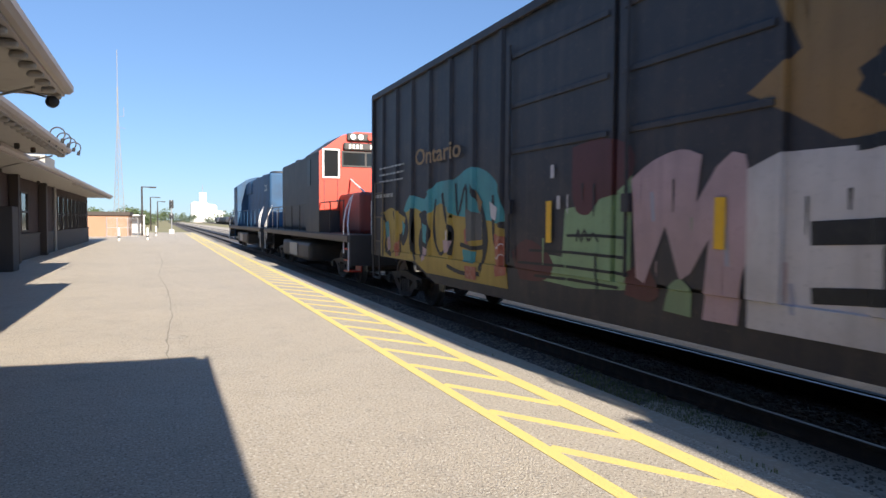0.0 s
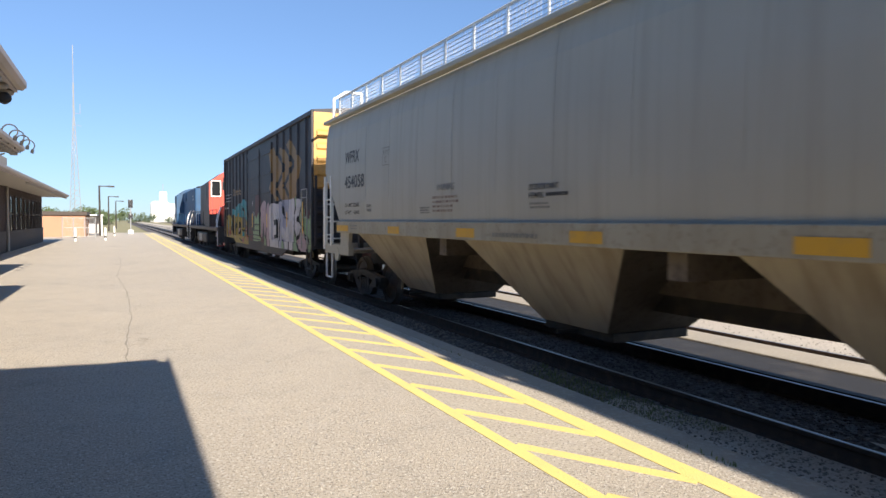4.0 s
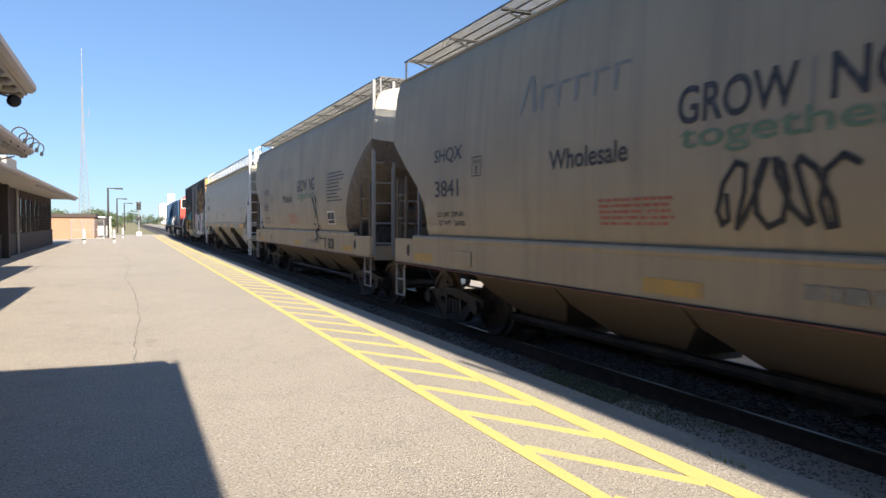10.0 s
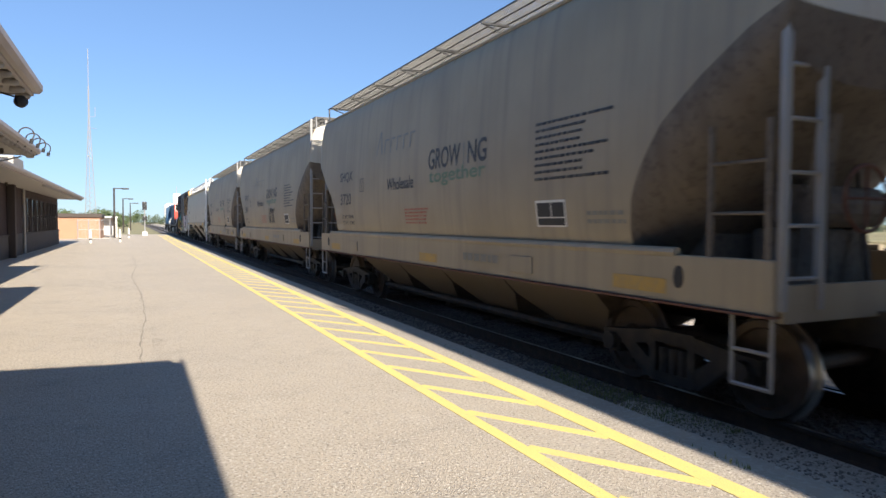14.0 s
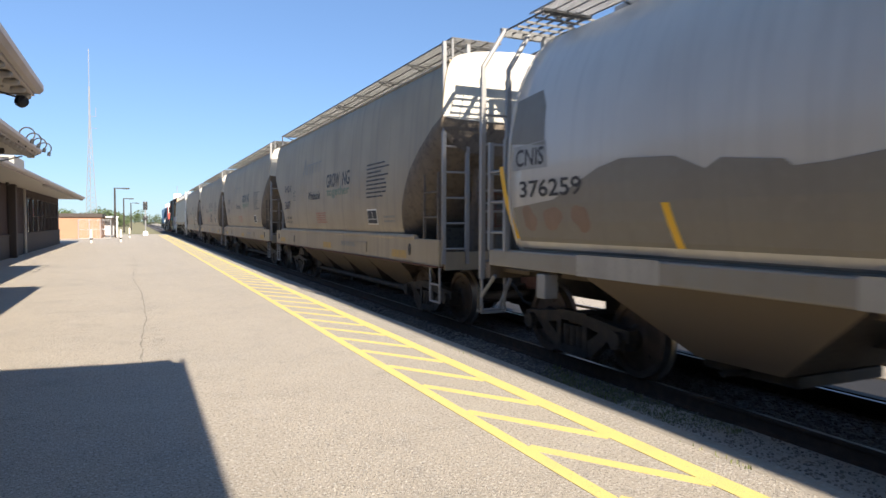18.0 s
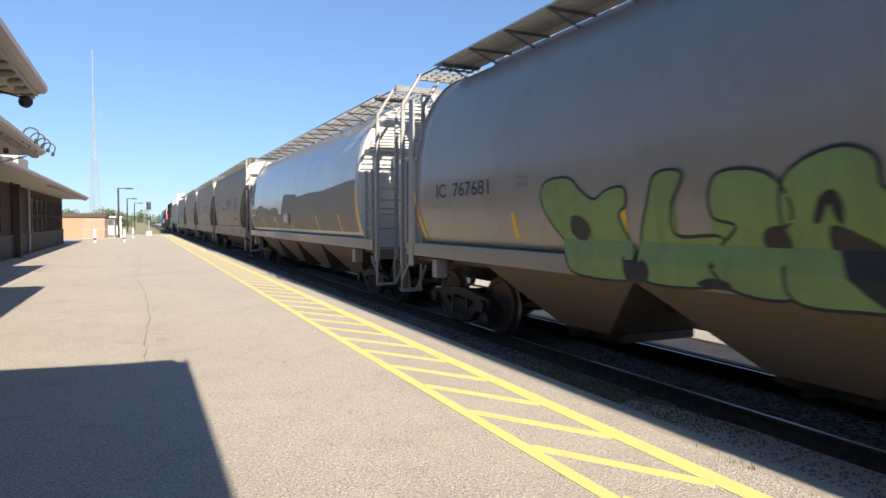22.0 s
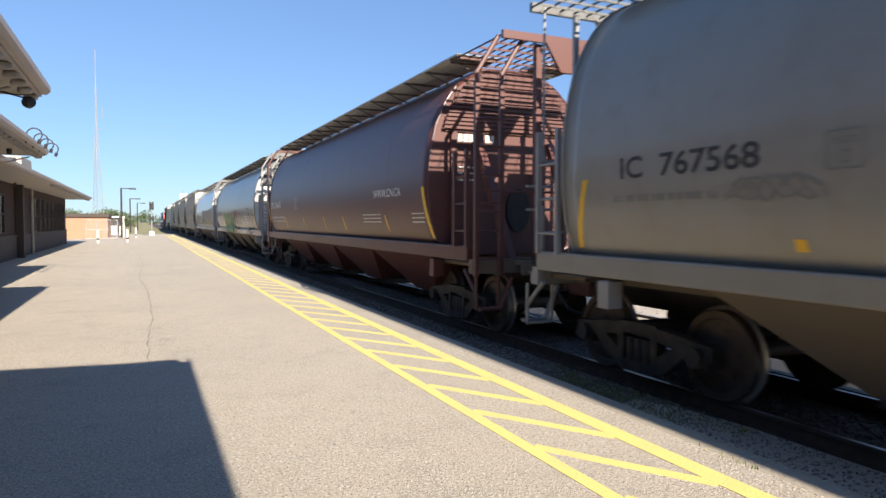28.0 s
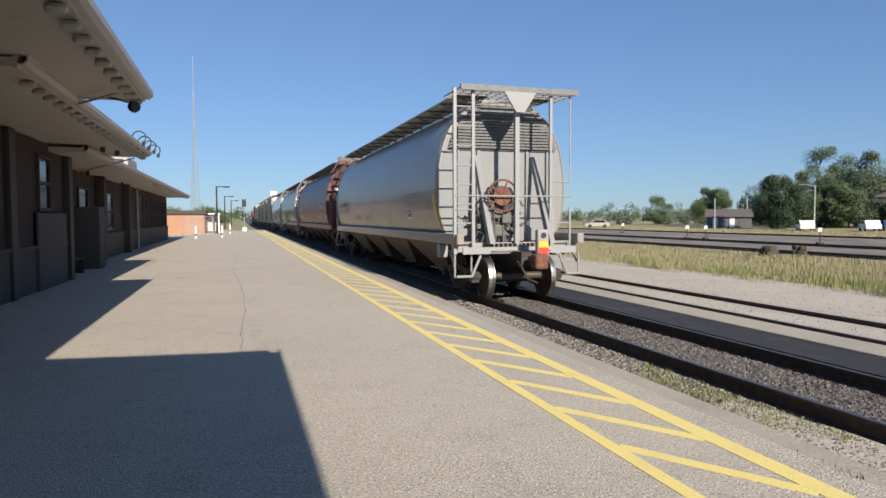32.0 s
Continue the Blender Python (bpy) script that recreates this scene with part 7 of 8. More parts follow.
    for y, z0, z1 in ((7.95, 1.52, 2.06), (10.8, 1.55, 2.02), (13.65, 1.58, 2.05), (15.62, 1.42, 2.33)):
        P("reflector_strip", [(y, z0), (y + 0.13, z0), (y + 0.13, z1), (y, z1)], "reflective_yellow", 0.028)
    for y, z in ((8.2, 1.95), (8.05, 2.35)):
        P("small_print", [(y, z), (y + 0.08, z), (y + 0.08, z + 0.17), (y, z + 0.17)], "graffiti_pale", 0.03)
    return car


boxcar(156.55, 175.1)


# --- two locomotives ---
def locomotive(p0, p1, label, body, cab, cab_end, cab_len=2.1, low_hood=2.45):
    """A road switcher: cab_end -1 when the cab faces the train's tail."""
    car, half, mid = car_thing("locomotive", p0, p1, label, "locomotive", "locomotives")
    s = cab_end
    running_gear(car, half, (-half + 3.2, half - 3.2))
    # frame and walkway
    bm = bmesh.new()
    box(bm, -1.52, 1.52, -half + 0.75, half - 0.75, 1.22, 1.42, bevel=0.02)
    part("frame", bm, "loco_dark", car)
    bm = bmesh.new()
    box(bm, -1.5, 1.5, -2.6, 2.6, 0.42, 1.05, bevel=0.12)
    ft = part("fuel_tank", bm, "loco_dark", car)
    for q in (-1, 1):
        bm = bmesh.new()
        box(bm, *sorted((q * 1.501, q * 1.53)), -0.6, 0.9, 0.52, 0.98, bevel=0.01)
        part("tank_panel", bm, "cover_patch", ft, "pale grey panel")
    for q in (-1, 1):
        bm = bmesh.new()
        box(bm, *sorted((q * 1.515, q * 1.55)), -half + 0.8, half - 0.8, 1.24, 1.38)
        part("sill_stripe", bm, "hopper_under", car)
    # hoods
    end = half - 1.95
    c0 = end - low_hood
    c1 = c0 - cab_len
    bm = bmesh.new()
    a, b = sorted((s * c1, -s * end))
    box(bm, -0.86, 0.86, a, b, 1.425, 4.28, bevel=0.10)
    hood = part("long_hood", bm, body, car)
    for k in range(13):
        y = a + 0.6 + (b - a - 1.2) * k / 12
        for q in (-1, 1):
            bm = bmesh.new()
            box(bm, *sorted((q * 0.862, q * 0.885)), y - 0.33, y + 0.33, 1.55, 2.85, bevel=0.008)
            part("hood_door", bm, body, hood)
    for k in range(3):
        y = a + (b - a) * (0.2 + 0.3 * k)
        bm = bmesh.new()
        lathe(bm, [(0.55, 0.0), (0.55, 0.16), (0.45, 0.2)], "z", 18)
        part("radiator_fan", bm, "loco_dark", hood, at=pose(0, y, 4.282))
    for k in range(2):
        bm = bmesh.new()
        box(bm, -0.25, 0.25, -0.4, 0.4, 0, 0.28, bevel=0.04)
        part("exhaust_stack", bm, "loco_dark", hood, at=pose(0, a + (b - a) * (0.38 + 0.2 * k), 4.282))
    bm = bmesh.new()
    box(bm, -0.95, 0.95, *sorted((s * c1, s * (c1 - 2.6))), 3.4, 4.2, bevel=0.1)
    part("blower_housing", bm, body, hood)
    # low hood
    bm = bmesh.new()
    a, b = sorted((s * (c0 - 0.002), s * end))
    box(bm, -0.86, 0.86, a, b, 1.425, 2.62, bevel=0.1)
    part("low_hood", bm, cab if cab != "loco_red" else "loco_maroon", car)
    # cab with windows on all sides
    bm = bmesh.new()
    a, b = sorted((s * c0, s * c1))
    ring = [(-1.5, 1.425), (1.5, 1.425), (1.5, 3.96), (0.75, 4.5), (0.3, 4.62), (-0.3, 4.62), (-0.75, 4.5), (-1.5, 3.96)]
    prism(bm, ring, "y", a, b)
    cb = part("cab", bm, body, car)
    bm = bmesh.new()
    face = [(x, max(z, 2.12)) for x, z in ring]
    prism(bm, face, "y", *sorted((s * (c0 + 0.002), s * (c0 + 0.03))))
    part("cab_front", bm, cab, cb, "brightly painted cab front")
    for q in (-1, 1):
        for y in (s * (c1 + cab_len * 0.28),):
            bm = bmesh.new()
            box(bm, *sorted((q * 1.501, q * 1.515)), y - 0.28, y + 0.28, 2.95, 3.8, bevel=0.006)
            part("cab_window", bm, "glass_sooty", cb)
    face_y = s * (c0 + 0.032)
    for x0, x1, z0, z1, name in ((-1.35, -0.9, 3.18, 4.0, "door_window"), (0.9, 1.35, 3.18, 4.0, "door_window"), (-0.74, -0.03, 3.55, 3.95, "windshield"), (0.03, 0.74, 3.55, 3.95, "windshield")):
        bm = bmesh.new()
        for u0, u1, v0, v1 in ((x0 - 0.05, x0, z0 - 0.05, z1 + 0.05), (x1, x1 + 0.05, z0 - 0.05, z1 + 0.05), (x0, x1, z0 - 0.05, z0), (x0, x1, z1, z1 + 0.05)):
            box(bm, u0, u1, *sorted((face_y, face_y + s * 0.03)), v0, v1)
        w = part(name, bm, "white_paint" if name == "door_window" else "loco_dark", cb)
        bm = bmesh.new()
        box(bm, x0 + 0.001, x1 - 0.001, *sorted((face_y, face_y + s * 0.015)), z0 + 0.001, z1 - 0.001)
        part("pane", bm, "glass_dark", w)
    for x in (-1.35, 0.9):
        bm = bmesh.new()
        for u in (x, x + 0.43):
            box(bm, u, u + 0.02, *sorted((face_y, face_y + s * 0.02)), 2.15, 3.12)
        part("door_seam", bm, "loco_dark", cb)
    bm = bmesh.new()
    box(bm, -0.74, 0.74, *sorted((face_y, face_y + s * 0.12)), 4.02, 4.26, bevel=0.05)
    nb = part("number_board", bm, "loco_dark", cb)
    for k in range(4):
        for x in (-0.58, 0.12):
            bm = bmesh.new()
            u = x + 0.12 * k
            box(bm, u, u + 0.075, *sorted((face_y + s * 0.121, face_y + s * 0.126)), 4.07, 4.21)
            part("faded_mark", bm, "lettering_white", nb)
    bm = bmesh.new()
    box(bm, -0.62, 0.62, *sorted((face_y, face_y + s * 0.10)), 4.32, 4.56, bevel=0.04)
    hb = part("headlight_box", bm, "loco_dark", cb)
    for x, m in ((-0.45, "white_paint"), (-0.2, "white_paint"), (0.12, "reflective_red")):
        bm = bmesh.new()
        lathe(bm, [(0.09, 0), (0.09, 0.05), (0.07, 0.06)], "y", 14)
        part("headlight", bm, m, hb, at=pose(x, face_y + s * 0.10 - (0.06 if s < 0 else 0.0), 4.44))
    bm = bmesh.new()
    y = s * (end + 0.02)
    for x in (-0.5, 0.5):
        bar_run(bm, [(x, face_y + s * 0.05, 3.1), (x * 0.9, y, 2.35), (x * 1.3, y + s * 0.7, 2.05)], 0.028)
    part("stair_rail", bm, "white_paint", car)
    # horns and an aerial on the roof
    bm = bmesh.new()
    for k in range(3):
        cyl(bm, (-0.15 + 0.15 * k, s * (c1 - 1.2), 4.5), (-0.15 + 0.15 * k, s * (c1 - 0.8), 4.52), 0.03, 8, r2=0.08)
    cyl(bm, (0, s * (c1 - 1.2), 4.27), (0, s * (c1 - 1.2), 4.5), 0.05, 8)
    part("horn", bm, "iron_dark", hood)
    # railings and steps
    for q in (-1, 1):
        bm = bmesh.new()
        ys = spread(-half + 1.5, half - 1.5, 9)
        for y in ys:
            cyl(bm, (q * 1.46, y, 1.42), (q * 1.46, y, 2.35), 0.018, 6)
        cyl(bm, (q * 1.46, ys[0], 2.35), (q * 1.46, ys[-1], 2.35), 0.018, 6)
        part("handrail", bm, "loco_blue" if body == "loco_blue" else "loco_dark", car)
        for e in (-1, 1):
            bm = bmesh.new()
            y = e * (half - 0.85)
            bar_run(bm, [(q * 1.5, y, 0.45), (q * 1.5, y, 1.45), (q * 1.5, y - e * 0.08, 1.65), (q * 1.42, y - e * 0.3, 1.95), (q * 1.3, y - e * 0.5, 2.3), (q * 1.25, y - e * 0.5, 2.5)], 0.019)
            bar_run(bm, [(q * 1.5, y - e * 0.5, 0.9), (q * 1.5, y - e * 0.5, 1.75), (q * 1.42, y - e * 0.58, 2.1), (q * 1.25, y - e * 0.66, 2.45)], 0.019)
            part("grab_iron", bm, "white_paint", car)
            bm = bmesh.new()
            for z in (0.42, 0.72, 1.02):
                box(bm, *sorted((q * 1.15, q * 1.5)), *sorted((y - e * 0.05, y - e * 0.5)), z, z + 0.03)
            box(bm, *sorted((q * 1.12, q * 1.15)), *sorted((y, y - e * 0.55)), 0.42, 1.22)
            part("step_well", bm, cab if e == s else "loco_dark", car)
    for e in (-1, 1):
        bm = bmesh.new()
        y = e * (half - 0.72)
        box(bm, -1.5, 1.5, y - 0.04, y + 0.04, 0.6, 1.42, bevel=0.01)
        part("pilot", bm, "loco_dark", car)
        bm = bmesh.new()
        bar_run(bm, [(-0.9, y, 1.42), (-0.9, y, 2.3), (0.9, y, 2.3), (0.9, y, 1.42)], 0.02)
        part("end_railing", bm, "white_paint", car)
    return car


red = locomotive(175.1, 192.2, "weathered dark locomotive with a bright red cab end", "loco_dark", "loco_red", -1)
blue = locomotive(192.2, 210.3, "blue and grey locomotive leading the train", "loco_blue", "loco_blue", 1)
lettering(blue, "21", -5.6, -6.4, 3.35, 3.7, "lettering_white", lambda z: 0.90)

tail = CARS[0][0]
bm = bmesh.new()
box(bm, 0.02, 0.28, -9.45, -9.30, 0.88, 1.52, bevel=0.03)
mk = part("end_marker", bm, "grey_paint", tail, "box with a red and yellow reflector on the last coupler")
bm = bmesh.new()
box(bm, 0.04, 0.26, -9.458, -9.451, 0.92, 1.14)
part("red_panel", bm, "reflective_red", mk)
bm = bmesh.new()
box(bm, 0.04, 0.26, -9.458, -9.451, 1.15, 1.27)
part("yellow_panel", bm, "reflective_yellow", mk)
bm = bmesh.new()
lathe(bm, [(0.06, -0.02), (0.06, 0.0)], "y", 12)
part("lamp", bm, "black_paint", mk, at=pose(0.15, -9.45, 1.40))

# ---- far things along the line ----


def lattice_tower():
    t = thing("radio_tower", pose(-10.86, 200, -0.4), "tall thin steel lattice radio tower", "tower")
    bm = bmesh.new()
    top, base = 45.0, 1.7
    legs = [Vector((math.cos(a), math.sin(a), 0)) for a in (0.5, 2.6, 4.7)]
    for d in legs:
        cyl(bm, d * base, d * 0.22 + Vector((0, 0, 29)), 0.085, 6)
        cyl(bm, d * 0.22 + Vector((0, 0, 29)), d * 0.12 + Vector((0, 0, 38)), 0.075, 6)
    part("leg", bm, "galvanised", t)
    bm = bmesh.new()
    for k in range(22):
        z0, z1 = 29 * k / 22, 29 * (k + 1) / 22
        r0, r1 = base + (0.22 - base) * k / 22, base + (0.22 - base) * (k + 1) / 22
        for i in range(3):
            cyl(bm, legs[i] * r0 + Vector((0, 0, z0)), legs[(i + 1) % 3] * r1 + Vector((0, 0, z1)), 0.05, 5)
    part("bracing", bm, "galvanised", t)
    bm = bmesh.new()
    cyl(bm, (0, 0, 38), (0, 0, 47.8), 0.09, 8)
    cyl(bm, (0.2, 0, 30), (1.5, 0, 30), 0.05, 6)
    cyl(bm, (1.5, 0, 30), (1.5, 0, 32.5), 0.07, 6)
    cyl(bm, (0.2, 0, 27), (1.8, 0, 26.8), 0.05, 6)
    part("antenna", bm, "galvanised", t)


lattice_tower()


def lamp_post(x, y, h):
    t = thing("platform_lamp", pose(x, y, -0.02), "grey platform lamp post with a flat arm", "lamp post", "platform lamps")
    bm = bmesh.new()
    cyl(bm, (0, 0, 0), (0, 0, h), 0.11, 8, r2=0.08)
    part("pole", bm, "iron_dark", t)
    bm = bmesh.new()
    box(bm, -0.05, 1.0, -0.05, 0.05, h - 0.08, h + 0.02)
    box(bm, 0.7, 1.35, -0.18, 0.18, h - 0.12, h + 0.03, bevel=0.03)
    part("lamp_head", bm, "iron_dark", t)


lamp_post(-1.9, 74, 5.0)
lamp_post(-1.6, 107, 5.0)
lamp_post(-0.8, 132, 5.0)


def signal_mast(x, y):
    t = thing("railway_signal", pose(x, y, -0.4), "slim railway signal mast with two dark heads", "signal")
    bm = bmesh.new()
    cyl(bm, (0, 0, 0), (0, 0, 4.3), 0.07, 8)
    part("mast", bm, "galvanised", t)
    for z in (3.35, 2.1):
        bm = bmesh.new()
        box(bm, -0.24, 0.24, -0.03, 0.03, z, z + (0.95 if z > 3 else 0.6), bevel=0.02)
        h = part("signal_head", bm, "black_paint", t)
        for q in range(2 if z > 3 else 1):
            bm = bmesh.new()
            lathe(bm, [(0.13, -0.3), (0.14, -0.03)], "y", 12)
            part("hood", bm, "black_paint", h, at=pose(0, 0, z + 0.28 + 0.4 * q))
    bm = bmesh.new()
    box(bm, -0.3, 0.3, -0.2, 0.2, 0, 0.9, bevel=0.03)
    part("relay_case", bm, "galvanised", t)


signal_mast(0.98, 83)


def bollard(x, y):
    t = thing("bollard", pose(x, y, 0), "short white bollard with a dark band", "bollard", "bollards")
    bm = bmesh.new()
    lathe(bm, [(0.085, 0), (0.085, 0.9), (0.05, 1.0)], "z", 14)
    part("post", bm, "lettering_white", t)
    bm = bmesh.new()
    lathe(bm, [(0.09, 0.22), (0.09, 0.36)], "z", 14)
    part("band", bm, "black_paint", t)


for x, y in ((-3.05, 55.6), (-1.1, 57.5), (-0.6, 72)):
    bollard(x, y)

# low orange brick building behind the station
ob = thing("brick_annex", pose(-8.2, 73, 0), "low orange brick building with a flat dark roof", "building")
bm = bmesh.new()
box(bm, -9, 5.2, -3, 6, -0.4, 2.0)
part("wall", bm, "orange_brick", ob)
bm = bmesh.new()
box(bm, -9.2, 5.35, -3.2, 6.2, 2.0, 2.35, bevel=0.02)
part("roof", bm, "brown_trim", ob)
bm = bmesh.new()
box(bm, 1.2, 1.6, -3.3, -3.2, 1.6, 1.8)
part("wall_lamp", bm, "iron_dark", ob)

# white framed shelter and wire fence
ob = thing("white_shelter", pose(-2.55, 76, 0), "small white framed shelter with grey panels", "shelter")
bm = bmesh.new()
for x in (-0.75, 0.75):
    box(bm, x - 0.06, x + 0.06, -0.06, 0.06, 0, 2.0)
    box(bm, x - 0.06, x + 0.06, 1.44, 1.56, 0, 2.0)
box(bm, -0.9, 0.9, -0.15, 1.65, 2.0, 2.14, bevel=0.03)
part("frame", bm, "white_paint", ob)
bm = bmesh.new()
box(bm, -0.69, 0.69, 1.48, 1.5, 0.2, 1.98)
part("panel", bm, "galvanised", ob)
fence = thing("wire_fence", pose(-4.6, 66, 0), "grey chain-link fence panels", "fence")
bm = bmesh.new()
cyl(bm, (0, 0, 0), (0, 0, 1.8), 0.04, 8)
post = part("post", bm, "galvanised", fence)
for k in range(1, 4):
    again(post, pose(k * 0.85, 0, 0))
bm = bmesh.new()
for k in range(26):
    x = k * 0.1
    cyl(bm, (x, 0, 0.1), (x, 0, 1.75), 0.006, 4)
for z in (0.1, 0.9, 1.75):
    cyl(bm, (0, 0, z), (2.55, 0, z), 0.02, 5)
part("mesh", bm, "galvanised", fence)

# white grain elevator far down the line
ob = thing("grain_elevator", pose(34, 640, -0.4), "large white grain elevator with silos", "silo")
for i, (x, r, h) in enumerate(((-6, 4.5, 17), (1, 4.5, 17), (8, 4.5, 15), (15, 4.5, 9))):
    bm = bmesh.new()
    lathe(bm, [(r, 0), (r, h), (r * 0.4, h + 1.6)], "z", 20)
    part("silo", bm, "silo_white", ob, at=pose(x, 0, 0))
bm = bmesh.new()
box(bm, -3, 3, -3, 3, 17, 27, bevel=0.1)
part("head_house", bm, "silo_white", ob)
bm = bmesh.new()
cyl(bm, (0, 0, 27), (0, 0, 34), 0.25, 6)
part("spout", bm, "galvanised", ob)


# ---- trees ----
def tree(x, y, h, spread_r, seed, mat="leaf", label="leafy green tree in full summer crown", z=-0.42, dense=1.0, low=0.25):
    rnd = random.Random(seed)
    t = thing("tree", pose(x, y, z), label, "tree", "trees beyond the yard")
    bm = bmesh.new()
    cyl(bm, (0, 0, 0), (0, 0, h * 0.55), h * 0.022, 8, r2=h * 0.012)
    clumps = []
    for k in range(int(16 * dense)):
        a = rnd.uniform(0, 6.283)
        zz = h * rnd.uniform(low + 0.08, 0.92)
        k2 = 1 - abs(zz / h - 0.55) * 1.2
        r = spread_r * max(0.25, k2) * rnd.uniform(0.35, 0.95)
        c = Vector((r * math.cos(a), r * math.sin(a), zz))
        clumps.append((c, spread_r * rnd.uniform(0.22, 0.42)))
        cyl(bm, (0, 0, max(h * 0.18, zz - r * 0.8)), c, h * 0.007, 5, r2=h * 0.002)
    part("trunk", bm, "bark", t)
    vs, fs = [], []
    for c, q in clumps:
        for j in range(int(760 * dense)):
            d = Vector((rnd.gauss(0, 1), rnd.gauss(0, 1), rnd.gauss(0, 0.8))).normalized() * q * rnd.uniform(0.45, 1.08)
            p = c + d
            sz = 0.027 * spread_r * rnd.uniform(0.6, 1.3)
            u = Vector((rnd.uniform(-1, 1), rnd.uniform(-1, 1), rnd.uniform(-1, 1))).normalized() * sz
            w = u.orthogonal().normalized() * sz * 0.8
            i = len(vs)
            vs += [p - u, p + w, p + u, p - w]
            fs.append((i, i + 1, i + 2, i + 3))
    me = bpy.data.meshes.new("crown")
    me.from_pydata([tuple(v) for v in vs], [], fs)
    me.materials.append(MATS[mat])
    c = new("crown", me)
    c.parent = t
    return t


tree(91, 110, 8.2, 4.2, 1, low=0.03, dense=1.3)
tree(100, 140, 7.0, 3.6, 5, low=0.03)
tree(80.5, 82, 8.2, 3.9, 2, "leaf_dark", "dense dark green tree", low=0.02, dense=1.7)
tree(102.5, 95, 15.2, 3.9, 3, "leaf", "tall airy light green tree", dense=0.9, low=0.42)
tree(111.5, 95, 15.4, 4.4, 4, "leaf", "tall airy light green tree", dense=1.0, low=0.42)
for k, (x, y, h, r) in enumerate(((94, 88, 9.6, 4.6), (100, 88, 10.4, 5.2), (107, 88, 10.2, 5.2), (114, 89, 10.8, 5.4), (97, 84, 6.4, 4.2), (104, 83, 6.6, 4.4))):
    tree(x, y, h, r, 20 + k, ("leaf", "leaf_dark")[k % 2], low=0.02, dense=1.2)
for k in range(4):
    r = random.Random(k)
    tree(112 + 9 * k + r.uniform(-3, 3), 66 - 7 * k + r.uniform(-4, 4), r.uniform(6, 9), r.uniform(3.5, 5), 40 + k, ("leaf", "leaf_dark")[k % 2])
for k in range(5):
    r = random.Random(100 + k)
    tree(104 + 6.5 * k + r.uniform(-2, 2), 124 - 3 * k + r.uniform(-5, 5), r.uniform(6.0, 8.0), r.uniform(4, 5.5), 60 + k, ("leaf", "leaf_dark")[k % 2], low=0.05)


def far_woods(name, x0, y0, x1, y1, h, n, seed, mat, label):
    """A distant belt of trees as one mass of clumps with an uneven top."""
    rnd = random.Random(seed)
    vs, fs = [], []
    for k in range(n):
        u = rnd.random()
        cx, cy = x0 + (x1 - x0) * u, y0 + (y1 - y0) * u
        top = h * (0.65 + 0.35 * math.sin(u * 23 + seed) * math.sin(u * 57 + 2 * seed)) * rnd.uniform(0.8, 1.1)
        c = Vector((cx + rnd.uniform(-6, 6), cy + rnd.uniform(-8, 8), top * rnd.uniform(0.0, 0.85)))
        q = h * rnd.uniform(0.14, 0.26)
        for j in range(90):
            d = Vector((rnd.gauss(0, 1), rnd.gauss(0, 1), rnd.gauss(0, 0.8))).normalized() * q * rnd.uniform(0.5, 1.05)
            p = c + d
            sz = q * rnd.uniform(0.10, 0.22)
            a = Vector((rnd.uniform(-1, 1), rnd.uniform(-1, 1), rnd.uniform(-1, 1))).normalized() * sz
            w = a.orthogonal().normalized() * sz * 0.8
            i = len(vs)
            vs += [tuple(p - a), tuple(p + w), tuple(p + a), tuple(p - w)]
            fs.append((i, i + 1, i + 2, i + 3))
    me = bpy.data.meshes.new(name)
    me.from_pydata(vs, [], fs)
    me.materials.append(MATS[mat])
    return tagged(new(name, me), label, "trees", kind="stuff")


far_woods("tree_belt", 88, 150, 190, 112, 6.0, 300, 3, "leaf_far", "belt of green trees beyond the yard")
# this second belt is hidden, added to darken reflections and side light on cars
far_woods("tree_belt", -46, -70, -42, 130, 9, 260, 12, "leaf", "unseen trees added behind the station")
far_woods("tree_belt", 150, 380, 190, 235, 8, 200, 5, "leaf_far", "belt of green trees beyond the yard")
far_woods("tree_belt", -70, 260, -4, 280, 9, 130, 8, "leaf", "distant trees beyond the platform")
far_woods("tree_belt", -300, 420, 260, 700, 13, 300, 9, "leaf_far", "hazy line of far trees")

# ---- buildings, cars and poles beyond the yard ----
ob = thing("garage", pose(83.6, 96.5, -0.42, 0, 0, -40), "low grey garage with white doors", "building")
bm = bmesh.new()
box(bm, -3.6, 3.6, -3, 3, 0, 1.9)
part("wall", bm, "house_grey", ob)
bm = bmesh.new()
prism(bm, [(-3.4, 1.9), (3.4, 1.9), (0, 3.3)], "x", -3.9, 3.9)
part("roof", bm, "roof_shingle", ob)
for x in (-2.6, 0.1):
    bm = bmesh.new()
    box(bm, x, x + 0.8, -3.06, -3.002, 0.05, 1.75, bevel=0.02)
    part("door", bm, "white_paint", ob)
bm = bmesh.new()
box(bm, 1.5, 3.2, -3.05, -3.002, 0.05, 1.75)
part("door", bm, "louvre_steel", ob)
ob = thing("house", pose(110, 84, -0.42, 0, 0, -50), "grey two-storey house among trees", "house")
bm = bmesh.new()
box(bm, -6, 6, -4, 4, 0, 5.2)
part("wall", bm, "house_grey", ob)
bm = bmesh.new()
prism(bm, [(-4.4, 5.2), (4.4, 5.2), (0, 7.6)], "x", -6.4, 6.4)
part("roof", bm, "roof_shingle", ob)
for x in (-4, -1, 2.4):
    for z in (0.9, 3.2):
        bm = bmesh.new()
        box(bm, x, x + 1.2, -4.05, -4.002, z, z + 1.3)
        part("window", bm, "white_paint", ob)


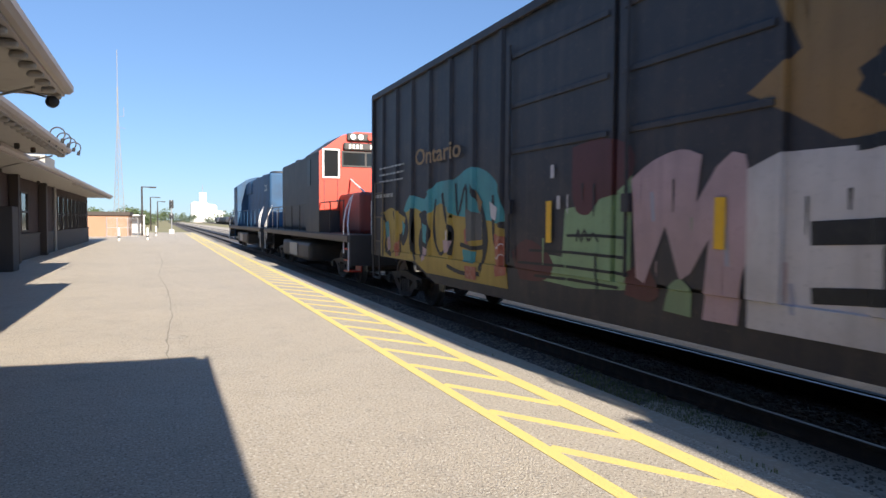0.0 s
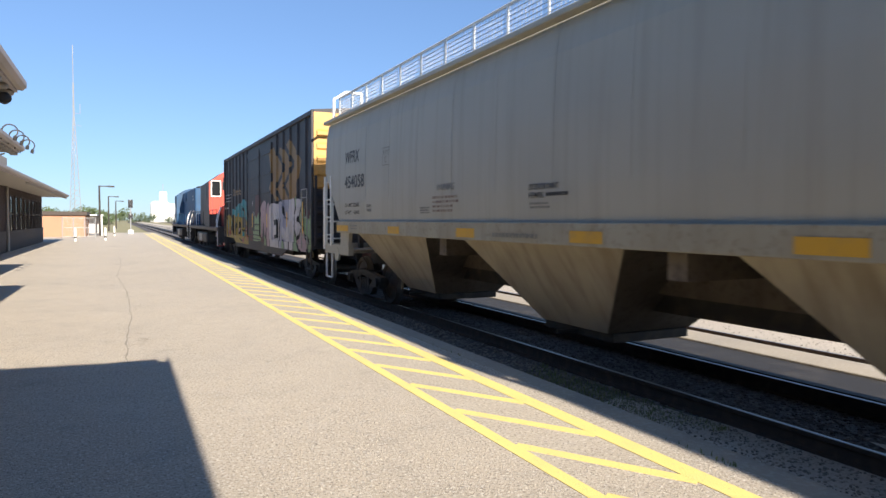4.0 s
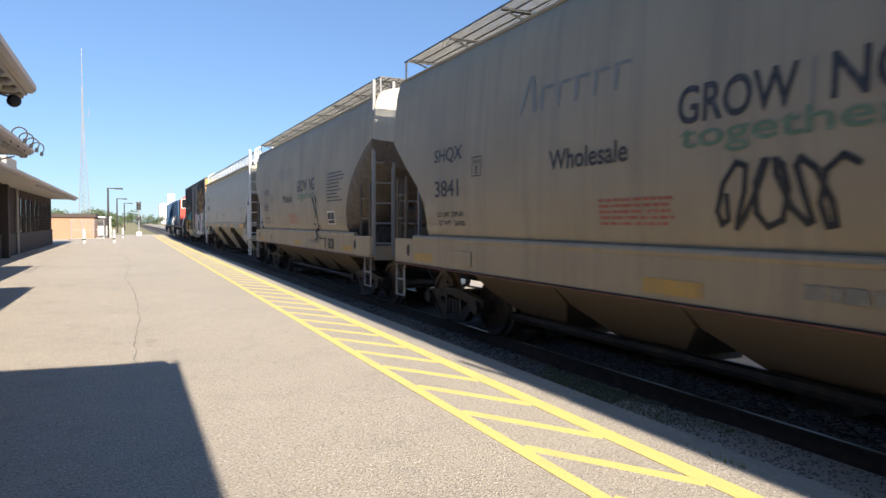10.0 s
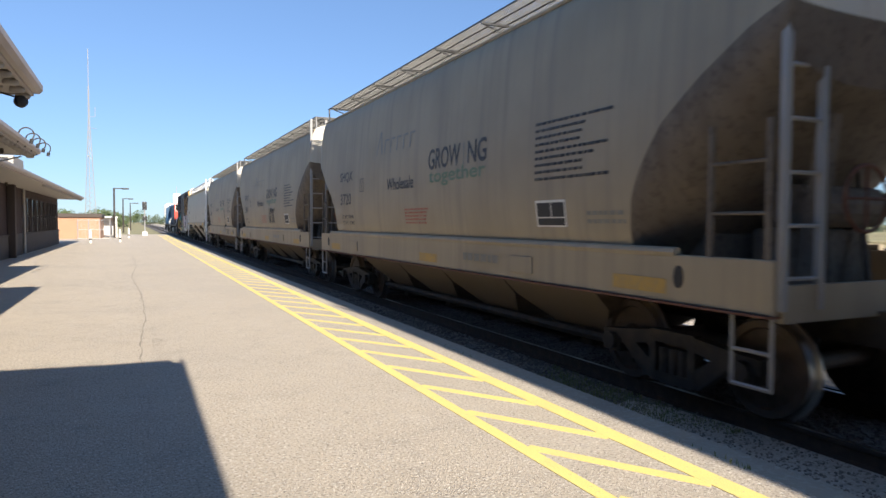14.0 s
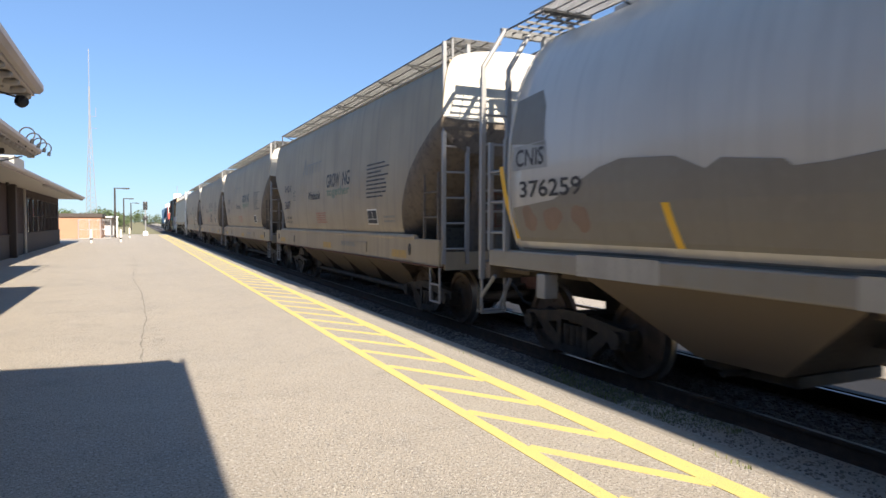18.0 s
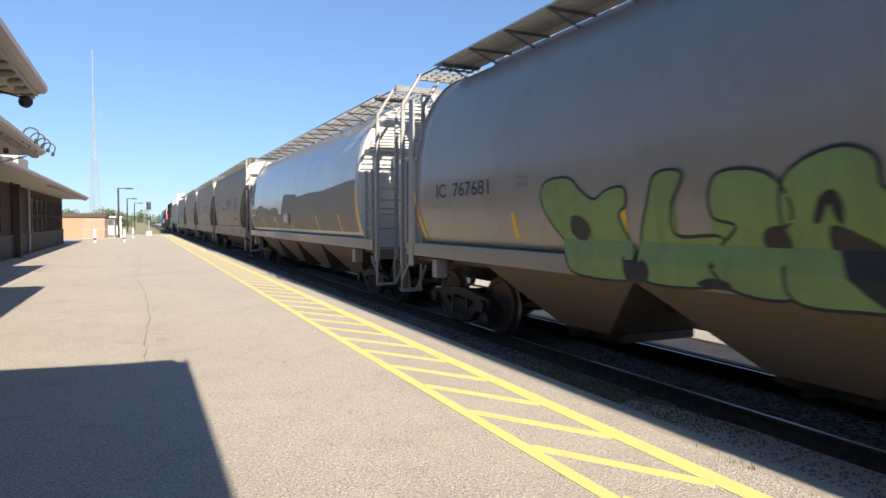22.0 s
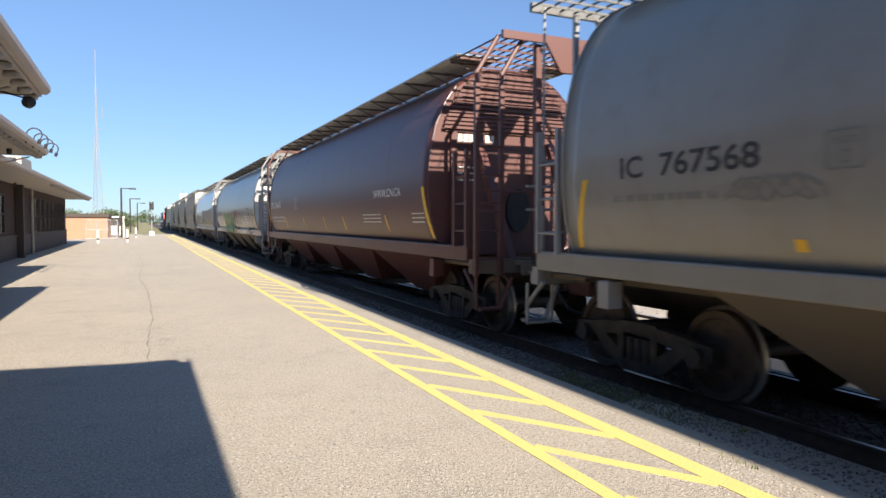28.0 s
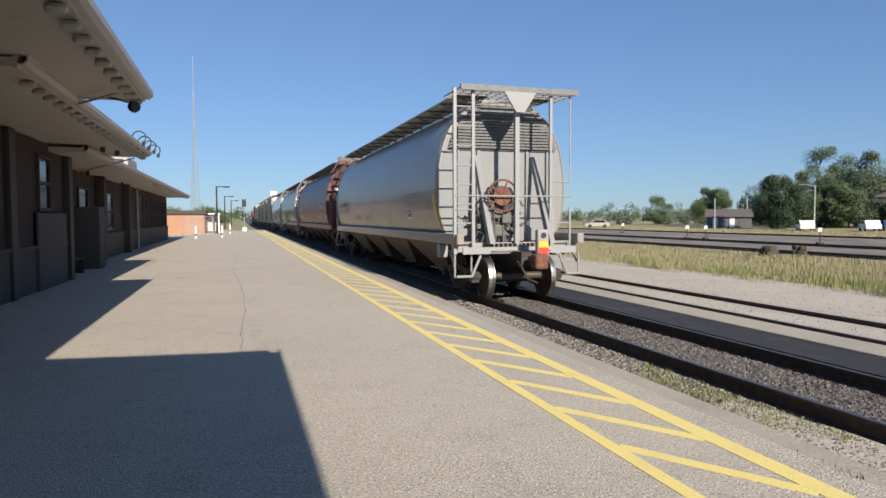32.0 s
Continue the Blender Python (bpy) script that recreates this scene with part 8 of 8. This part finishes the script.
def parked_car(x, y, turn, mat, label):
    t = thing("parked_car", pose(x, y, -0.42, 0, 0, turn), label, "car", "parked cars")
    bm = bmesh.new()
    prism(bm, [(-2.2, 0.35), (2.2, 0.35), (2.25, 0.8), (1.2, 0.95), (0.6, 1.42), (-1.3, 1.45), (-1.9, 0.98), (-2.25, 0.9)], "x", -0.88, 0.88)
    part("body", bm, mat, t)
    for s in (-1, 1):
        bm = bmesh.new()
        prism(bm, [(-1.6, 0.98), (0.95, 0.98), (0.5, 1.36), (-1.2, 1.38)], "x", *sorted((s * 0.882, s * 0.895)))
        part("window", bm, "glass_dark", t)
        for q in (-1.35, 1.35):
            bm = bmesh.new()
            lathe(bm, [(0.33, 0), (0.33, 0.2), (0.2, 0.21)], "x", 16)
            part("wheel", bm, "rubber_black", t, at=pose(s * 0.79 - (0.1 if s < 0 else 0.0), q, 0.33))


parked_car(74.0, 70.8, -38, "white_paint", "white car parked before trees")
parked_car(80.5, 66.6, -38, "white_paint", "white car parked before trees")
parked_car(85.0, 67.5, -40, "loco_blue", "blue car parked before trees")
parked_car(64, 108, 60, "soffit_paint", "pale car parked far beyond the yard")


def pole(x, y, h, arm=True):
    t = thing("street_lamp", pose(x, y, -0.42), "thin grey street lamp pole", "street lamp", "street lamps")
    bm = bmesh.new()
    cyl(bm, (0, 0, 0), (0, 0, h), 0.11, 8, r2=0.07)
    part("pole", bm, "galvanised", t)
    if arm:
        bm = bmesh.new()
        bar_run(bm, [(0, 0, h - 0.1), (-0.8, 0.6, h + 0.15), (-1.6, 1.2, h + 0.15)], 0.05)
        part("arm", bm, "galvanised", t)


pole(71, 85, 4.8, False)
pole(95.3, 105, 5.8, False)
pole(79, 74, 6.4, True)
pole(120, 420, 9)
pole(96, 300, 9)


def switch_stand(x, y, mat="white_paint"):
    t = thing("switch_stand", pose(x, y, -0.38), "small railway switch stand with a pale target", "switch stand", "switch stands")
    bm = bmesh.new()
    box(bm, -0.25, 0.25, -0.12, 0.12, 0, 0.14)
    cyl(bm, (0, 0, 0.14), (0, 0, 1.0), 0.035, 8)
    cyl(bm, (0, 0, 0.3), (0.5, 0, 0.45), 0.02, 6)
    part("stand", bm, "iron_dark", t)
    bm = bmesh.new()
    box(bm, -0.16, 0.16, -0.012, 0.012, 0.86, 1.16, bevel=0.01)
    part("target", bm, mat, t)


switch_stand(40, 49)
switch_stand(38.8, 50)
switch_stand(39.5, 36.5)
switch_stand(40.5, 32, "reflective_yellow")
switch_stand(45, 70)
# orange cone by the yard
t = thing("traffic_cone", pose(30.5, 20.5, -0.36), "orange traffic cone on gravel", "cone")
bm = bmesh.new()
box(bm, -0.18, 0.18, -0.18, 0.18, 0, 0.04)
part("base", bm, "rubber_black", t)
bm = bmesh.new()
cyl(bm, (0, 0, 0.04), (0, 0, 0.7), 0.13, 14, r2=0.03)
part("cone", bm, "reflective_red", t)
for i, (x, y) in enumerate(((24.3, 25.2), (25.7, 24.7))):
    t = thing("rail_tie_stack", pose(x, y, -0.4, 0, 0, 20 * i), "short pile of weathered timber ties in the grass", "timber")
    for k in range(6):
        bm = bmesh.new()
        box(bm, -0.45, 0.45, -0.13, 0.13, 0, 0.2, bevel=0.02)
        part("tie", bm, "tie_wood", t, at=pose(0, (k % 2) * 0.28, (k // 2) * 0.2, 0, 0, 7 * k))

# a string of dark wagons far down the yard
for k in range(9):
    t = thing("far_wagon", pose(28.2, 240 + 17.5 * k, -0.25), "dark wagon standing far down the yard", "wagon", "standing wagons")
    bm = bmesh.new()
    prism(bm, [(-1.4, 1.0), (1.4, 1.0), (1.5, 2.0), (1.2, 3.1), (0, 3.4), (-1.2, 3.1), (-1.5, 2.0)], "y", -7.6, 7.6)
    part("body", bm, ("iron_dark", "tank_brown", "black_paint")[k % 3], t)
    for y in (-5.5, 5.5):
        bm = bmesh.new()
        for q in (-0.9, 0.9):
            cyl(bm, (-0.75, y + q, 0.46), (0.75, y + q, 0.46), 0.46, 12)
        box(bm, -1.0, 1.0, y - 1.1, y + 1.1, 0.4, 0.95)
        part("truck", bm, "iron_dark", t)

# ---- loose stones, weeds and grass ----


def scatter_stones(name, x0, x1, y0, y1, z, n, size, seed, label, mat="stone"):
    rnd = np.random.RandomState(seed)
    base = np.array([(-1, -1, -0.7), (1, -1, -0.6), (1, 1, -0.7), (-1, 1, -0.6), (-0.7, -0.8, 0.6), (0.8, -0.6, 0.8), (0.6, 0.8, 0.6), (-0.8, 0.7, 0.75)], float)
    quads = np.array([(0, 3, 2, 1), (4, 5, 6, 7), (0, 1, 5, 4), (1, 2, 6, 5), (2, 3, 7, 6), (3, 0, 4, 7)])
    a = rnd.uniform(0, 6.283, n)
    s = size * rnd.uniform(0.5, 1.3, n)
    ca, sa = np.cos(a), np.sin(a)
    b = base[None] * (1 + rnd.uniform(-0.3, 0.3, (n, 8, 3))) * s[:, None, None] * np.array([1, 0.8, 0.65])
    v = np.stack([b[..., 0] * ca[:, None] - b[..., 1] * sa[:, None], b[..., 0] * sa[:, None] + b[..., 1] * ca[:, None], b[..., 2]], -1)
    v += np.stack([rnd.uniform(x0, x1, n), y0 + (y1 - y0) * rnd.uniform(0, 1, n) ** 1.4, np.full(n, z)], -1)[:, None]
    f = (quads[None] + 8 * np.arange(n)[:, None, None]).reshape(-1, 4)
    me = bpy.data.meshes.new(name)
    me.from_pydata(v.reshape(-1, 3).tolist(), [], f.tolist())
    me.materials.append(MATS[mat])
    return tagged(new(name, me), label, "gravel", kind="stuff")


def stone_material(name, dark, light):
    """Stones that differ one from another."""
    m = material(name, dark, 0.9, bump=0.3)
    n, l = m.node_tree.nodes, m.node_tree.links
    g = n.new("ShaderNodeNewGeometry")
    r = n.new("ShaderNodeValToRGB")
    r.color_ramp.elements[0].color, r.color_ramp.elements[1].color = (*dark, 1), (*light, 1)
    l.new(g.outputs["Random Per Island"], r.inputs[0])
    l.new(r.outputs[0], n["Principled BSDF"].inputs["Base Color"])


stone_material("ballast_stone", (0.13, 0.112, 0.095), (0.31, 0.275, 0.23))
stone_material("ballast_stone_dark", (0.06, 0.051, 0.046), (0.19, 0.165, 0.15))
stone_material("grass_blade", (0.34, 0.285, 0.17), (0.20, 0.19, 0.10))
stone_material("weed_blade", (0.12, 0.16, 0.045), (0.27, 0.26, 0.11))
scatter_stones("ballast_stones", 3.96, 5.2, 5.2, 40, -0.335, 11000, 0.019, 1, "loose pale and grey ballast stones by the kerb", "ballast_stone")
scatter_stones("ballast_stones", 3.96, 5.2, 1.5, 5.6, -0.318, 2600, 0.010, 11, "small pale stones on sandy ground by the kerb", "ballast_stone")
bm = bmesh.new()
rnd = random.Random(12)
ring = [(3.93, 0.0), (5.22, 0.0)] + [(5.22 - 0.02 * k, 4.4 + 0.14 * k + rnd.uniform(-0.15, 0.15)) for k in range(6)] + [(5.1 - 0.2 * k, 5.3 + rnd.uniform(-0.3, 0.5)) for k in range(6)]
bm.faces.new([bm.verts.new((x, y, -0.322)) for x, y in ring])
structure(part("sandy_ground", bm, "gravel_ground"), "pale sandy dirt between kerb and rail", "ground")
bm = bmesh.new()
ring = [(5.40, 0.0), (6.62, 0.0)] + [(6.62 - 0.13 * k, 3.5 - 0.02 * k + rnd.uniform(-0.2, 0.2)) for k in range(10)]
bm.faces.new([bm.verts.new((x, y, -0.322)) for x, y in ring])
structure(part("sandy_ground", bm, "gravel_ground"), "pale sandy dirt between the rails", "ground")
scatter_stones("ballast_stones", 5.36, 6.68, 2.5, 45, -0.335, 16000, 0.02, 2, "dark oily ballast stones between the rails", "ballast_stone_dark")
scatter_stones("ballast_stones", 6.8, 7.1, 2.5, 45, -0.33, 5000, 0.024, 3, "pale ballast stones beside the concrete strip", "ballast_stone")
scatter_stones("yard_stones", 8.4, 13.5, 4, 40, -0.268, 3000, 0.014, 4, "scattered pale stones on the yard", "ballast_stone")


def blades(name, x0, x1, y0, y1, z, n, h, w, seed, mat, label, clump=0.0, edge=0.0):
    """Thin bent blades of grass."""
    rnd = np.random.RandomState(seed)
    x = rnd.uniform(x0, x1, n)
    y = y0 + (y1 - y0) * rnd.uniform(0, 1, n) ** 1.5
    if clump:
        keep = (np.sin(x * 1.9 + seed) * np.sin(y * 1.3 + 2 * seed) + np.sin(x * 5.1) * np.sin(y * 4.3 + seed) * 0.7 + rnd.uniform(-0.5, 0.5, n)) > clump
        x, y = x[keep], y[keep]
    if edge:
        keep = x > x0 + edge * (0.5 + 0.5 * np.sin(y * 0.9) * np.sin(y * 2.3 + 1)) * rnd.uniform(0.3, 1, len(x))
        x, y = x[keep], y[keep]
    n = len(x)
    hh = h * rnd.uniform(0.45, 1.15, n) * (0.75 + 0.3 * np.sin(x * 0.8 + seed) * np.sin(y * 0.5))
    a = rnd.uniform(0, 6.283, n)
    lean = rnd.uniform(0.05, 0.4, n) * hh
    dx, dy = np.cos(a), np.sin(a)
    b = rnd.uniform(0, 6.283, n)
    wx, wy = np.cos(b) * w, np.sin(b) * w
    zz = np.full(n, z)
    v = np.stack([np.stack([x - wx, y - wy, zz], -1), np.stack([x + wx, y + wy, zz], -1),
                  np.stack([x + wx * 0.7 + dx * lean * 0.4, y + wy * 0.7 + dy * lean * 0.4, zz + hh * 0.6], -1), np.stack([x - wx * 0.7 + dx * lean * 0.4, y - wy * 0.7 + dy * lean * 0.4, zz + hh * 0.6], -1),
                  np.stack([x + dx * lean, y + dy * lean, zz + hh], -1)], 1)
    i = 5 * np.arange(n)
    q = np.stack([i, i + 1, i + 2, i + 3], -1).tolist()
    t = np.stack([i + 3, i + 2, i + 4], -1).tolist()
    me = bpy.data.meshes.new(name)
    me.from_pydata(v.reshape(-1, 3).tolist(), [], q + t)
    me.materials.append(MATS[mat])
    return tagged(new(name, me), label, "grass", kind="stuff")


blades("tall_grass", 13.9, 25.6, 8, 90, -0.36, 110000, 0.30, 0.008, 5, "grass_blade", "tall dry yellow grass between the tracks", edge=1.2)
blades("green_weeds", 14.3, 17.0, 9, 26, -0.36, 12000, 0.46, 0.009, 6, "weed_blade", "green weeds at the edge of the dry grass", clump=0.35)
blades("far_grass", 56, 75, 40, 130, -0.42, 20000, 0.22, 0.03, 7, "grass_blade", "dry grass beyond the yard tracks")
blades("kerb_weeds", 4.15, 5.12, 4.3, 7.4, -0.335, 3500, 0.09, 0.004, 8, "weed_blade", "low green weeds along the kerb", clump=-0.1)
blades("kerb_weeds", 3.96, 4.3, 7.2, 30, -0.34, 2200, 0.09, 0.005, 9, "weed_blade", "low weeds along the kerb", clump=0.25)
blades("crack_weeds", 3.62, 3.68, 3.0, 14, -0.005, 160, 0.05, 0.004, 10, "weed_blade", "tiny weeds in the kerb joint", clump=0.55)

# ---- what moves ----


def motions():
    times = [0.5 * i for i in range(65)]
    for car, y in CARS:
        walk(car, [(t, pose(TRACK, y + gone(t), RAIL)) for t in times])
    turns = [i * 32 / 272 for i in range(273)]
    turns = sorted({round(t * FPS) / FPS for t in turns})
    for w, y in WHEELS:
        walk(w, [(t, pose(0, y, RADIUS, -math.degrees(gone(t) / RADIUS))) for t in turns])


motions()
